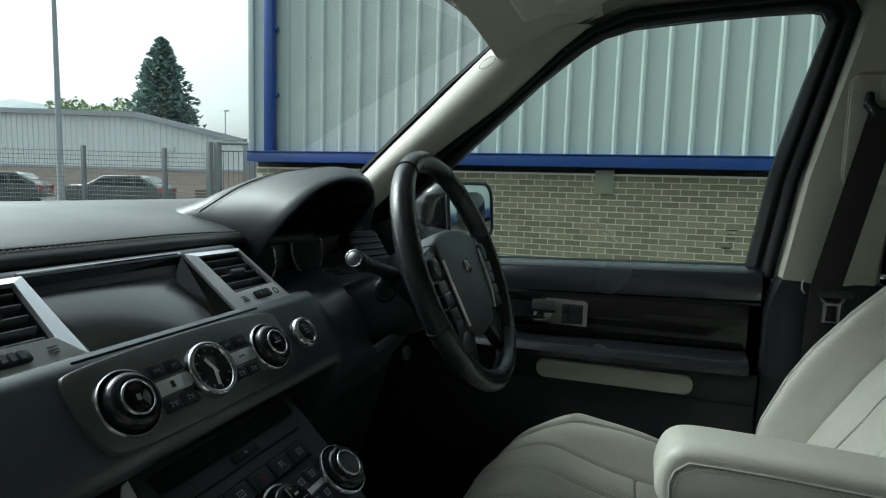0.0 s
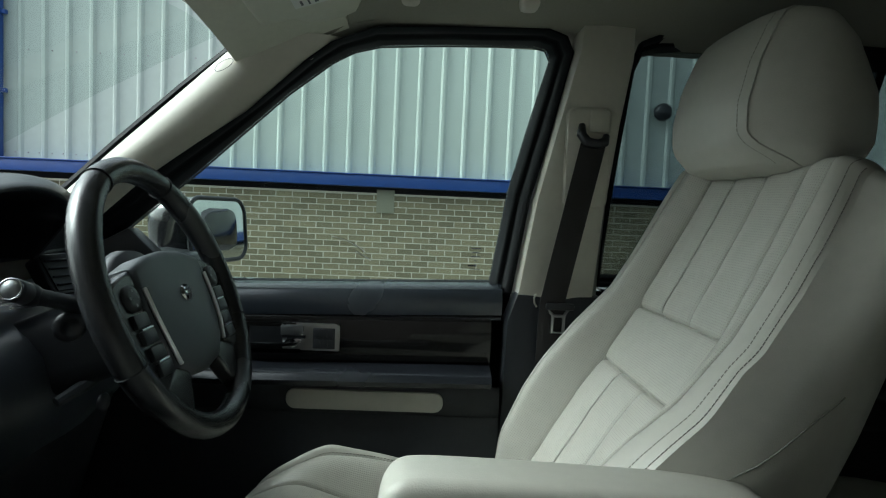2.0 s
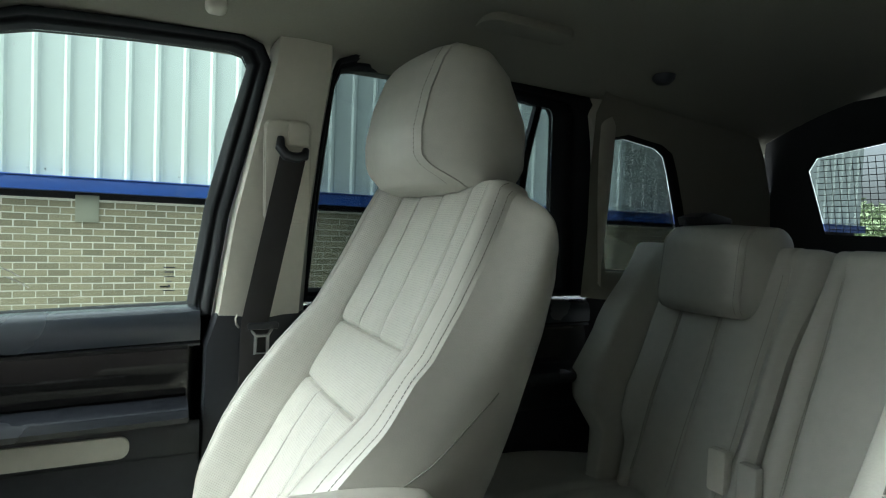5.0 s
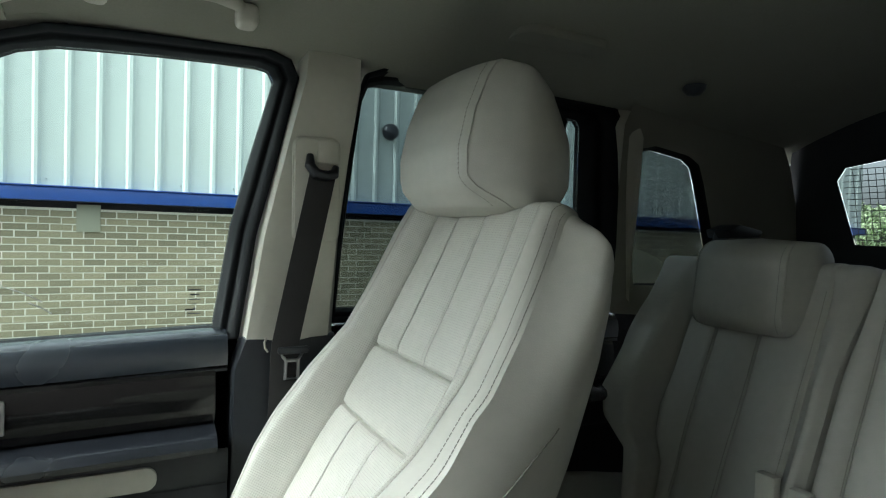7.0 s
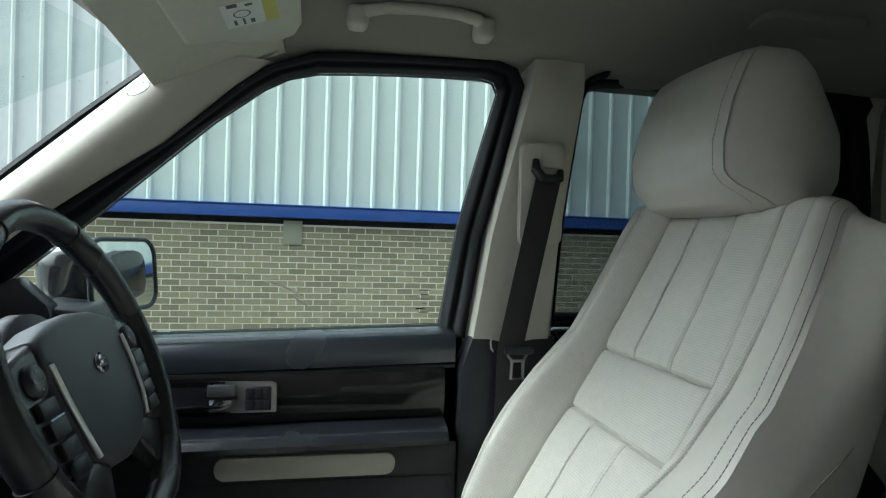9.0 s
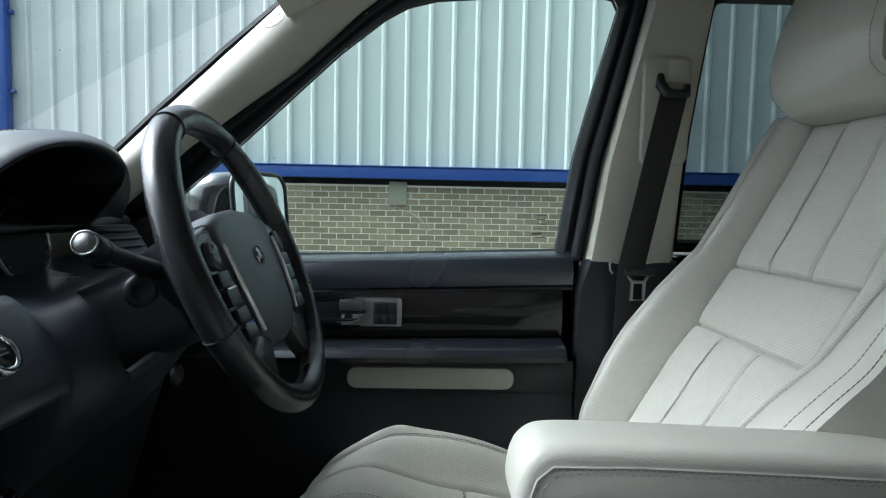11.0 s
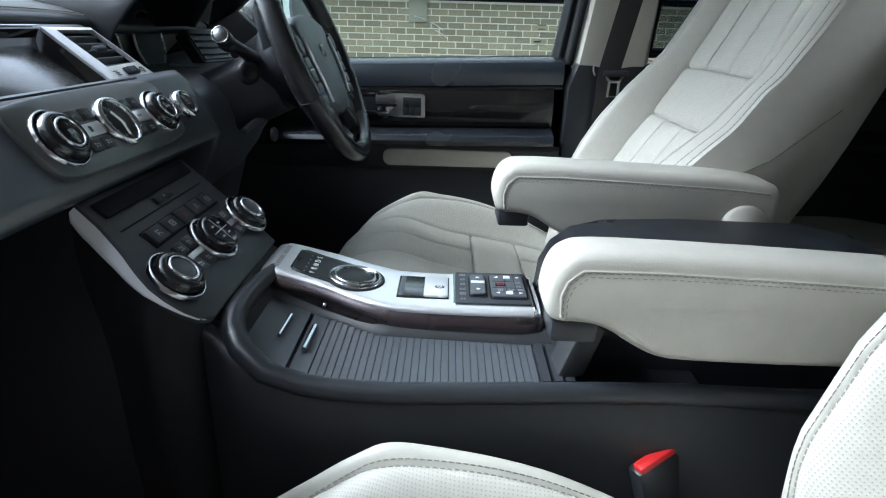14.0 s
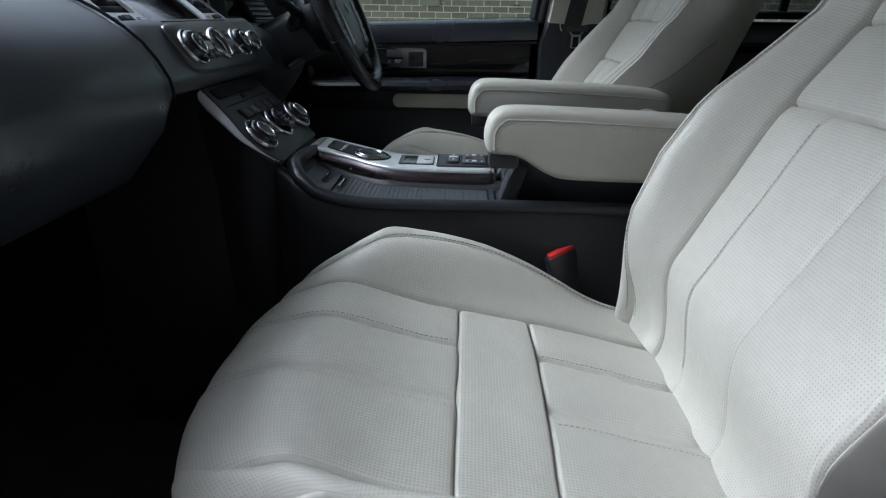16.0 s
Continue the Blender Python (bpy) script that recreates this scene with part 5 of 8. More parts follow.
def headrest(seat_ob, c, size, posts, wedge=True):
    """A padded block lofted upwards: flat front, creased front corners, sloping back."""
    hx, hy, hz = size
    rows = np.concatenate((np.linspace(-1, -0.8, 8)[:-1], np.linspace(-0.8, 0.75, 26)[:-1], np.linspace(0.75, 1, 9)))
    ring = []
    for k in np.linspace(-1, 1, 25):
        ring.append(("f", k))
    for k in np.linspace(0, 1, 13)[1:]:
        ring.append(("r", k))
    for k in np.linspace(1, -1, 19)[1:]:
        ring.append(("b", k))
    for k in np.linspace(1, 0, 13)[1:-1]:
        ring.append(("l", k))
    grid = []
    for v in rows:
        if wedge:
            w = np.interp(v, [-1, -0.93, -0.75, -0.3, 0.2, 0.6, 0.85, 0.96, 1.0], [0.80, 0.90, 0.97, 1.0, 0.99, 0.955, 0.91, 0.86, 0.74]) * hy
            f = np.interp(v, [-1, -0.93, -0.7, -0.2, 0.3, 0.75, 0.92, 1.0], [0.45, 0.70, 0.92, 1.0, 0.95, 0.82, 0.72, 0.54]) * hx
            r = np.interp(v, [-1, -0.9, -0.6, 0.0, 0.5, 0.85, 1.0], [-0.56, -0.84, -0.96, -0.87, -0.68, -0.52, -0.35]) * hx
        else:
            e = max(0.0, (abs(v) - 0.50) / 0.50)
            sh = math.sqrt(max(0.0, 1 - e * e))
            w = (0.93 + 0.07 * sh - 0.02 * v) * hy
            f, r = (0.45 + 0.55 * sh) * hx, -(0.35 + 0.65 * sh) * hx
        z = c[2] + v * hz
        row = []
        fw = min(0.75 * hy * float(np.interp(v, [-1, -0.9, 0.8, 0.95, 1], [0.94, 1, 1, 0.97, 0.92])) / w, 0.92) if wedge else 0.80
        tuck = 0.045 * float(sm((-0.50 - v) / 0.5)) if wedge else 0.0
        for side, k in ring:
            if side == "f":
                x, y = -f - 0.010 * (1 - k * k), k * (w * fw + 0.3 * tuck)
                x += 0.010 * abs(k) ** 10 + tuck * abs(k) ** 4
            elif side == "b":
                x, y = -r + 0.004 * (1 - k * k) - 0.03 * abs(k) ** 6 * hx / 0.1, k * w * 0.86
            else:
                sgn = 1 if side == "r" else -1
                x = (-f + 0.010 + tuck) * (1 - k) + (-r - 0.03 * hx / 0.1) * k
                y = sgn * 0.3 * tuck * (1 - k) + sgn * w * (fw + (1 - fw) * math.sin(math.pi / 2 * min(1, k / 0.55)) - 0.14 * max(0, (k - 0.55) / 0.45) ** 2)
            row.append((c[0] + x + 0.12 * v * hz, c[1] + y, z - (0.20 * max(0.0, x + f - 0.01) * float(sm((v + 0.3) / 1.2)) if wedge else 0.0)))
        grid.append(row + row[:1])
    grid = np.array(grid)
    bm = sheet(grid)
    n = len(ring)
    for row in (grid[0], grid[-1]):
        mid = row[:-1].mean(0) + np.array([0, 0, 0.006 if row is grid[-1] or row[0][2] > c[2] else -0.006])
        vc = bm.verts.new(mid)
        vs = [bm.verts.new(p) for p in row[:-1]]
        for i in range(n):
            bm.faces.new((vs[i], vs[(i + 1) % n], vc))
    bmesh.ops.remove_doubles(bm, verts=bm.verts, dist=0.0002)
    bmesh.ops.recalc_face_normals(bm, faces=bm.faces)
    h = part("headrest", bm, M_LEATHER, seat_ob, "smooth ivory leather headrest")
    for j, sg in ((0, -1), (24, 1)):
        pts = grid[2:-1, j]
        part("piping", tube([tuple(p + np.array([-0.0006, sg * 0.0006, 0])) for p in pts], 0.0016, 6), M_LEATHER, h)
        for jj in (j + (1 if sg < 0 else -1),):
            q = grid[3:-3, jj]
            tagged(part("stitching", beads(q + np.array([-0.0006, 0, 0]), [(-1, 0, 0.1)] * len(q), 0.0046, 0.0009), M_THREAD, h), kind="stuff")
    for y in posts:
        part("post", tube([(c[0] + 0.005, y, c[2] - hz * 0.8), (c[0] + 0.0, y, c[2] - hz - 0.12)], 0.006, 12), M_CHROME, h, "chrome headrest post")
    return h


def front_seat(name, dx, hx, y0, recline, label, low=0, low_back=0, crown=0.0, swell=1.0, broad=False):
    s = thing(name, (dx + 0.05, y0, 0.46), label, "car seat", "front seats")
    part("seat_base", prism([(-0.12, 0.46), (-0.15, 0.70), (0.36, 0.72), (0.40, 0.60), (0.34, 0.46)], "y", y0 - 0.215, y0 + 0.215, 0.02, m=Matrix.Translation((dx, 0, 0))), M_BLACK, s, "black plastic seat base")
    cushion(s, dx, y0, 0.0, low, crown, swell, broad)
    backrest(s, hx, 0.80, y0, recline, low=low_back)
    r = radians(recline)
    top = (hx + 0.78 * math.sin(r), 0.80 + 0.78 * math.cos(r))
    headrest(s, (top[0] - 0.013, y0 + 0.012, top[1] - 0.016), (0.100, 0.140, 0.104), (y0 - 0.06, y0 + 0.08))
    return s


driver_seat = front_seat("driver_seat", 0.0, 0.245, 0.435, 27.5, "ivory perforated leather driver seat with fluted panels", -1, 0, 0.026, 0.76)
armrest(driver_seat, -0.012, 0.130, 0.200, 0.130)
passenger_seat = front_seat("passenger_seat", 0.004, 0.292, -0.435, 28.2, "ivory perforated leather passenger seat with fluted panels", -1, -1, 0.026, 1.0, True)
armrest(passenger_seat, 0.012, -0.174, -0.122, -0.174, -0.005)


def rear_section(name, y0, y1, label, creases, grooves, outer, head=None):
    """A piece of the rear bench; outer: -1 or 1 where that side is the shaped outer bolster, or 0."""
    s = thing(name, (1.12, (y0 + y1) / 2, 0.50), label, "rear seat", "rear seats")
    r = radians(22)
    up, out = np.array([math.sin(r), 0, math.cos(r)]), np.array([-math.cos(r), 0, math.sin(r)])
    base = np.array([1.06, 0, 0.83])
    wid = y1 - y0
    ys = dense(np.linspace(0, wid, 60), [(v - y0, 1) for v in creases + grooves], OFFS)
    rows = np.linspace(-0.04, 0.500, 60)
    caps = list(np.linspace(0, math.pi / 2, 8)[1:])
    front, uv = [], []
    for k, s0 in enumerate(list(rows) + caps):
        cap = k >= len(rows)
        sv = rows[-1] if cap else s0
        ang = s0 if cap else 0
        g = []
        for yl in ys:
            y, e = y0 + yl, min(yl, wid - yl)
            d = -0.040 * (1 - sm(e / 0.022)) ** 2
            inside = creases[0] < y < creases[-1]
            if not inside:
                far = creases[0] - y if y <= creases[0] else y - creases[-1]
                d += 0.050 * sm(far / 0.06) * sm((0.53 - sv) / 0.25)
            else:
                d += 0.008
            for v in creases:
                d -= 0.011 * bump_at(y, v, 0.006) * sm((0.50 - sv) / 0.05)
            for v in grooves:
                d -= (0.004 * bump_at(y, v, 0.0028) + 0.005 * bump_at(y, v, 0.014)) * sm((0.49 - sv) / 0.05)
            d += 0.001 * math.sin(y * 41 + sv * 29)
            dd = -0.07 + (d + 0.07) * math.cos(ang)
            t = yl / wid
            pull = float(np.interp(sv, [-0.04, 0.06, 0.11, 0.17, 0.27, 0.40, 0.5], [0.15, 0.115, 0.03, 0.0, 0.02, 0.025, 0.015]))
            shift = -pull * sm((t - 0.45) / 0.55) if outer > 0 else (pull * sm((0.55 - t) / 0.55) if outer < 0 else 0)
            g.append(base + (sv + 0.032 * math.sin(ang)) * up + dd * out + np.array([0, y + shift, 0]))
        front.append(g)
        uv.append([(v, s0) for v in ys])
    front = np.array(front)
    b = part("backrest", sheet(front, None, uv), M_LEATHER, s, "ivory leather rear backrest")
    part("back_board", sheet(front[:, :, :] - 0.14 * out), M_CARPET, b, "black carpeted back")
    for k in (0, len(ys) - 1):
        part("side_panel", sheet([front[:, k], front[:, k] - 0.07 * out, front[:, k] - 0.14 * out]), M_LEATHER, b)
    nor = line_normals(front)
    st = []
    idx = np.arange(6, len(rows) - 4)
    for v in creases + grooves:
        j = int(np.argmin(abs(ys - (v - y0) - 0.005)))
        st.append(beads(front[idx, j] + nor[idx, j] * 0.0003, nor[idx, j]))
    tagged(part("stitching", join(*st), M_THREAD, b), kind="stuff")
    cg = []
    for x in np.linspace(0.62, 1.14, 40):
        row = []
        for yl in ys:
            e = min(yl, wid - yl)
            z = 0.80 + 0.03 * math.sin((x - 0.62) / 0.52 * math.pi) - 0.05 * sm((0.68 - x) / 0.06) - 0.04 * sm((0.03 - e) / 0.03) + 0.003 * math.sin(yl * 39 + x * 11)
            for v in grooves:
                z -= 0.007 * bump_at(yl + y0, v, 0.012)
            row.append((x, y0 + yl, z))
        cg.append(row)
    part("cushion", sheet(cg, (0, 0, -0.16)), M_LEATHER, s, "ivory leather rear cushion")
    if head:
        headrest(s, head, (0.086, 0.122, 0.090), (head[1] - 0.05, head[1] + 0.05), False)
    return s


rear_section("bench_seat", 0.249, 0.722, "ivory leather outer rear seat with a wide headrest", [0.300, 0.580], [0.400, 0.498], 1, (1.248, 0.443, 1.256))
rear_section("bench_seat", -0.722, 0.243, "ivory leather double rear seat", [-0.580, 0.200], [-0.45, -0.32, -0.10, 0.06], -1)
latch = thing("rear_buckle", (1.06, 0.26, 0.86), "ivory and black belt buckles between the rear seats", "belt buckle")
for k, y in enumerate((0.285, 0.235)):
    part("buckle_body", box((1.055 + k * 0.01, y, 0.925 - k * 0.01), (0.022, 0.036, 0.075), 0.006, m=Matrix.Identity(4)), M_TRIM if k == 0 else M_LEATHER, latch)

# ---- dashboard ----
dash = thing("dashboard", (-0.45, 0, 0.90), "black stitched leather dashboard with silver vents and rotary dials", "dashboard")
pad_prof = [(-1.12, 1.10), (-1.05, 1.165), (-0.95, 1.222), (-0.85, 1.252), (-0.75, 1.264), (-0.66, 1.260), (-0.58, 1.250), (-0.53, 1.240), (-0.505, 1.232), (-0.494, 1.226), (-0.489, 1.220), (-0.491, 1.214), (-0.500, 1.210), (-0.53, 1.205)]
part("top_pad", sheet([[(x - 0.012 * (abs(y) / 0.7) ** 2 - 0.02 * sm_((abs(y) - 0.55) / 0.2), y, z - 0.010 * sm_((y - 0.1) / 0.3) * (x > -0.6)) for x, z in pad_prof] for y in np.linspace(-0.72, 0.72, 41)]), M_DASHTOP, dash, "black leather dash top with twin stitching")
for off in (0.0, 0.006):
    line = [(-0.500 - off - 0.012 * (abs(y) / 0.7) ** 2 - 0.02 * sm_((abs(y) - 0.55) / 0.2), y, 1.2305 + off * 0.35 - 0.010 * sm_((y - 0.1) / 0.3)) for y in np.linspace(-0.7, 0.25, 60)]
    tagged(part("stitching", beads(line, [(0.2, 0, 1)] * 60, 0.005, 0.0013), M_THREAD, dash), kind="stuff")
part("pad_seam", tube([(-0.5035 - 0.012 * (abs(y) / 0.7) ** 2, y, 1.2315 - 0.010 * sm_((y - 0.1) / 0.3)) for y in np.linspace(-0.7, 0.25, 40)], 0.0012, 6), M_RUBBER, dash)

PC = [(-0.52, 1.212), (-0.482, 1.214), (-0.476, 1.209), (-0.455, 1.160), (-0.424, 1.136), (-0.394, 1.150), (-0.380, 1.157), (-0.366, 1.160), (-0.356, 1.152), (-0.320, 1.090), (-0.313, 1.078), (-0.325, 1.066), (-0.40, 1.06), (-0.5, 0.95)]
PP = [(-0.52, 1.210), (-0.480, 1.207), (-0.455, 1.200), (-0.43, 1.193), (-0.40, 1.183), (-0.375, 1.170), (-0.35, 1.153), (-0.33, 1.135), (-0.315, 1.115), (-0.303, 1.092), (-0.300, 1.07), (-0.315, 1.03), (-0.37, 0.965), (-0.5, 0.90)]
PD = [(-0.52, 1.16), (-0.500, 1.150), (-0.470, 1.146), (-0.44, 1.146), (-0.42, 1.146), (-0.40, 1.144), (-0.380, 1.140), (-0.360, 1.130), (-0.342, 1.108), (-0.334, 1.080), (-0.336, 1.05), (-0.355, 1.01), (-0.41, 0.94), (-0.5, 0.88)]


def dash_row(y):
    def mixp(a, b, t):
        return [(p[0] + (q[0] - p[0]) * t, p[1] + (q[1] - p[1]) * t) for p, q in zip(a, b)]
    if y < -0.20:
        pr = mixp(PP, PC, sm_((y + 0.275) / 0.045))
    else:
        pr = mixp(PC, PD, sm_((y - 0.195) / 0.045))
    back = 0.05 * sm_((abs(y) - 0.45) / 0.28)
    return [(x - back, y, z) for x, z in pr]


part("fascia", sheet([dash_row(y) for y in list(np.linspace(-0.72, -0.29, 10)) + list(np.linspace(-0.28, -0.22, 8)) + list(np.linspace(-0.2, 0.18, 14)) + list(np.linspace(0.19, 0.25, 8)) + list(np.linspace(0.28, 0.72, 9))]), M_DASH, dash, "black soft fascia")
part("fascia_joint", tube([(x + 0.001, -0.262, z + 0.001) for x, z in PP[1:11]], 0.0022, 6), M_RUBBER, dash)
part("screen_trim", tube([(-0.4745, y, 1.2125) for y in np.linspace(-0.10, 0.095, 8)], 0.0016, 6), M_CHROME, dash, "thin chrome strip above the screen")

# vents: a satin frame, slats and a thumb wheel each
MV = basis((-0.435, 0.145, 1.180), (0, 1, 0), (-0.78, 0, 0.625))


def vent(m, thumb=True):
    out, inn = [(-0.051, 0.046), (0.046, 0.044), (0.056, -0.049), (-0.052, -0.051)], [(-0.038, 0.037), (0.036, 0.036), (0.042, -0.026), (-0.034, -0.028)]
    vs = [m @ Vector((*p, 0.004)) for p in out] + [m @ Vector((*p, 0.007)) for p in inn] + [m @ Vector((*p, -0.03)) for p in inn] + [m @ Vector((*p, -0.032)) for p in out]
    bm = mesh(vs, [(k * 4 + i, k * 4 + (i + 1) % 4, (k + 1) * 4 + (i + 1) % 4, (k + 1) * 4 + i) for k in (0, 1) for i in range(4)] + [(i, 12 + i, 12 + (i + 1) % 4, (i + 1) % 4) for i in range(4)])
    bmesh.ops.recalc_face_normals(bm, faces=bm.faces)
    v = part("air_vent", bm, M_ALU, dash, "satin silver air vent surround", smooth=False)
    part("vent_box", mesh([m @ Vector((*p, -0.028)) for p in inn] + [m @ Vector((p[0] * 0.98, p[1] * 0.98, 0.002)) for p in inn], [(0, 1, 2, 3)] + [(i, (i + 1) % 4, 4 + (i + 1) % 4, 4 + i) for i in range(4)]), M_BLACK, v, smooth=False)
    for k in range(5):
        yv = 0.027 - k * 0.0128
        sh = 0.001 * k
        part("slat", box((0.002 + sh, yv, -0.004), (0.072, 0.0022, 0.016), 0.0008, m=m @ Matrix.Translation((0, yv, 0)) @ Matrix.Rotation(radians(-24), 4, "X") @ Matrix.Translation((0, -yv, 0))), M_GREYP, v)
    part("slat_tab", box((0.004, 0.0045, 0.003), (0.026, 0.007, 0.010), 0.002, m=m), M_GREYP, v)
    if thumb:
        w = part("thumb_wheel", box((0.008, -0.0385, 0.006), (0.030, 0.011, 0.006), 0.002, m=m), M_BLACK, v, "black ribbed thumb wheel")
        for k in range(3):
            part("rib", box((0.001 + k * 0.007, -0.0385, 0.0095), (0.004, 0.008, 0.002), m=m), M_GREYP, w)
        for k in range(3):
            part("mark", box((-0.027 + k * 0.001, -0.036 - k * 0.003, 0.0062), (0.009, 0.0009, 0.0006), m=m), M_GREYP, v)
        part("ring_mark", lathe([(0.0032, 0), (0.0042, 0.0006), (0.0052, 0)], m @ Matrix.Translation((0.036, -0.0385, 0.0060)), 16, False), M_GREYP, v)
    return v


vent(MV)
vent(basis((-0.435, -0.150, 1.180), (0, 1, 0), (-0.78, 0, 0.625)) @ Matrix.Diagonal((-1, 1, 1, 1)))
MS = basis((-0.435, -0.003, 1.180), (0, 1, 0), (-0.78, 0, 0.625))
part("screen_recess", mesh([MS @ Vector(p) for p in ((-0.100, 0.046, 0.001), (0.095, 0.046, 0.001), (0.095, -0.052, 0.001), (-0.100, -0.052, 0.001), (-0.086, 0.036, -0.018), (0.080, 0.036, -0.018), (0.080, -0.054, -0.012), (-0.086, -0.054, -0.012))],
                          [(0, 1, 5, 4), (1, 2, 6, 5), (3, 0, 4, 7), (4, 5, 6, 7)]), M_GLOSS, dash, "dark recess round the screen", smooth=False)
part("display_screen", box((-0.004, -0.008, 0.0), (0.156, 0.086, 0.004), 0.002, m=MS @ Matrix.Translation((0, 0, -0.0115)) @ Matrix.Rotation(radians(-3), 4, "X")), M_SCREEN, dash, "black switched-off display screen")

# radio and clock panel
MP = basis((-0.336, -0.025, 1.120), (0, 1, 0), (-0.558, 0, 0.83))
PANEL = [(-0.128, 0.040), (-0.05, 0.0435), (0.05, 0.0435), (0.112, 0.040), (0.127, 0.034), (0.130, 0.020), (0.128, -0.022), (0.118, -0.035), (0.05, -0.038), (-0.05, -0.038), (-0.108, -0.036), (-0.124, -0.028), (-0.134, 0.015), (-0.134, 0.033)]
# black bar imitates shading below the fascia's overhang
part("panel_shade_bar", box((0.0, 0.0455, -0.004), (0.230, 0.0045, 0.006), 0.001, m=MP), M_RUBBER, dash, "dark bar for the shaded recess above the radio panel")
panel = part("radio_panel", prism([tuple(p) for p in smooth_loop(PANEL, 2)], "z", -0.012, 0.005, 0.003, 2, MP), M_PANEL, dash, "satin graphite panel with dials and buttons")


def icon(m, x, y, z, w, h, parent, material=None):
    return part("icon", box((x, y, z), (w, h, 0.0004), m=m), material or M_ICON, parent, smooth=False)


def dial(m, x, y, r, parent, label, name="rotary_knob", face=M_GLOSS, h=0.0145):
    at = m @ Matrix.Translation((x, y, 0.004))
    k = part(name, lathe([(r * 0.90, 0.001), (r * 0.90, 0.003), (r * 0.84, 0.0045), (r * 0.84, h * 0.55), (r * 0.79, h * 0.78), (r * 0.72, h * 0.93), (r * 0.63, h), (r * 0.58, h), (r * 0.56, h - 0.0015), (0.0005, h - 0.0015)], at, 44, False), M_KNOB, parent, label)
    part("bezel_ring", lathe([(r * 0.90, 0.001), (r * 0.915, 0.0040), (r * 0.945, 0.0054), (r * 0.985, 0.0046), (r * 1.01, 0.0)], at, 48, False), M_CHROME, k, "chrome outer ring")
    part("cap_ring", lathe([(r * 0.45, h - 0.0012), (r * 0.455, h + 0.0008), (r * 0.485, h + 0.0014), (r * 0.52, h + 0.0009), (r * 0.54, h - 0.0005)], at, 40, False), M_CHROME, k, "chrome cap ring")
    part("cap", lathe([(r * 0.43, h - 0.0008), (r * 0.40, h - 0.0004), (0.0005, h - 0.0002)], at, 32, False), face, k)
    return k


d1 = dial(MP, -0.092, 0.0, 0.0285, panel, "black volume knob with chrome rings")
d2 = dial(MP, 0.092, -0.001, 0.0270, panel, "black tuning knob with chrome rings")
icon(MP, -0.092, 0.0, 0.0187, 0.004, 0.005, d1)
icon(MP, 0.092, -0.001, 0.0187, 0.010, 0.002, d2)
clock = part("clock", lathe([(0.0225, 0.0), (0.0228, 0.006), (0.0005, 0.0065)], MP @ Matrix.Translation((0, 0, 0.004)), 40, False), M_BLACK, panel, "round analogue clock with chrome rim")
part("bezel_ring", lathe([(0.0215, 0.006), (0.0225, 0.0095), (0.0255, 0.0098), (0.0275, 0.006), (0.0278, 0.0)], MP @ Matrix.Translation((0, 0, 0.004)), 44, False), M_CHROME, clock)
for a, ln, wd in ((118, 0.012, 0.0032), (-62, 0.006, 0.002)):
    part("hour_hand", box((0, ln / 2, 0.0116), (wd, ln, 0.0008), m=MP @ Matrix.Rotation(radians(a - 90), 4, "Z")), M_WHITE, clock)
part("minute_hand", box((0, 0.0085, 0.0122), (0.0036, 0.017, 0.0008), 0.0003, m=MP @ Matrix.Rotation(radians(-102 - 90 + 0), 4, "Z")), M_WHITE, clock, "wide white minute hand")
for k in range(12):
    part("hour_mark", box((0, 0.0185, 0.0110), (0.0012, 0.003, 0.0006), m=MP @ Matrix.Rotation(radians(30 * k), 4, "Z")), M_ICON, clock)
RADIO_SIGNS = []
for side_, us in ((-1, (-0.055, -0.036)), (1, (0.034, 0.053))):
    for v_ in (0.0165, -0.0150):
        for u_ in us:
            b_ = part("button", box((u_, v_ + 0.0, 0.0055), (0.0182, 0.0125, 0.004), 0.0012, m=MP), M_BLACK, panel)
            RADIO_SIGNS.append((MP, u_, v_, 0.0078, 0.0085, 0.0030 if v_ > 0 else 0.0055, b_, M_ICON, 0 if v_ > 0 else 2))
    part("silver_strip", box((side_ * 0.0455, 0.0008, 0.0052), (0.040, 0.0135, 0.003), 0.001, m=MP), M_ALU, panel, "satin silver strip")
icon(MP, -0.046, 0.001, 0.0070, 0.004, 0.006, panel, M_BLACK)
icon(MP, 0.046, 0.001, 0.0070, 0.008, 0.0025, panel)
start = part("start_button", lathe([(0.0125, 0.0), (0.0122, 0.010), (0.0005, 0.0108)], MP @ Matrix.Translation((0.161, -0.001, 0.001)), 36, False), M_BLACK, dash, "round black start button with chrome ring")
part("bezel_ring", lathe([(0.0126, 0.008), (0.0135, 0.0115), (0.0175, 0.011), (0.0195, 0.006), (0.0198, 0.0)], MP @ Matrix.Translation((0.161, -0.001, 0.001)), 40, False), M_CHROME, start)
for v_ in (0.002, -0.002):
    icon(MP, 0.161, v_ - 0.001, 0.0120, 0.011, 0.0014, start)

# binnacle
LIP = [(-0.478, 0.236, 1.185), (-0.452, 0.241, 1.226), (-0.424, 0.251, 1.259), (-0.406, 0.286, 1.291), (-0.400, 0.335, 1.308), (-0.398, 0.395, 1.314), (-0.400, 0.452, 1.305), (-0.405, 0.480, 1.284), (-0.415, 0.470, 1.255), (-0.430, 0.435, 1.215)]
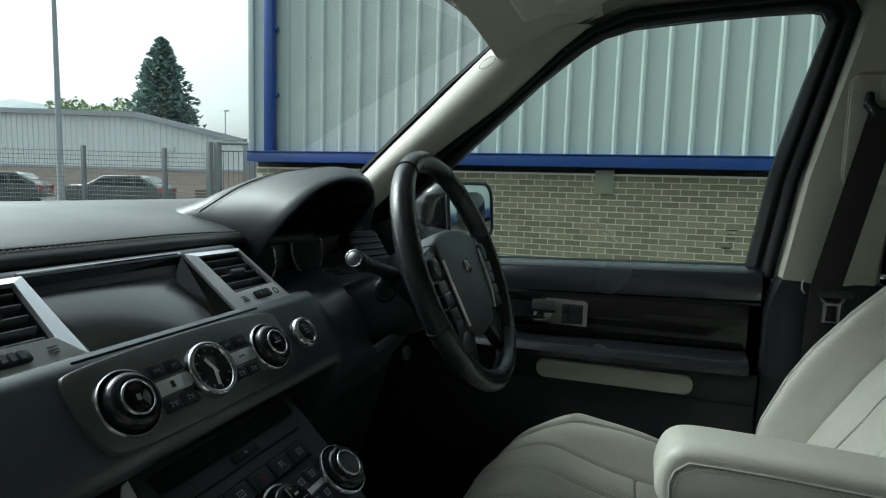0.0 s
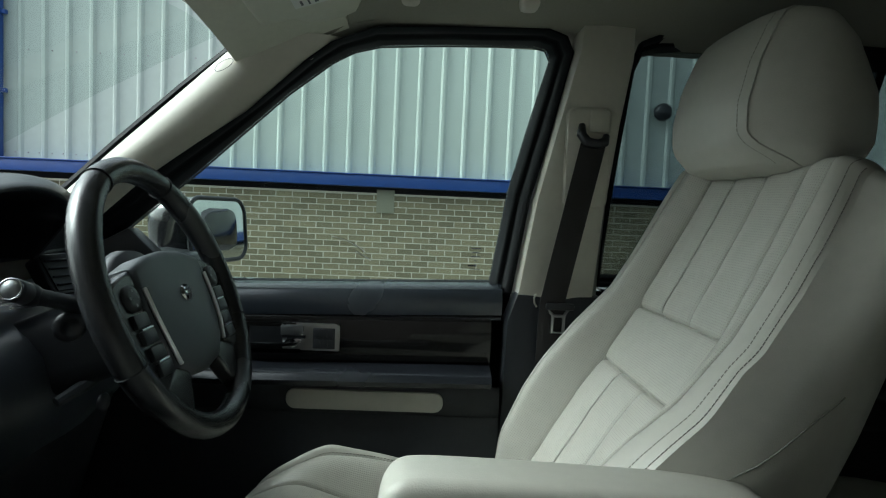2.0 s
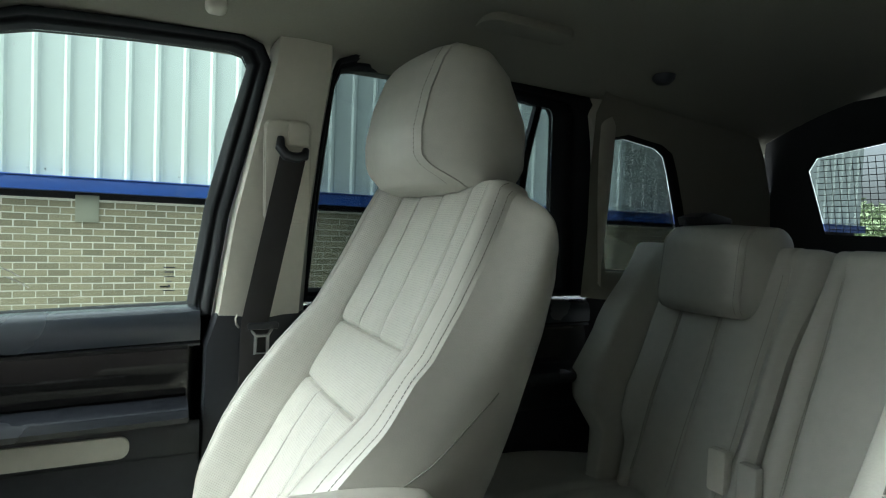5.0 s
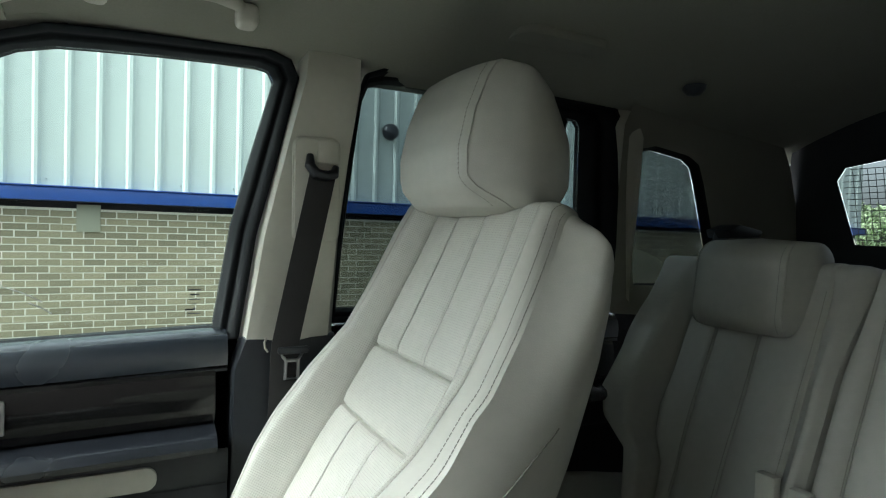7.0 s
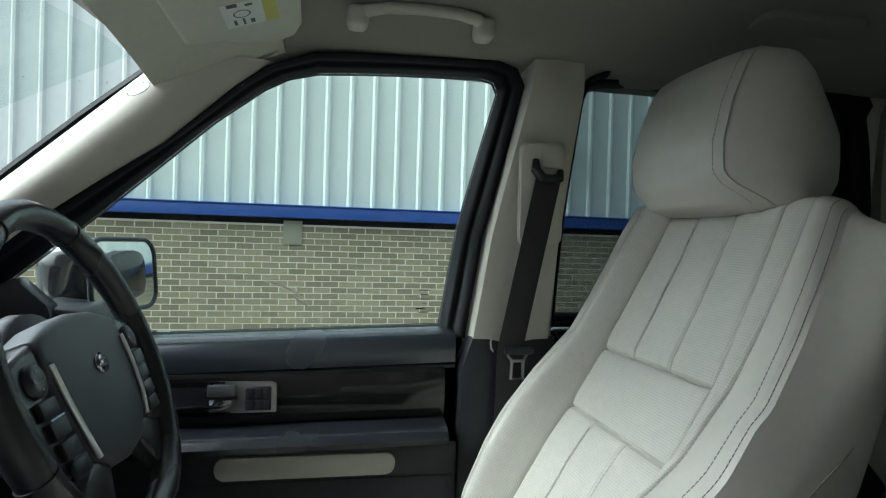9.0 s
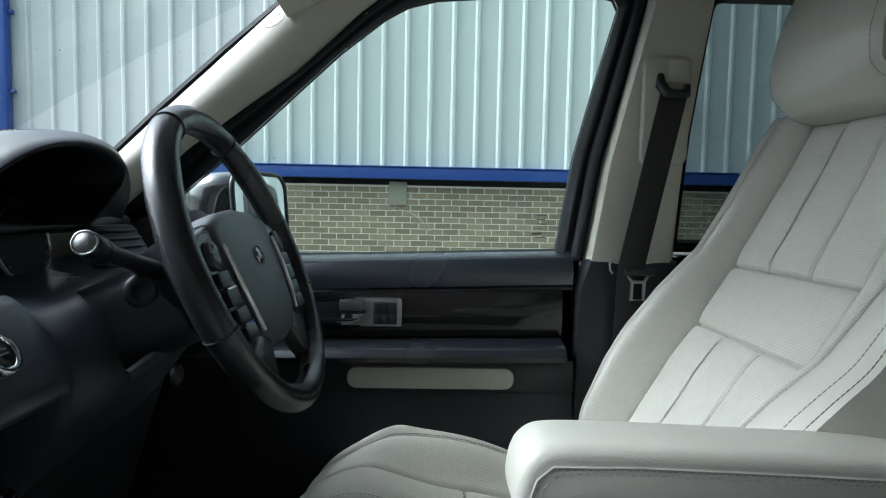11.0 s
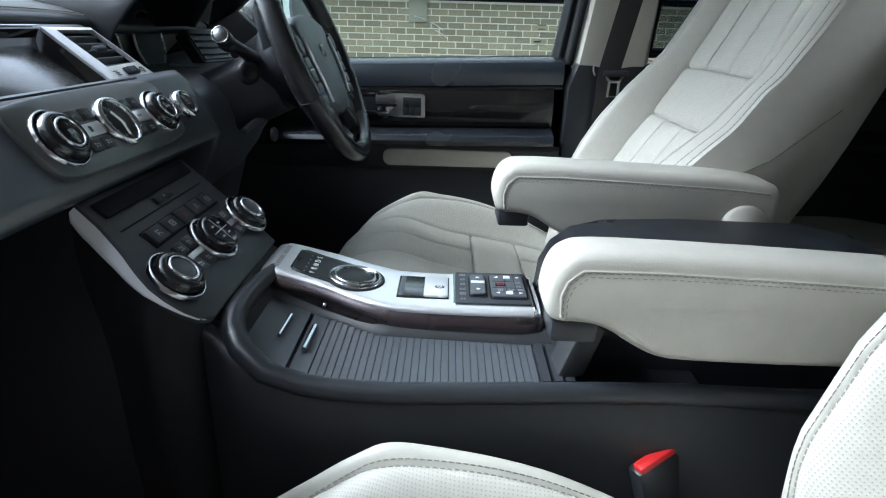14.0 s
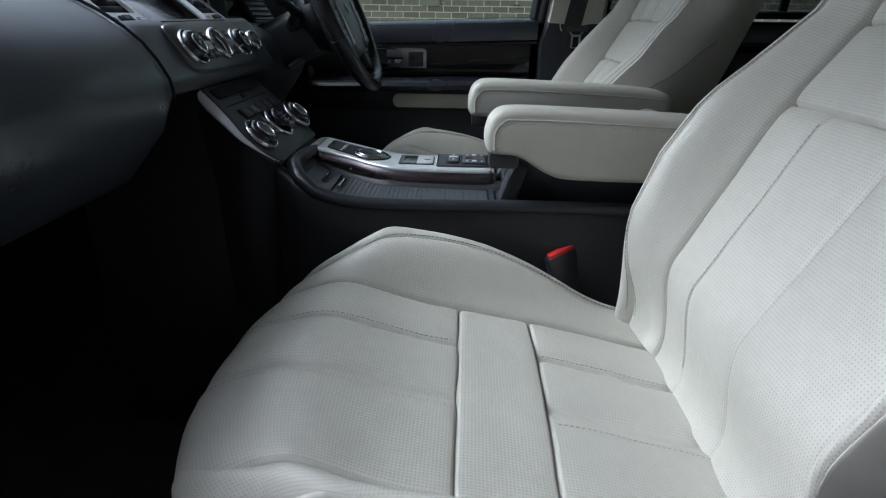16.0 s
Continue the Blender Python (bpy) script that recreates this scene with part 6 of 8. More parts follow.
CREST = [(-0.610, 0.236, 1.245), (-0.585, 0.246, 1.258), (-0.555, 0.288, 1.291), (-0.525, 0.335, 1.312), (-0.495, 0.386, 1.322), (-0.465, 0.443, 1.329), (-0.448, 0.505, 1.322), (-0.440, 0.552, 1.297), (-0.445, 0.575, 1.260), (-0.46, 0.575, 1.215)]


def spread(line, n=40):
    p = np.array(line)
    for _ in range(2):
        q = [p[0]]
        for u, v in zip(p[:-1], p[1:]):
            q += [u * 0.75 + v * 0.25, u * 0.25 + v * 0.75]
        p = np.array(q + [p[-1]])
    s = np.concatenate(([0], np.cumsum(np.linalg.norm(np.diff(p, axis=0), axis=1))))
    return np.array([[np.interp(t, s, p[:, k]) for k in range(3)] for t in np.linspace(0, s[-1], n)])


lip, crest = spread(LIP), spread(CREST)
foot = crest * np.array([1, 1, 0]) + np.array([-0.10, 0.02, 1.225])
inner = lip + (np.array([0, 0.35, 1.21]) - lip) * np.array([0, 0.05, 0.07]) + np.array([-0.012, 0, -0.002])
deep = lip + (np.array([0, 0.35, 1.20]) - lip) * np.array([0, 0.08, 0.10]) + np.array([-0.11, 0, -0.004])
hood_rows = [deep, inner, lip + np.array([0.002, 0, -0.004])]
for t in np.linspace(0, 1, 8):
    hood_rows.append(lip * (1 - t) + crest * t + np.array([0.0, 0.0, 0.006 * math.sin(math.pi * t)]))
for t in (0.15, 0.5, 1.0):
    hood_rows.append(crest * (1 - t) + foot * t + np.array([0, 0, 0.012 * math.sin(math.pi * t)]))
hood = part("binnacle_hood", sheet(np.array(hood_rows)), M_HOOD, dash, "black leather instrument hood")
for off in (0.90,):
    ln = (lip * (1 - off) + crest * off)[2:34] + np.array([0, 0, 0.006 * math.sin(math.pi * off) + 0.0008])
    part("hood_seam", tube([tuple(p) for p in ln], 0.0007, 6), M_RUBBER, hood)
for off in (0.85, 0.95):
    ln = (lip * (1 - off) + crest * off)[2:36] + np.array([0, 0, 0.006 * math.sin(math.pi * off) + 0.0004])
    tagged(part("stitching", beads(ln, [(-0.2, 0, 1)] * len(ln), 0.0050, 0.0008, 0.0060), M_THREAD, hood, "grey stitching on the hood"), kind="stuff")
cluster = part("gauge_panel", box((-0.526, 0.355, 1.180), (0.02, 0.20, 0.14), 0.01), M_BLACK, dash, "dark instrument panel with silver-ringed dials")
for yy, zz, r in ((0.288, 1.183, 0.047), (0.430, 1.187, 0.050)):
    g_ = basis((-0.510, yy, zz), (0, 1, 0), (-0.15, 0, 1))
    gd = part("gauge", lathe([(0.0005, 0.002), (r * 0.93, 0.002)], g_, 40, False), M_RUBBER, cluster, "dark round gauge")
    part("gauge_ring", lathe([(r * 0.95, 0.0), (r * 0.965, 0.004), (r * 0.995, 0.004), (r, 0.0)], g_, 48, False), M_STEEL, gd)
    for k in range(14):
        part("tick", box((0, r * 0.84, 0.0030), (0.0012, 0.005, 0.0005), m=g_ @ Matrix.Rotation(radians(-130 + k * 20), 4, "Z")), M_GREYP, gd)
# driver's end vent by the pillar
MV2 = basis((-0.470, 0.585, 1.175), (0.25, 1, 0), (-0.6, 0, 0.8))
ev = part("end_vent", prism(rounded(0.10, 0.075, 0.01), "z", -0.02, 0.004, 0.002, 1, MV2), M_BLACK, dash, "dark end vent")
part("vent_box", box((0, 0, 0.0035), (0.086, 0.062, 0.006), m=MV2), M_BLACK, ev)
for k in range(4):
    part("slat", box((0, 0.022 - k * 0.0145, 0.008), (0.082, 0.003, 0.006), 0.001, m=MV2), M_GREYP, ev)

# ---- steering wheel ----
wheel = thing("steering_wheel", (-0.23, 0.376, 1.17), "black leather steering wheel with silver spoke strips", "steering wheel")
tilt = radians(22.8)
MW = basis((-0.210, 0.376, 1.179), (0, 1, 0), (-math.sin(tilt), 0, math.cos(tilt)))
rim_pts, rim_r = [], []
for k in range(96):
    a = 2 * math.pi * k / 96
    rim_pts.append(MW @ Vector((0.171 * math.cos(a), 0.171 * math.sin(a), 0)))
    grip = math.exp(-((math.degrees(a) % 360 - 35) / 16) ** 2) + math.exp(-((math.degrees(a) % 360 - 145) / 16) ** 2)
    rim_r.append(0.0160 + 0.0012 * grip)
M_RIM = mat("black_wheel_leather", (0.020, 0.021, 0.023), 0.25, var=0.15, bump=0.15, bump_scale=800)
rim = part("rim", tube(rim_pts, rim_r, 18, True), M_RIM, wheel, "black leather rim")
for a in (62, 118, -20, 200):
    r_ = radians(a)
    c_ = Vector((0.171 * math.cos(r_), 0.171 * math.sin(r_), 0))
    ring = [MW @ (c_ + Vector((math.cos(r_) * 0.0166 * math.cos(t), math.sin(r_) * 0.0166 * math.cos(t), 0.0166 * math.sin(t)))) for t in np.linspace(0, 2 * math.pi, 24, endpoint=False)]
    part("seam", tube(ring, 0.0009, 5, True), M_RUBBER, rim)
PADW = [(-0.095, 0.046), (-0.05, 0.058), (0.0, 0.062), (0.05, 0.058), (0.095, 0.046), (0.100, 0.02), (0.092, -0.04), (0.075, -0.075), (0.045, -0.098), (0.0, -0.104), (-0.045, -0.098), (-0.075, -0.075), (-0.092, -0.04), (-0.100, 0.02)]
hub = part("airbag_cover", prism(PADW, "z", -0.035, 0.008, 0.012, 4, MW), M_GREYP, wheel, "dark grey airbag cover")
part("badge", lathe([(0.0125, 0.0), (0.0135, 0.0018), (0.0005, 0.0024)], MW @ Matrix.Translation((0.010, 0.0, 0.008)) @ Matrix.Diagonal((1.15, 0.85, 1, 1)), 32, False), M_CHROME, hub, "oval chrome badge")
for q in (-0.003, 0.004):
    part("badge_mark", box((0.010, q, 0.0107), (0.016, 0.0022, 0.0004), m=MW), M_GREYP, hub, smooth=False)
for s_ in (-1, 1):
    part("silver_strip", tube([MW @ Vector(p) for p in ((s_ * 0.089, 0.020, 0.009), (s_ * 0.088, -0.015, 0.010), (s_ * 0.082, -0.05, 0.010), (s_ * 0.072, -0.078, 0.008))], 0.0028, 8), M_ALU, hub, "satin silver strip")
    arm_ = [(s_ * 0.092, 0.045), (s_ * 0.150, 0.030), (s_ * 0.163, 0.010), (s_ * 0.163, -0.040), (s_ * 0.150, -0.080), (s_ * 0.118, -0.100), (s_ * 0.085, -0.085), (s_ * 0.096, -0.03)]
    sp = part("spoke", prism(arm_ if s_ > 0 else arm_[::-1], "z", -0.022, 0.004, 0.006, 3, MW), M_RIM, wheel, "black side spoke with buttons")
    ck = part("control_pad", lathe([(0.0155, 0.0), (0.0150, 0.004), (0.009, 0.0052), (0.0005, 0.0045)], MW @ Matrix.Translation((s_ * 0.118, 0.012, 0.004)), 28, False), M_BLACK, sp, "round control pad")
    for q in range(4):
        part("icon", box((0.0085, 0, 0.0056), (0.003, 0.003, 0.0006), m=MW @ Matrix.Translation((s_ * 0.118, 0.012, 0.004)) @ Matrix.Rotation(radians(90 * q), 4, "Z")), M_ICON, sp, smooth=False)
    for q in range(4):
        part("button", box((s_ * (0.118 - q * 0.004), -0.014 - q * 0.0195, 0.006), (0.030, 0.0165, 0.006), 0.0018, m=MW), M_BLACK, sp)
        if q in (1, 3):
            part("switch_edge", box((s_ * (0.118 - q * 0.004), -0.0043 - q * 0.0195, 0.0080), (0.026, 0.0018, 0.0022), m=MW), M_CHROME, sp)
    low = [(s_ * 0.040, -0.090), (s_ * 0.075, -0.078), (s_ * 0.118, -0.095), (s_ * 0.105, -0.140), (s_ * 0.080, -0.152), (s_ * 0.060, -0.125)]
    part("lower_spoke", prism(low if s_ > 0 else low[::-1], "z", -0.020, 0.002, 0.006, 3, MW), M_RIM, wheel, "black lower spoke")
boss = part("column_boss", lathe([(0.075, -0.035), (0.080, -0.05), (0.060, -0.075), (0.055, -0.10)], MW, 32), M_BLACK, wheel)
column = thing("steering_column", (-0.38, 0.376, 1.10), "black plastic steering column shroud with stalk switches", "steering column")
shroud = part("shroud", prism(rounded(0.115, 0.105, 0.03), "z", -0.26, -0.07, 0.012, 2, MW @ Matrix.Translation((0, -0.015, 0))), M_BLACK, column)
stalk = part("stalk", tube([(-0.295, 0.330, 1.166), (-0.300, 0.27, 1.186), (-0.304, 0.222, 1.200)], [0.012, 0.009, 0.009], 12), M_BLACK, column, "black indicator stalk with silver end cap")
axis_ = Vector((0.12, -0.95, 0.30)).normalized()
MK = basis((-0.304, 0.222, 1.201), axis_.orthogonal(), axis_.cross(axis_.orthogonal())) @ Matrix.Diagonal((0.82, 0.82, 1.0, 1.0))
part("stalk_knob", lathe([(0.009, -0.034), (0.0120, -0.030), (0.0150, -0.024), (0.0155, -0.012), (0.0142, -0.010), (0.0142, -0.008), (0.0150, -0.006), (0.0150, 0.010), (0.0144, 0.0150), (0.0005, 0.0165)], MK, 32), M_BLACK, stalk)
part("knob_ring", lathe([(0.0138, 0.0150), (0.0140, 0.0178), (0.0128, 0.0184), (0.0116, 0.0172)], MK, 32, False), M_CHROME, stalk)
part("knob_cap", lathe([(0.0118, 0.0170), (0.0110, 0.0180), (0.0005, 0.0184)], MK, 28, False), M_PANEL, stalk, "silver end cap")
part("wiper_stalk", tube([(-0.300, 0.42, 1.170), (-0.305, 0.50, 1.185), (-0.31, 0.545, 1.195)], [0.010, 0.009, 0.011], 12), M_BLACK, column)
part("paddle", prism([(0.0, 0.0), (0.012, 0.004), (0.010, 0.055), (0.004, 0.062), (-0.002, 0.05)], "y", -0.004, 0.004, 0.002, 2, pose(-0.262, 0.262, 1.185, 0, -10, 0)), M_GREYP, column)
part("ignition_cover", lathe([(0.018, 0.0), (0.016, 0.006), (0.010, 0.007), (0.009, 0.004), (0.0005, 0.004)], basis((-0.300, 0.300, 1.150), (0, 0, 1), (-0.7, -0.7, 0)), 24, False), M_BLACK, column)
part("lever", tube([(-0.315, 0.30, 1.06), (-0.30, 0.33, 1.072), (-0.29, 0.37, 1.085)], [0.006, 0.008, 0.006], 8), M_GREYP, column)
part("lever_knob", lathe([(0.010, 0.0), (0.012, 0.004), (0.008, 0.008), (0.0005, 0.009)], basis((-0.280, 0.330, 1.052), (0, 0, 1), (0, -1, 0)), 20, False), M_BLACK, column)
knee = thing("knee_panel", (-0.42, 0.42, 0.9), "black plastic knee panel below the column", "trim panel")
part("panel", sheet([[(-0.36 - 0.06 * ((y - 0.40) / 0.3) ** 2 - 0.10 * t, y, 1.06 - 0.32 * t) for t in np.linspace(0, 1, 8)] for y in np.linspace(0.12, 0.70, 14)], 0.01), M_BLACK, knee)
part("edge_strip", tube([(-0.352, 0.14, 0.955), (-0.372, 0.18, 0.905), (-0.385, 0.20, 0.87)], 0.0035, 6), M_GREYP, knee)

# ---- centre console ----
console = thing("centre_console", (0.0, -0.02, 0.45), "black centre console with silver gear selector and shutter tray", "console")
BUTTON_SIGNS = []
MC = basis((-0.248, -0.025, 0.998), (0, 1, 0), (-0.757, 0, 0.654))
stack = part("switch_panel", prism([(-0.097, 0.105), (0.116, 0.100), (0.112, 0.030), (0.100, -0.053), (-0.108, -0.055), (-0.121, -0.046), (-0.129, -0.030), (-0.132, -0.012), (-0.131, 0.005), (-0.125, 0.022), (-0.113, 0.045), (-0.102, 0.075)], "z", -0.012, 0.0, 0.004, 2, MC), M_GREYP, console, "dark grey sloping switch panel")
part("disc_slot", box((0.005, 0.0865, 0.001), (0.186, 0.0185, 0.006), 0.002, m=MC), M_RUBBER, stack, "black disc slot")
ej = part("eject_button", box((0.008, 0.0690, 0.0012), (0.034, 0.0085, 0.004), 0.0012, m=MC), M_BLACK, stack)
icon(MC, 0.008, 0.069, 0.0036, 0.004, 0.003, ej)
part("joint_line", box((0.0, 0.0605, 0.0003), (0.180, 0.0012, 0.001), m=MC), M_RUBBER, stack)
part("button_well", box((0.001, 0.0390, 0.0006), (0.156, 0.0215, 0.002), 0.002, m=MC), M_RUBBER, stack)
for k in range(5):
    u_ = -0.060 + k * 0.0305
    b_ = part("button", box((u_, 0.0390, 0.0025), (0.0292, 0.0175, 0.005), 0.0015, m=MC), M_BLACK, stack)
    BUTTON_SIGNS.append((MC, u_, 0.0390, 0.0053, 0.0085, 0.0070, b_, M_DIMRED if k == 2 else M_ICON, k % 3))
for u_, lab in ((-0.1025, "black temperature knob with chrome rings"), (0.0925, "black temperature knob with chrome rings")):
    kn = dial(MC, u_, -0.004, 0.0290, stack, lab, face=M_GREYP)
kn = part("fan_knob", lathe([(0.0240, 0.001), (0.0236, 0.010), (0.0225, 0.0150), (0.0195, 0.0175), (0.0180, 0.0172), (0.0175, 0.0160), (0.0005, 0.0166)], MC @ Matrix.Translation((0.0, 0.0, 0.001)), 44, False), M_KNOB, stack, "black button dial with chrome ring")
part("bezel_ring", lathe([(0.0245, 0.001), (0.0252, 0.005), (0.0268, 0.0062), (0.0288, 0.0048), (0.0295, 0.0)], MC @ Matrix.Translation((0.0, 0.0, 0.001)), 44, False), M_CHROME, kn)
part("cross_line", box((0, 0, 0.0176), (0.034, 0.0008, 0.0006), m=MC), M_ICON, kn)
part("cross_line", box((0, 0, 0.0176), (0.0008, 0.034, 0.0006), m=MC), M_ICON, kn)
for su, sv in ((-1, 1), (1, 1), (-1, -1), (1, -1)):
    icon(MC, su * 0.0075, sv * 0.0075, 0.0178, 0.005, 0.0022, kn, M_ICON)
for c_ in (-0.046, 0.047):
    part("silver_strip", box((c_, 0.0008, 0.0015), (0.038, 0.0068, 0.004), 0.0012, m=MC), M_ALU, stack, "satin silver strip")
    for v_ in (0.0125, -0.0115):
        for q in (-1, 1):
            b_ = part("button", box((c_ + q * 0.0092, v_ + 0.001, 0.0015), (0.0176, 0.0145, 0.004), 0.001, m=MC), M_BLACK, stack)
            BUTTON_SIGNS.append((MC, c_ + q * 0.0092, v_ + 0.001, 0.0038, 0.0075, 0.0070, b_, M_ICON, 2 if c_ < 0 else 1))
strip, flank_rows = [], []
for v_ in np.linspace(0.103, -0.050, 26):
    u_ = float(np.interp(v_, [-0.055, -0.046, -0.030, -0.012, 0.005, 0.022, 0.045, 0.075, 0.105], [-0.108, -0.121, -0.129, -0.132, -0.131, -0.125, -0.113, -0.102, -0.097]))
    w_ = float(np.interp(v_, [-0.050, -0.03, -0.01, 0.02, 0.05, 0.08, 0.097, 0.103], [0.002, 0.0025, 0.005, 0.010, 0.013, 0.015, 0.013, 0.006]))
    d_ = float(np.interp(v_, [-0.05, -0.01, 0.02, 0.05, 0.08, 0.103], [0.0, 0.001, 0.003, 0.006, 0.006, 0.003]))
    top_p = MC @ Vector((u_ - 0.0008, v_, -0.003))
    strip.append([top_p + Vector((-0.6 * w_ * f, -d_ * f, -0.70 * w_ * f)) for f in (0, 0.35, 0.7, 1.0)] + [top_p + Vector((-0.65 * w_, -d_ + 0.004, -0.75 * w_ - 0.002))])
    low_p = strip[-1][4] + Vector((0, 0.001, 0))
    flank_rows.append([low_p, low_p + Vector((-0.01, 0.004, -0.03)), low_p + Vector((-0.015, 0.012, -0.12)), (low_p.x - 0.015, -0.118, 0.45)])
part("lower_flank", sheet(flank_rows), M_FLANK, console, "black console flank")
# silver strip; its bright sheen is in the base colour
part("edge_trim", sheet(strip), M_BRIGHT, console, "bright silver edge strip tapering downwards")
part("console_flank", prism([(-0.345, 1.068), (-0.214, 0.954), (-0.190, 0.938), (-0.170, 0.90), (-0.18, 0.45), (-0.55, 0.45), (-0.55, 0.98)], "y", -0.121, 0.088, 0.008), M_FLANK, console, "black console flank")

# gear pod with a satin top
POD = [(-0.203, -0.004), (-0.209, 0.006), (-0.208, 0.078), (-0.203, 0.088), (-0.17, 0.090), (-0.12, 0.086), (-0.075, 0.070), (-0.045, 0.061), (0.02, 0.058), (0.114, 0.055), (0.118, 0.048), (0.118, -0.040), (0.113, -0.046), (0.02, -0.045), (-0.055, -0.041), (-0.09, -0.030), (-0.125, -0.014), (-0.165, -0.005)]


def pod_z(x):
    return float(np.interp(x, [-0.22, -0.205, -0.19, -0.15, -0.10, -0.05, 0.0, 0.12], [0.948, 0.955, 0.956, 0.947, 0.938, 0.933, 0.932, 0.932]))


def outward(p, off):
    """A closed outline moved along its normals."""
    t = np.roll(p, -1, axis=0) - np.roll(p, 1, axis=0)
    n = np.stack((t[:, 1], -t[:, 0]), 1) / (np.linalg.norm(t, axis=1, keepdims=True) + 1e-9)
    if np.sum(p[:, 0] * np.roll(p[:, 1], -1) - np.roll(p[:, 0], -1) * p[:, 1]) < 0:
        n = -n
    return p + n * off


def loft(rings):
    n = len(rings[0])
    return mesh(sum(rings, []), [(k * n + i, k * n + (i + 1) % n, (k + 1) * n + (i + 1) % n, (k + 1) * n + i) for k in range(len(rings) - 1) for i in range(n)])


def capped(poly, steps, mid=(0.75, 0.5, 0.25, 0.0)):
    """Rings of an outline over the pod: steps of (offset, height), then drawn together to its middle line."""
    rings = [[(x, y, pod_z(x) + h) for x, y in outward(poly, o)] for o, h in steps]
    last = np.array(rings[-1])
    xs_ = last[:, 0]
    half_ = np.linspace(xs_.min(), xs_.max(), 40)
    cen = []
    for v in half_:
        near_ = last[np.abs(xs_ - v) < 0.02][:, 1]
        cen.append((near_.min() + near_.max()) / 2)
    for f in mid:
        rings.append([(x, float(np.interp(x, half_, cen)) * (1 - f) + y * f, pod_z(x) + steps[-1][1]) for x, y, z in last])
    return loft(rings)


POD_LINE = smooth_loop(POD, 2)
pod = part("gear_pod", loft([[(x, y, pod_z(x) + h) for x, y in outward(POD_LINE, o)] for o, h in ((0.0005, -0.0065), (0.0040, -0.0110), (0.0068, -0.0180), (0.0075, -0.0250), (0.0060, -0.0310), (0.0030, -0.0345))]), M_DKCHROME, console, "smoked chrome side of the selector pod")
part("pod_foot", loft([[(x, y, pod_z(x) + h) for x, y in outward(POD_LINE, o)] for o, h in ((0.0030, -0.0345), (0.0055, -0.0370), (0.0060, -0.0700))]), M_BLACK, pod, "black foot of the pod")
top = part("selector_plate", capped(POD_LINE, ((0.0005, -0.0065), (0.0008, -0.0045), (-0.0004, -0.0022), (-0.0028, -0.0006), (-0.0060, 0.0))), M_ALU, console, "satin silver selector plate")


def on_pod(x, y, h=0.0):
    s = (pod_z(x + 0.004) - pod_z(x - 0.004)) / 0.008
    return basis((x, y, pod_z(x) + h), (0, 1, 0), (-1, 0, -s))


DIAL = (-0.099, 0.019)
PANE = [(-0.1735, 0.074), (-0.1735, 0.0095)] + [(DIAL[0] + 0.0345 * math.cos(radians(q)), DIAL[1] + 0.0345 * math.sin(radians(q))) for q in range(222, 436, 12)]
PANE = [p for u, v in zip(PANE, PANE[1:] + PANE[:1]) for p in (u, (u[0] * 0.67 + v[0] * 0.33, u[1] * 0.67 + v[1] * 0.33), (u[0] * 0.33 + v[0] * 0.67, u[1] * 0.33 + v[1] * 0.67))]
PANE = smooth_loop(PANE, 1)
part("pane_rim", capped(PANE, ((0.0016, -0.0006), (0.0014, 0.0008), (0.0006, 0.0010))), M_RUBBER, top, "dark recess round the gear display")
part("gear_display", capped(PANE, ((0.0, 0.0010), (-0.0004, 0.0014))), M_PANE, top, "black gear display")
for k, ch in enumerate("PRNDS"):
    writing("gear_letter", ch, on_pod(-0.148, 0.010 + k * 0.0115, 0.0019), 0.0098, M_WHITE, top)
    part("letter_mark", box((0, 0, 0.0017), (0.0022, 0.0016, 0.0004), m=on_pod(-0.158, 0.010 + k * 0.0115)), M_ICON, top, smooth=False)
at_dial = on_pod(*DIAL, 0.001)
sel = part("gear_dial", lathe([(0.0215, 0.0), (0.0212, 0.0030), (0.0195, 0.0038), (0.0005, 0.0034)], at_dial, 48, False), M_PANE, top, "round dark gear dial with chrome rings")
part("chrome_ring", lathe([(0.0214, 0.002), (0.0220, 0.0048), (0.0240, 0.0056), (0.0256, 0.0046), (0.0262, 0.0016)], at_dial, 52, False), M_CHROME, sel)
part("ring_groove", lathe([(0.0260, 0.0012), (0.0285, 0.0012)], at_dial, 52, False), M_RUBBER, sel)
part("outer_ring", lathe([(0.0276, 0.0008), (0.0282, 0.0034), (0.0300, 0.0040), (0.0316, 0.0028), (0.0322, 0.0)], at_dial, 52, False), M_CHROME, sel)
for k in range(10):
    part("raised_mark", box((-0.032 + k * 0.0068, 0, 0.0004), (0.0044 if k != 5 else 0.001, 0.0056, 0.0008), 0.0003, m=on_pod(-0.190, 0.043)), M_STEEL, top)
part("brake_outline", box((0, 0, 0.0002), (0.060, 0.0605, 0.0016), 0.0006, m=on_pod(-0.016, 0.011)), M_RUBBER, top)
part("brake_window", box((0, 0, 0.0008), (0.057, 0.030, 0.002), 0.0006, m=on_pod(-0.0305, 0.011)), M_SCREEN, top, "black window strip")
part("window_edge", box((0, 0, 0.0012), (0.055, 0.006, 0.0016), 0.0004, m=on_pod(-0.041, 0.011)), M_GREYP, top)
bk = part("brake_switch", prism(rounded(0.056, 0.028, 0.004), "z", 0.0, 0.0032, 0.0008, 2, on_pod(-0.001, 0.011)), M_ALU, top, "satin brake switch")
mark = part("brake_mark", lathe([(0.0002, 0.0036), (0.0050, 0.0036), (0.0058, 0.0030)], on_pod(0.003, 0.008) @ Matrix.Diagonal((0.85, 1.1, 1, 1)), 24, False), M_GREYP, bk)
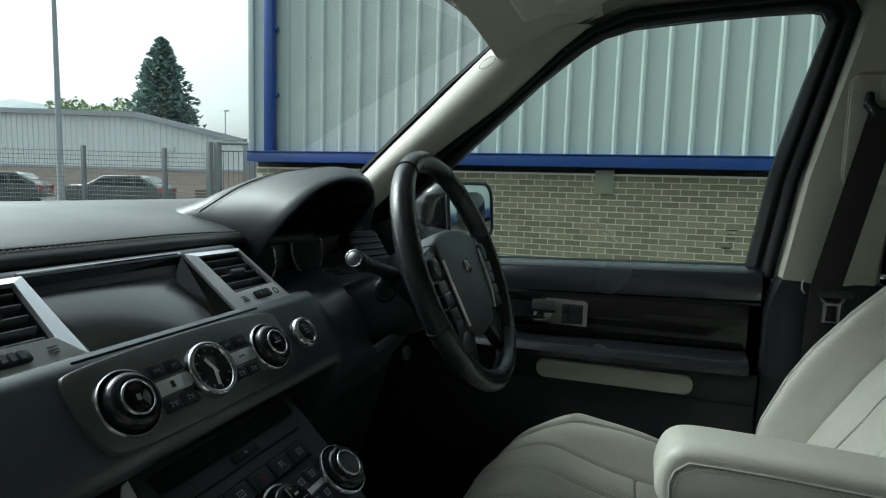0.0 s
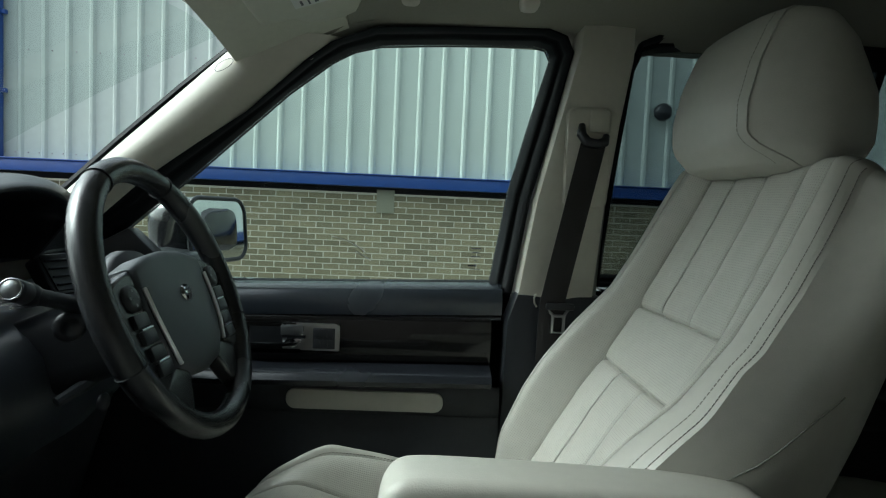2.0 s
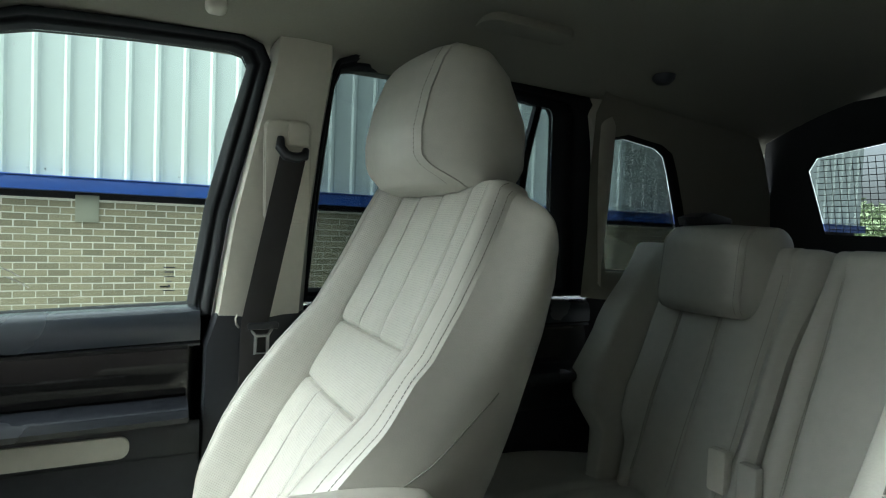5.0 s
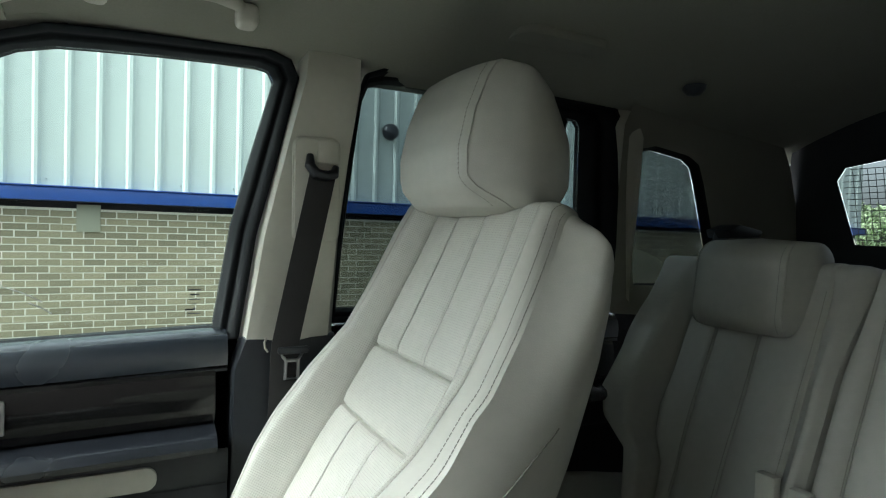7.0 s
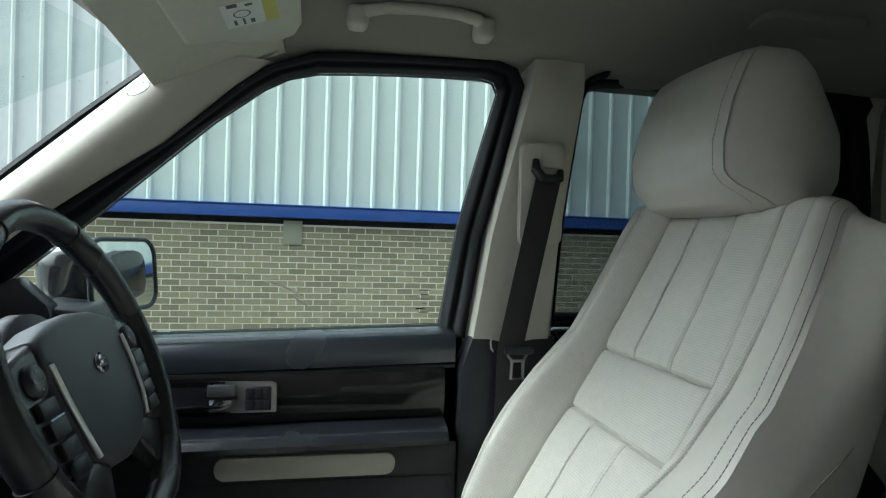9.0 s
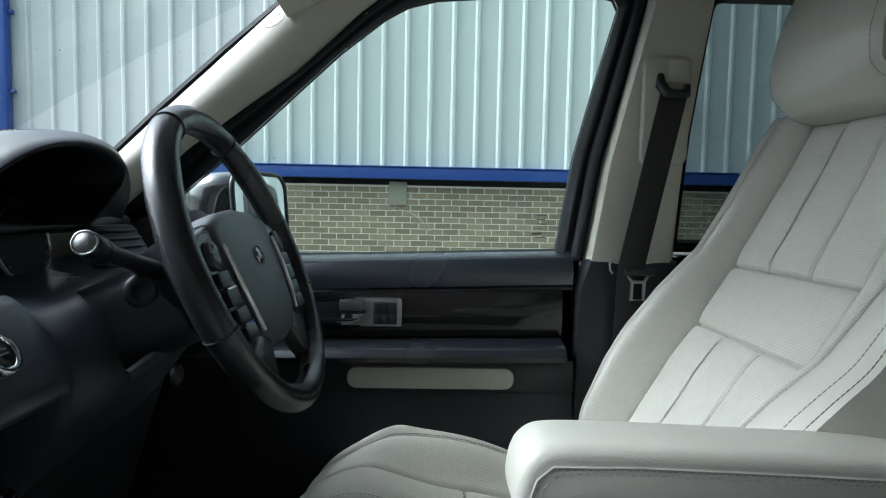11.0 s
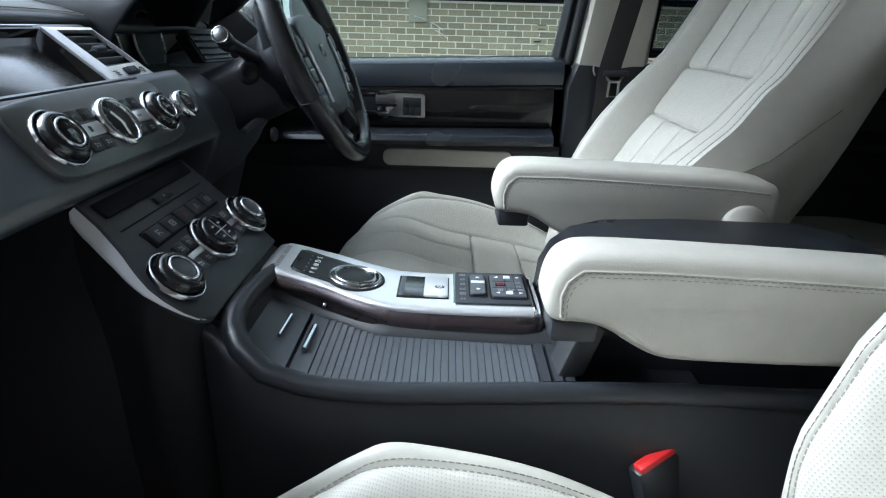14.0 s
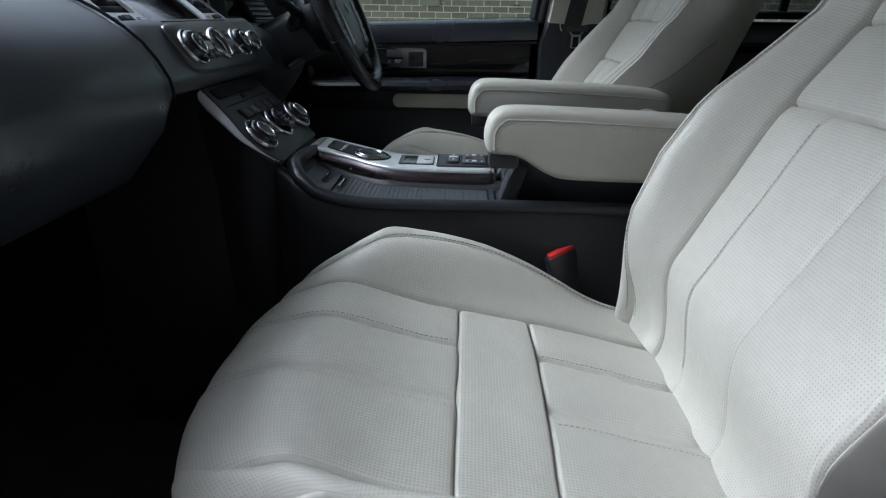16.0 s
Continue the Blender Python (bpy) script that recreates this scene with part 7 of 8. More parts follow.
part("brake_sign", lathe([(0.0018, 0.0038), (0.0026, 0.0040), (0.0030, 0.0038)], on_pod(0.003, 0.008), 20, False), M_WHITE, mark)
part("pack_edge", prism(rounded(0.091, 0.091, 0.003), "z", -0.002, 0.0014, 0.0004, 1, on_pod(0.065, 0.012)), M_CHROME, top, "bright edge round the switch pack")
sw = part("switch_pack", prism(rounded(0.087, 0.087, 0.003), "z", -0.001, 0.0027, 0.0008, 1, on_pod(0.065, 0.012)), M_BLACK, top, "black switch pack with a red warning light")
part("rocker_well", prism(rounded(0.058, 0.022, 0.004), "z", 0.002, 0.0032, 0.0003, 1, on_pod(0.0485, 0.012)), M_RUBBER, sw)
rock = part("rocker", prism(rounded(0.053, 0.018, 0.004), "z", 0.0025, 0.0072, 0.0016, 3, on_pod(0.0485, 0.012)), M_GREYP, sw, "black rocker switch")
part("rocker_bar", box((0, 0, 0.0074), (0.0065, 0.0165, 0.0014), 0.0005, m=on_pod(0.0485, 0.016)), M_SILVER, rock, "silver bar")
part("key_well", prism(rounded(0.066, 0.044, 0.004), "z", 0.002, 0.0032, 0.0003, 1, on_pod(0.084, 0.012)), M_RUBBER, sw)
pad = part("key_block", prism(rounded(0.062, 0.040, 0.004), "z", 0.0025, 0.0062, 0.0012, 3, on_pod(0.084, 0.012)), M_GREYP, sw, "black key block")


def arrow(x, y, turn, size, h, parent):
    return part("arrow", prism([(-size, -size * 0.8), (size, -size * 0.8), (0, size)], "z", h, h + 0.0004, m=on_pod(x, y) @ Matrix.Rotation(radians(turn), 4, "Z")), M_WHITE, parent, smooth=False)


def glyph(m, x, y, z, w, h, parent, material=M_ICON, kind=0):
    """A small printed sign made of plain bars."""
    t = min(w, h) * 0.2
    bars = [((-w * 0.32, 0), (t, h)), ((w * 0.05, h * 0.35), (w * 0.6, t)), ((w * 0.05, -h * 0.1), (w * 0.45, t)), ((w * 0.35, -h * 0.35), (t, h * 0.3))]
    if kind == 1:
        bars = [((0, h * 0.4), (w, t)), ((-w * 0.42, 0), (t, h * 0.8)), ((w * 0.42, 0), (t, h * 0.8)), ((0, -h * 0.4), (w, t)), ((0, 0), (w * 0.35, t))]
    if kind == 2:
        bars = [((-w * 0.3, h * 0.25), (w * 0.28, h * 0.28)), ((-w * 0.3, -h * 0.25), (w * 0.2, h * 0.35)), ((w * 0.2, h * 0.15), (w * 0.5, t)), ((w * 0.25, -h * 0.25), (w * 0.28, h * 0.3))]
    return part("icon", join(*[box((x + u, y + v, z), (a, b, 0.0004), m=m) for (u, v), (a, b) in bars]), material, parent, smooth=False)


for sign_ in BUTTON_SIGNS + RADIO_SIGNS:
    glyph(*sign_)
for dy_, turn in ((0.018, -90), (-0.016, 90)):
    arrow(0.0485, 0.012 + dy_, turn, 0.0026, 0.0073, rock)
for dy_ in (0.022, -0.022):
    arrow(0.0715, 0.012 + dy_, 0, 0.0024, 0.0063, pad)
    arrow(0.0975, 0.012 + dy_, 180, 0.0024, 0.0063, pad)
    part("centre_key", box((0, 0, 0.0064), (0.0075, 0.0080, 0.0022), 0.0008, m=on_pod(0.0845, 0.012 + dy_)), M_SILVER, pad, "silver key")
for x_, y_, kind in ((0.0965, 0.020, 0), (0.0745, -0.002, 1), (0.0870, -0.002, 0), (0.0985, -0.002, 1), (0.0965, 0.008, 2)):
    glyph(on_pod(x_, y_), 0, 0, 0.0064, 0.0040, 0.0065, pad, M_ICON, kind)
part("warning_key", box((0, 0, 0.0062), (0.0085, 0.0125, 0.0012), 0.0005, m=on_pod(0.0755, 0.0125)), M_RUBBER, pad)
glyph(on_pod(0.0755, 0.0125), 0, 0, 0.0072, 0.0055, 0.0085, pad, M_DIMRED, 1)
for x_ in (0.0815, 0.0925):
    part("key_joint", box((0, 0, 0.0063), (0.058, 0.0005, 0.0004), m=on_pod(x_, 0.012)), M_RUBBER, pad)
for y_ in (0.022, 0.004, -0.006):
    part("key_joint", box((0, 0, 0.0063), (0.0005, 0.036, 0.0004), m=on_pod(0.084, y_)), M_RUBBER, pad)
for k in range(6):
    glyph(on_pod(0.0305, 0.046 - k * 0.0135), 0, 0, 0.0029, 0.0048, 0.0075, sw, M_ICON, (1, 2, 2, 0, 1, 2)[k])
part("lamp_dot", lathe([(0.003, 0), (0.003, 0.003), (0.0005, 0.004)], basis((-0.128, -0.022, 0.922), (1, 0.3, 0), (0, 0, 1)), 12, False), M_CHROME, pod)

# shutter tray on the passenger's side of the pod
def tray_z(x):
    return float(np.interp(x, [-0.23, -0.20, -0.165, -0.13, -0.08, 0.0, 0.20, 0.30, 0.36, 0.40], [0.956, 0.938, 0.920, 0.910, 0.905, 0.903, 0.900, 0.898, 0.896, 0.885]))


def tray_out(x):
    return float(np.interp(x, [-0.215, -0.19, -0.15, -0.10, -0.03, 0.05, 0.14, 0.23], [-0.130, -0.148, -0.158, -0.163, -0.163, -0.157, -0.149, -0.144]))


def tray_in(x):
    return float(np.interp(x, [-0.215, -0.16, -0.12, -0.06, 0.12, 0.23], [-0.010, -0.010, -0.020, -0.046, -0.052, -0.05]))


rail_rows = []
for x in np.linspace(-0.218, 0.40, 60):
    z, o = tray_z(x), tray_out(x)
    rail_rows.append([(x, o - 0.012, 0.60), (x, o - 0.014, z - 0.055), (x, o - 0.013, z - 0.004), (x, o - 0.008, z + 0.005), (x, o + 0.001, z + 0.007), (x, o + 0.010, z + 0.004), (x, o + 0.013, z - 0.004)])
part("side_rail", sheet(rail_rows), M_FLANK, console, "black rounded console rail")
part("inner_rail", sheet([[(x, tray_in(x) + 0.004, pod_z(min(x, 0.118)) - 0.018), (x, tray_in(x) - 0.002, tray_z(x) + 0.006), (x, tray_in(x) - 0.009, tray_z(x) + 0.004), (x, tray_in(x) - 0.012, tray_z(x) - 0.005)] for x in np.linspace(-0.205, 0.15, 30)]), M_FLANK, console)
part("tray_bed", sheet([[(x, y, tray_z(x) - 0.006) for y in np.linspace(tray_out(x) + 0.010, tray_in(x), 5)] for x in np.linspace(-0.218, 0.27, 30)]), M_RUBBER, console)
RIM = [(-0.194, 0.014, 0.008), (-0.198, -0.030, 0.0105), (-0.200, -0.075, 0.0115), (-0.199, -0.108, 0.012), (-0.193, -0.132, 0.012), (-0.180, -0.150, 0.0118), (-0.155, -0.162, 0.0112)]
RIM += [(x, tray_out(x) - 0.006, 0.0105) for x in np.linspace(-0.12, 0.40, 20)]
part("front_rail", tube([(x, y, tray_z(x) + 0.003 + 0.011 * sm_((-0.15 - x) / 0.05)) for x, y, r in RIM], [r for x, y, r in RIM], 14), M_BLACK, console, "thick rounded rim round the tray")
lid = part("ash_lid", sheet([[(x, tray_out(x) + 0.013 + (tray_in(x) - tray_out(x) - 0.026) * t, tray_z(x) + 0.0005) for t in np.linspace(0, 1, 6)] for x in np.linspace(-0.190, -0.1425, 10)], (0, 0, -0.006)), M_GREYP, console, "dark lid with a silver bar")
part("silver_bar", tube([(-0.159, -0.050, tray_z(-0.159) + 0.004), (-0.160, -0.096, tray_z(-0.160) + 0.004)], 0.0024, 8), M_CHROME, lid)
shut = part("shutter_handle", sheet([[(x, tray_out(x) + 0.014 + (tray_in(x) - tray_out(x) - 0.027) * t, tray_z(x) + 0.0005) for t in np.linspace(0, 1, 6)] for x in np.linspace(-0.1385, -0.1205, 6)], (0, 0, -0.005)), M_GREYP, console)
part("silver_bar", tube([(-0.131, -0.060, tray_z(-0.131) + 0.0045), (-0.132, -0.110, tray_z(-0.132) + 0.0045)], 0.0032, 8), M_CHROME, shut)
for k in range(30):
    x = -0.1160 + k * 0.0075
    part("slat", sheet([[(x + dx_, tray_out(x) + 0.014 + (tray_in(x) - tray_out(x) - 0.027) * t, tray_z(x) + h_) for t in (0, 1)] for dx_, h_ in ((-0.00366, -0.0008), (-0.0034, 0.0003), (0.0034, 0.0003), (0.00366, -0.0008))], (0, 0, -0.003)), M_GREYP, console, smooth=False)
for k in range(3):
    x = 0.112 + k * 0.012
    part("end_rib", sheet([[(x + dx_, tray_out(x) + 0.014 + (tray_in(x) - tray_out(x) - 0.027) * t, tray_z(x) + h_) for t in (0, 1)] for dx_, h_ in ((-0.0056, -0.002), (-0.004, 0.003), (0.004, 0.003), (0.0056, -0.002))], (0, 0, -0.004)), M_BLACK, console, smooth=False)
part("base", box((0.10, 0.0, 0.665), (0.80, 0.24, 0.42), 0.02), M_FLANK, console, "black console base")
part("driver_flank", sheet([[(x, 0.062 + 0.03 * sm_((-0.05 - x) / 0.1), pod_z(min(x, 0.118)) - 0.012), (x, 0.085 + 0.02 * sm_((-0.05 - x) / 0.1), 0.90), (x, 0.11, 0.60)] for x in np.linspace(-0.21, 0.30, 20)]), M_FLANK, console)
cub = [(0.128, 0.90), (0.132, 0.940), (0.145, 0.966), (0.170, 0.986), (0.21, 0.996), (0.30, 1.000), (0.46, 0.998), (0.53, 0.985), (0.56, 0.95), (0.57, 0.70), (0.128, 0.70)]
cubby = part("cubby_box", prism(cub, "y", -0.092, 0.108, 0.010, 3), M_HOOD, console, "black padded cubby box")
part("cubby_edge", box((0.132, 0.015, 0.925), (0.012, 0.085, 0.032), 0.003, m=Matrix.Translation((0.132, 0.015, 0.925)) @ Matrix.Rotation(radians(25), 4, "Y") @ Matrix.Translation((-0.132, -0.015, -0.925))), M_STEEL, cubby, "grey cubby latch")
part("rear_bracket", prism([(0.120, 0.895), (0.150, 0.905), (0.165, 0.955), (0.150, 0.968), (0.135, 0.940)], "y", -0.128, -0.085, 0.004), M_FLANK, console, "black bracket behind the tray")

# ---- door furniture ----
hp = part("handle_plate", box((-0.102, 0.7265, 1.0545), (0.110, 0.006, 0.053), 0.004), M_STEEL, front_door, "satin door handle plate")
part("handle_recess", box((-0.168, 0.7262, 1.050), (0.10, 0.005, 0.044), 0.004), M_RUBBER, front_door)
part("handle_lever", prism([(-0.225, 1.042), (-0.150, 1.044), (-0.145, 1.052), (-0.118, 1.053), (-0.117, 1.046), (-0.128, 1.036), (-0.225, 1.034)], "y", 0.714, 0.7225, 0.0025), M_CHROME, front_door, "chrome door lever")
part("handle_post", box((-0.136, 0.721, 1.0665), (0.044, 0.006, 0.020), 0.003), M_PANEL, hp, "grey end of the lever housing")
part("handle_slot", box((-0.134, 0.7215, 1.0545), (0.046, 0.005, 0.005)), M_RUBBER, hp)
part("chrome_line", box((-0.185, 0.7235, 1.0795), (0.11, 0.003, 0.0022)), M_CHROME, front_door)
part("chrome_line", box((-0.185, 0.7235, 1.0280), (0.11, 0.003, 0.0022)), M_CHROME, front_door)
swp = part("mirror_switch", box((-0.0765, 0.7228, 1.0525), (0.042, 0.004, 0.040), 0.002), M_BLACK, hp, "black mirror switch block")
for k in range(6):
    part("key", box((-0.0895 + (k % 3) * 0.013, 0.7203, 1.0625 - (k // 3) * 0.020), (0.011, 0.002, 0.016), 0.001), M_BLACK, swp)
ins = part("door_insert", prism(rounded(0.296, 0.0385, 0.017, 6, 0.0065, 0.9405), "y", 0.704, 0.7125, 0.003), M_LEATHER, front_door, "ivory leather strip insert")
part("window_mark", box((0.205, 0.8055, 1.196), (0.016, 0.0004, 0.003)), M_RUBBER, front_door, smooth=False)
for k, (w_, h_) in enumerate(((0.020, 0.0022), (0.016, 0.0022), (0.018, 0.0018), (0.008, 0.0016), (0.004, 0.004), (0.020, 0.0016))):
    part("etched_mark", box((0.212, lean(1.232 - k * 0.0085, 0.8045), 1.232 - k * 0.0085), (w_, 0.0004, h_)), M_GREYP, glass_1, smooth=False)
for pts_ in (SCUFF, [(x + 0.012, z - 0.018) for x, z in SCUFF[2:]]):
    part("scuff_mark", tube([(x, lean(z, 0.8045), z) for x, z in pts_], 0.0009, 5), M_SCUFF, glass_1, "faint pale scuff on the glass")
part("rear_insert", prism(rounded(0.22, 0.03, 0.013, 6, 0.74, 0.935), "y", 0.703, 0.7125, 0.003), M_LEATHER, rear_door, "ivory leather strip insert")

mirror = thing("door_mirror", (-0.42, 0.92, 1.16), "black door mirror with a tinted glass", "wing mirror")
mm = pose(-0.398, 1.020, 1.236, 0, -5, -17)
body_m = superblob((-0.045, 0.0, 0.0), (0.070, 0.110, 0.079), (2.4, 4.5, 4.5), 22, 40)
body_m.transform(mm)
part("housing", body_m, M_PAINT, mirror, "gloss black mirror housing")
ring_m = [mm @ Vector((0.020, y, z)) for y, z in rounded(0.206, 0.146, 0.038, 8)]
part("rim", tube(ring_m, 0.0055, 10, True), M_BLACK, mirror)
part("mirror_plate", prism(rounded(0.204, 0.144, 0.036, 8), "x", 0.016, 0.021, 0.0, 1, mm), M_MIRROR, mirror, "reflecting mirror glass")
part("foot", prism([(-0.50, 1.13), (-0.36, 1.13), (-0.38, 1.19), (-0.47, 1.20)], "y", 0.79, 0.96, 0.01), M_BLACK, mirror)
part("corner_sail", prism([(-0.70, 1.12), (-0.40, 1.14), (-0.42, 1.20), (-0.47, 1.245)], "y", 0.772, 0.812, 0.004), M_BLACK, front_door, "black corner panel at the mirror")

# ---- belts, handles, visor ----
belt = thing("seat_belt", (0.36, 0.70, 0.50), "black seat belt hanging on the door pillar", "seat belt")
MA = basis((0.396, 0.684, 1.412), (1, 0, 0.03), (0.10, -0.085, 1)) @ Matrix.Rotation(math.pi, 4, "Y")
anchor = part("belt_cover", prism(rounded(0.078, 0.176, 0.014, 6), "z", -0.004, 0.0035, 0.002, 2, MA), M_TRIM, belt, "ivory belt height adjuster cover")
part("cover_rim", tube([MA @ Vector((x, y, 0.003)) for x, y in rounded(0.078, 0.176, 0.014, 6)], 0.0028, 8, True), M_TRIM, anchor)
part("slot", box((0, -0.01, 0.0038), (0.034, 0.118, 0.001), 0.0004, m=MA), M_VISOR, anchor)
part("adjuster", box((0.412, 0.678, 1.478), (0.040, 0.016, 0.042), 0.006), M_TRIM, belt, "ivory belt height button")
part("guide_loop", tube([(0.380, 0.672, 1.470), (0.378, 0.664, 1.452), (0.388, 0.660, 1.438), (0.405, 0.660, 1.435), (0.420, 0.662, 1.440), (0.424, 0.668, 1.452)], [0.006, 0.009, 0.010, 0.009, 0.009, 0.006], 10), M_BLACK, belt, "black belt guide loop")
web = []
for t in np.linspace(0, 1, 24):
    x, y, z = 0.402 - 0.052 * t + 0.004 * math.sin(t * 3), 0.660 + 0.020 * t, 1.445 - 0.75 * t
    x = 0.402 - 0.058 * min(t / 0.4, 1) - 0.01 * max(0, t - 0.4)
    web.append([(x - 0.023, y + 0.002, z), (x, y, z), (x + 0.023, y + 0.003, z)])
part("webbing", sheet(web, (0, 0.0016, 0)), M_WEB, belt, "black woven webbing")
tg_pts = [(0.338, 0.672, 1.133), (0.346, 0.668, 1.123), (0.345, 0.668, 1.092), (0.366, 0.668, 1.092), (0.366, 0.668, 1.123), (0.374, 0.672, 1.133)]
part("tongue", tube(tg_pts + [(0.366, 0.668, 1.123), (0.345, 0.668, 1.123)], 0.0032, 8), M_STEEL, belt, "worn steel belt tongue")
part("tongue_stop", box((0.358, 0.668, 1.14), (0.052, 0.010, 0.012), 0.003), M_BLACK, belt)
part("pillar_clip", tube([(0.320, 0.704, 1.156), (0.316, 0.699, 1.150), (0.317, 0.698, 1.140), (0.322, 0.701, 1.133)], 0.0018, 6), M_TRIM, belt)

buckle = thing("belt_buckle", (0.235, -0.165, 0.75), "seat belt buckle with a red release button", "belt buckle")
MB = basis((0.221, -0.158, 0.831), (0.72, 0.36, 0.26), (-0.35, -0.10, 0.93))
part("body", box((0, -0.045, 0), (0.056, 0.10, 0.020), 0.006, m=MB), M_BLACK, buckle)
part("release_button", box((0.0, 0.004, 0.002), (0.047, 0.011, 0.013), 0.003, m=MB), M_RED, buckle, "red plastic release button")
part("stem", tube([MB @ Vector((0, -0.09, 0)), (0.25, -0.15, 0.66), (0.27, -0.15, 0.50)], 0.009, 8), M_BLACK, buckle)

grab = thing("grab_handle", (0.17, 0.64, 1.70), "ivory folding roof grab handle in a shallow recess", "grab handle")
gy, gz = 0.612, 1.656
part("grip", tube([(0.062, gy + 0.012, gz + 0.012), (0.066, gy - 0.008, gz - 0.003), (0.080, gy - 0.016, gz + 0.012), (0.11, gy - 0.018, gz + 0.018), (0.165, gy - 0.019, gz + 0.021), (0.22, gy - 0.018, gz + 0.020), (0.25, gy - 0.016, gz + 0.015), (0.264, gy - 0.008, gz + 0.001), (0.268, gy + 0.012, gz + 0.016)],
                  [0.010, 0.011, 0.010, 0.009, 0.009, 0.009, 0.010, 0.011, 0.010], 12), M_TRIM, grab)
for x in (0.066, 0.264):
    part("mount", box((x, gy - 0.002, gz + 0.004), (0.032, 0.040, 0.034), 0.010, 3), M_TRIM, grab)
visor = thing("sun_visor", (-0.12, 0.40, 1.65), "ivory sun visor with a warning label, folded up", "sun visor")
MVi = basis((-0.105, 0.44, 1.640), (0, 1, -0.03), (-0.94, 0, -0.32))
vis = [(-0.24, 0.085), (-0.24, -0.085), (0.13, -0.092), (0.20, -0.090), (0.235, -0.078), (0.248, -0.05), (0.245, -0.01), (0.225, 0.012), (0.195, 0.030), (0.190, 0.060), (0.180, 0.085)]
part("flap", prism(vis, "z", -0.012, 0.010, 0.009, 3, MVi), M_VISOR, visor, "padded ivory visor flap")
lab = part("warning_label", box((0.113, -0.010, -0.0126), (0.075, 0.055, 0.0008), m=MVi), M_WHITE, visor, "white and yellow warning label", smooth=False)
part("yellow_band", box((0.113, -0.047, -0.0126), (0.075, 0.019, 0.0008), m=MVi), M_YELLOW, visor, "", smooth=False)
for k, (u_, v_, w_, h_) in enumerate(((0.172, 0.002, 0.016, 0.004), (0.172, -0.010, 0.020, 0.003), (0.174, -0.022, 0.012, 0.006), (0.118, 0.0, 0.010, 0.014), (0.122, -0.022, 0.006, 0.010))):
    part("print_bar", box((u_ - 0.037, v_ + 0.002, -0.0132), (w_, h_, 0.0004), m=MVi), M_GREYP, lab, smooth=False)
part("print_ring", lathe([(0.010, 0.0), (0.0112, 0.0004), (0.012, 0.0)], MVi @ Matrix.Translation((0.109, -0.008, -0.0134)), 24, False), M_GREYP, lab)
part("pillar_badge", lathe([(0.0130, 0.0), (0.0136, 0.0008), (0.0142, 0.0)], basis((-0.262, 0.684, 1.545), (0.80, 0.14, 0.60), (-0.50, 0.55, 0.67)) @ Matrix.Diagonal((1.35, 0.8, 1, 1)), 32, False), M_GREYP, car, "oval airbag emblem")
hook = thing("coat_hook", (1.18, 0.60, 1.70), "dark coat hook on the roof lining", "coat hook")
part("hook_base", lathe([(0.0005, -0.016), (0.014, -0.014), (0.024, -0.004), (0.026, 0.006)], pose(1.20, 0.585, roof_z(1.20, 0.585) - 0.004), 20, False), M_GREYP, hook)
lampr = thing("roof_lamp", (0.80, 0.50, 1.72), "rear reading lamp set in the roof lining", "roof lamp")
part("lamp_housing", prism(rounded(0.20, 0.075, 0.03), "z", -0.006, 0.014, 0.004, 2, pose(0.80, 0.55, roof_z(0.80, 0.55))), M_LINING, lampr)

rbelt = thing("rear_belt", (1.33, 0.60, 1.30), "grey rear seat belt with a black guide at the roof", "seat belt")
part("belt_guide", prism([(1.36, 1.352), (1.47, 1.356), (1.48, 1.372), (1.40, 1.385), (1.352, 1.372)], "y", 0.600, 0.665, 0.005), M_BLACK, rbelt, "black belt guide")
part("webbing", sheet([[(1.375 - 0.055 * t - 0.02, 0.640 - 0.02 * t, 1.365 - 0.10 * t), (1.375 - 0.055 * t + 0.02, 0.630 - 0.02 * t, 1.362 - 0.10 * t)] for t in np.linspace(0, 1.6, 8)], (0, 0.0016, 0)), mat("grey_belt_webbing", (0.16, 0.18, 0.19), 0.7, bump=0.4, bump_scale=900), rbelt, "grey woven webbing")

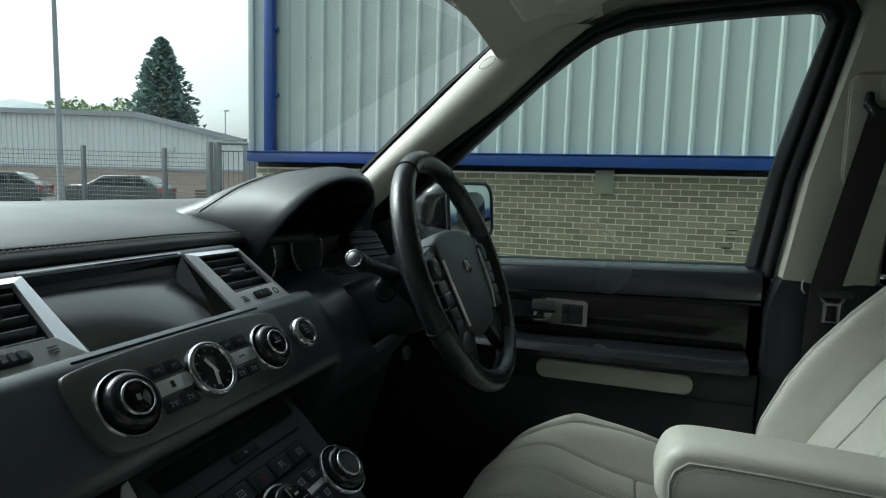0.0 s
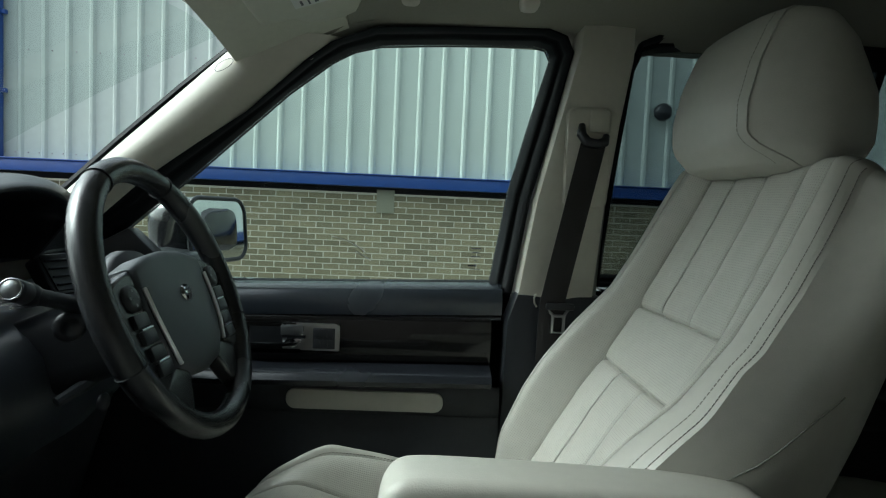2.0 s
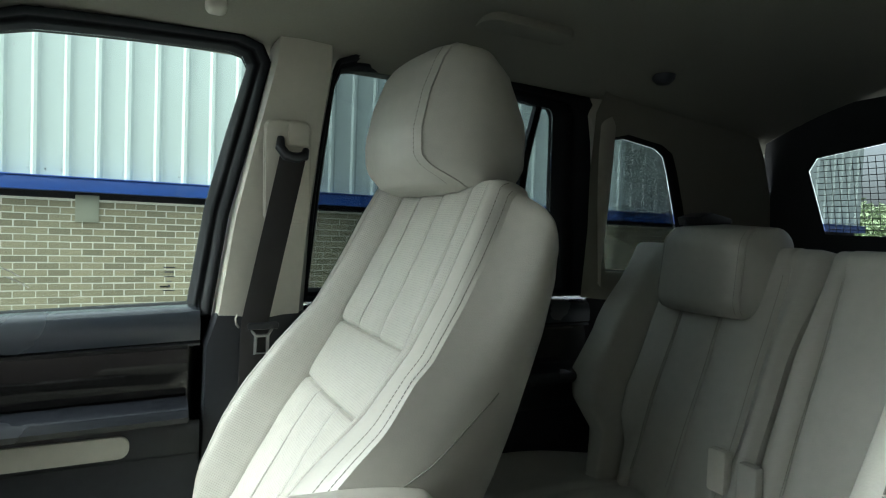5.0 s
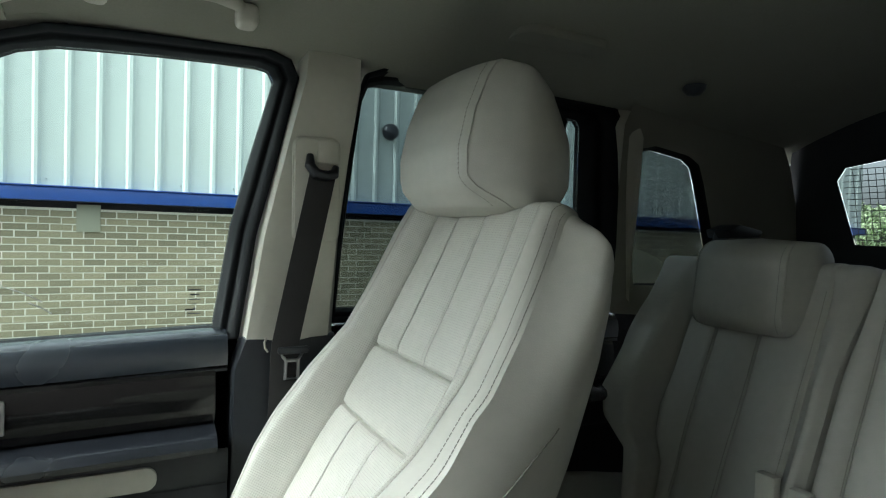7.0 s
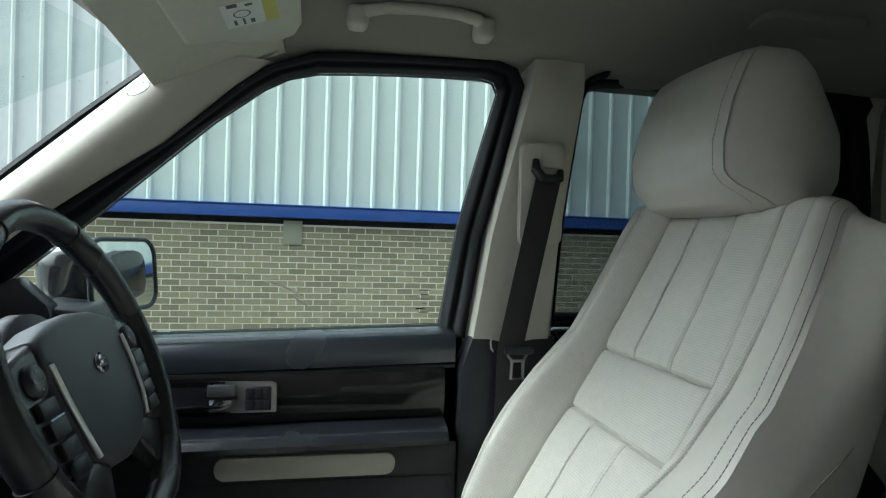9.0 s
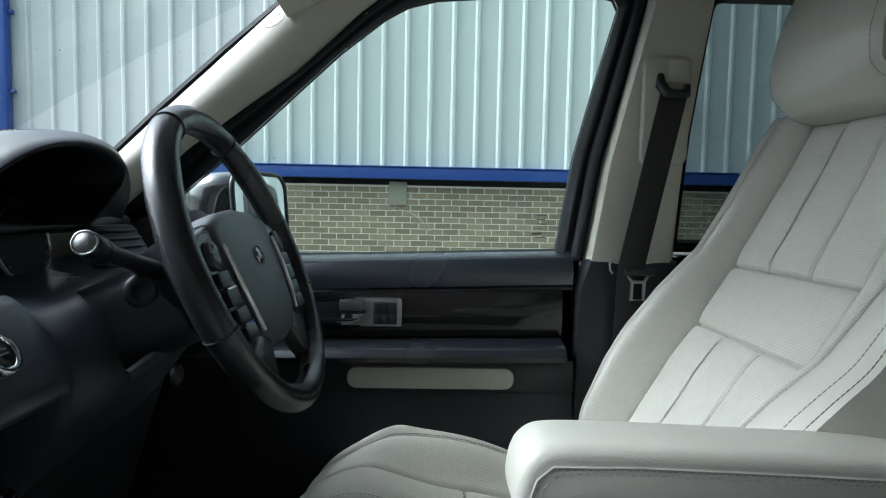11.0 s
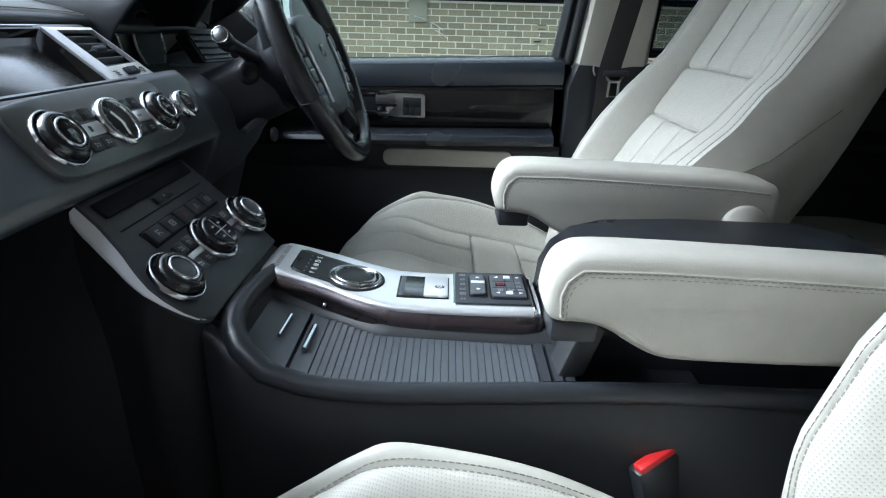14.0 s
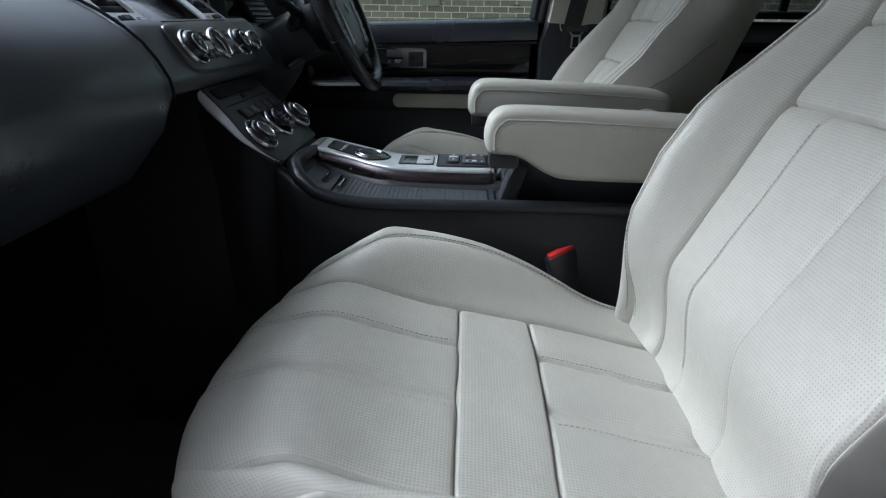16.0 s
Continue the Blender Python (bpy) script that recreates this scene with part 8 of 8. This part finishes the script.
# ---- bricks of the plinth, the nearest as pieces of their own ----
def brick_mesh(w, h, d=0.016):
    b = 0.003
    out, inn = [(-w / 2, -h / 2), (w / 2, -h / 2), (w / 2, h / 2), (-w / 2, h / 2)], [(-w / 2 + b, -h / 2 + b), (w / 2 - b, -h / 2 + b), (w / 2 - b, h / 2 - b), (-w / 2 + b, h / 2 - b)]
    verts = [(x, 0.0, z) for x, z in out] + [(x, -d * 0.7, z) for x, z in out] + [(x, -d, z) for x, z in inn]
    faces = [(k * 4 + i, k * 4 + (i + 1) % 4, (k + 1) * 4 + (i + 1) % 4, (k + 1) * 4 + i) for k in (0, 1) for i in range(4)] + [(8, 9, 10, 11)]
    return verts, faces


bv, bf = brick_mesh(0.2045, 0.0678, 0.005)
one = bpy.data.meshes.new("brick")
one.from_pydata(bv, [], bf)
one.materials.append(M_BRICK)
rest_v, rest_f = [], []
rnd = random.Random(8)
plinth = part("brick_plinth", box(((WX0 + WX1) / 2, WY + 0.04, 0.762), (WX1 - WX0, 0.08, 1.524)), M_MORTAR, warehouse, "pale mortar bed of the brick plinth", smooth=False)
near = 0
for row in range(19):
    z = 0.044 + row * 0.0788
    x = WX0 + 0.11 + (0.1085 if row % 2 else 0.0)
    while x < WX1 - 0.1:
        jx, jz, jy = rnd.uniform(-0.002, 0.002), rnd.uniform(-0.0015, 0.0015), rnd.uniform(-0.0012, 0.0012)
        if -1.75 < x < 1.30 and 4 <= row <= 18 and near < 300:
            o = new("brick", one)
            o.parent = plinth
            o.location = Vector((x + jx, WY + 0.002 + jy, z + jz)) - plinth.location - warehouse.location
            near += 1
        else:
            k = len(rest_v)
            rest_v += [(x + jx + a, WY + 0.002 + jy + b, z + jz + c) for a, b, c in bv]
            rest_f += [tuple(k + i for i in f) for f in bf]
        x += 0.2170
me = bpy.data.meshes.new("far_bricks")
me.from_pydata(rest_v, [], rest_f)
me.materials.append(M_BRICK)
ob = new("far_bricks", me)
place(ob, (0, 0, 0), plinth)
tagged(ob, kind="stuff")
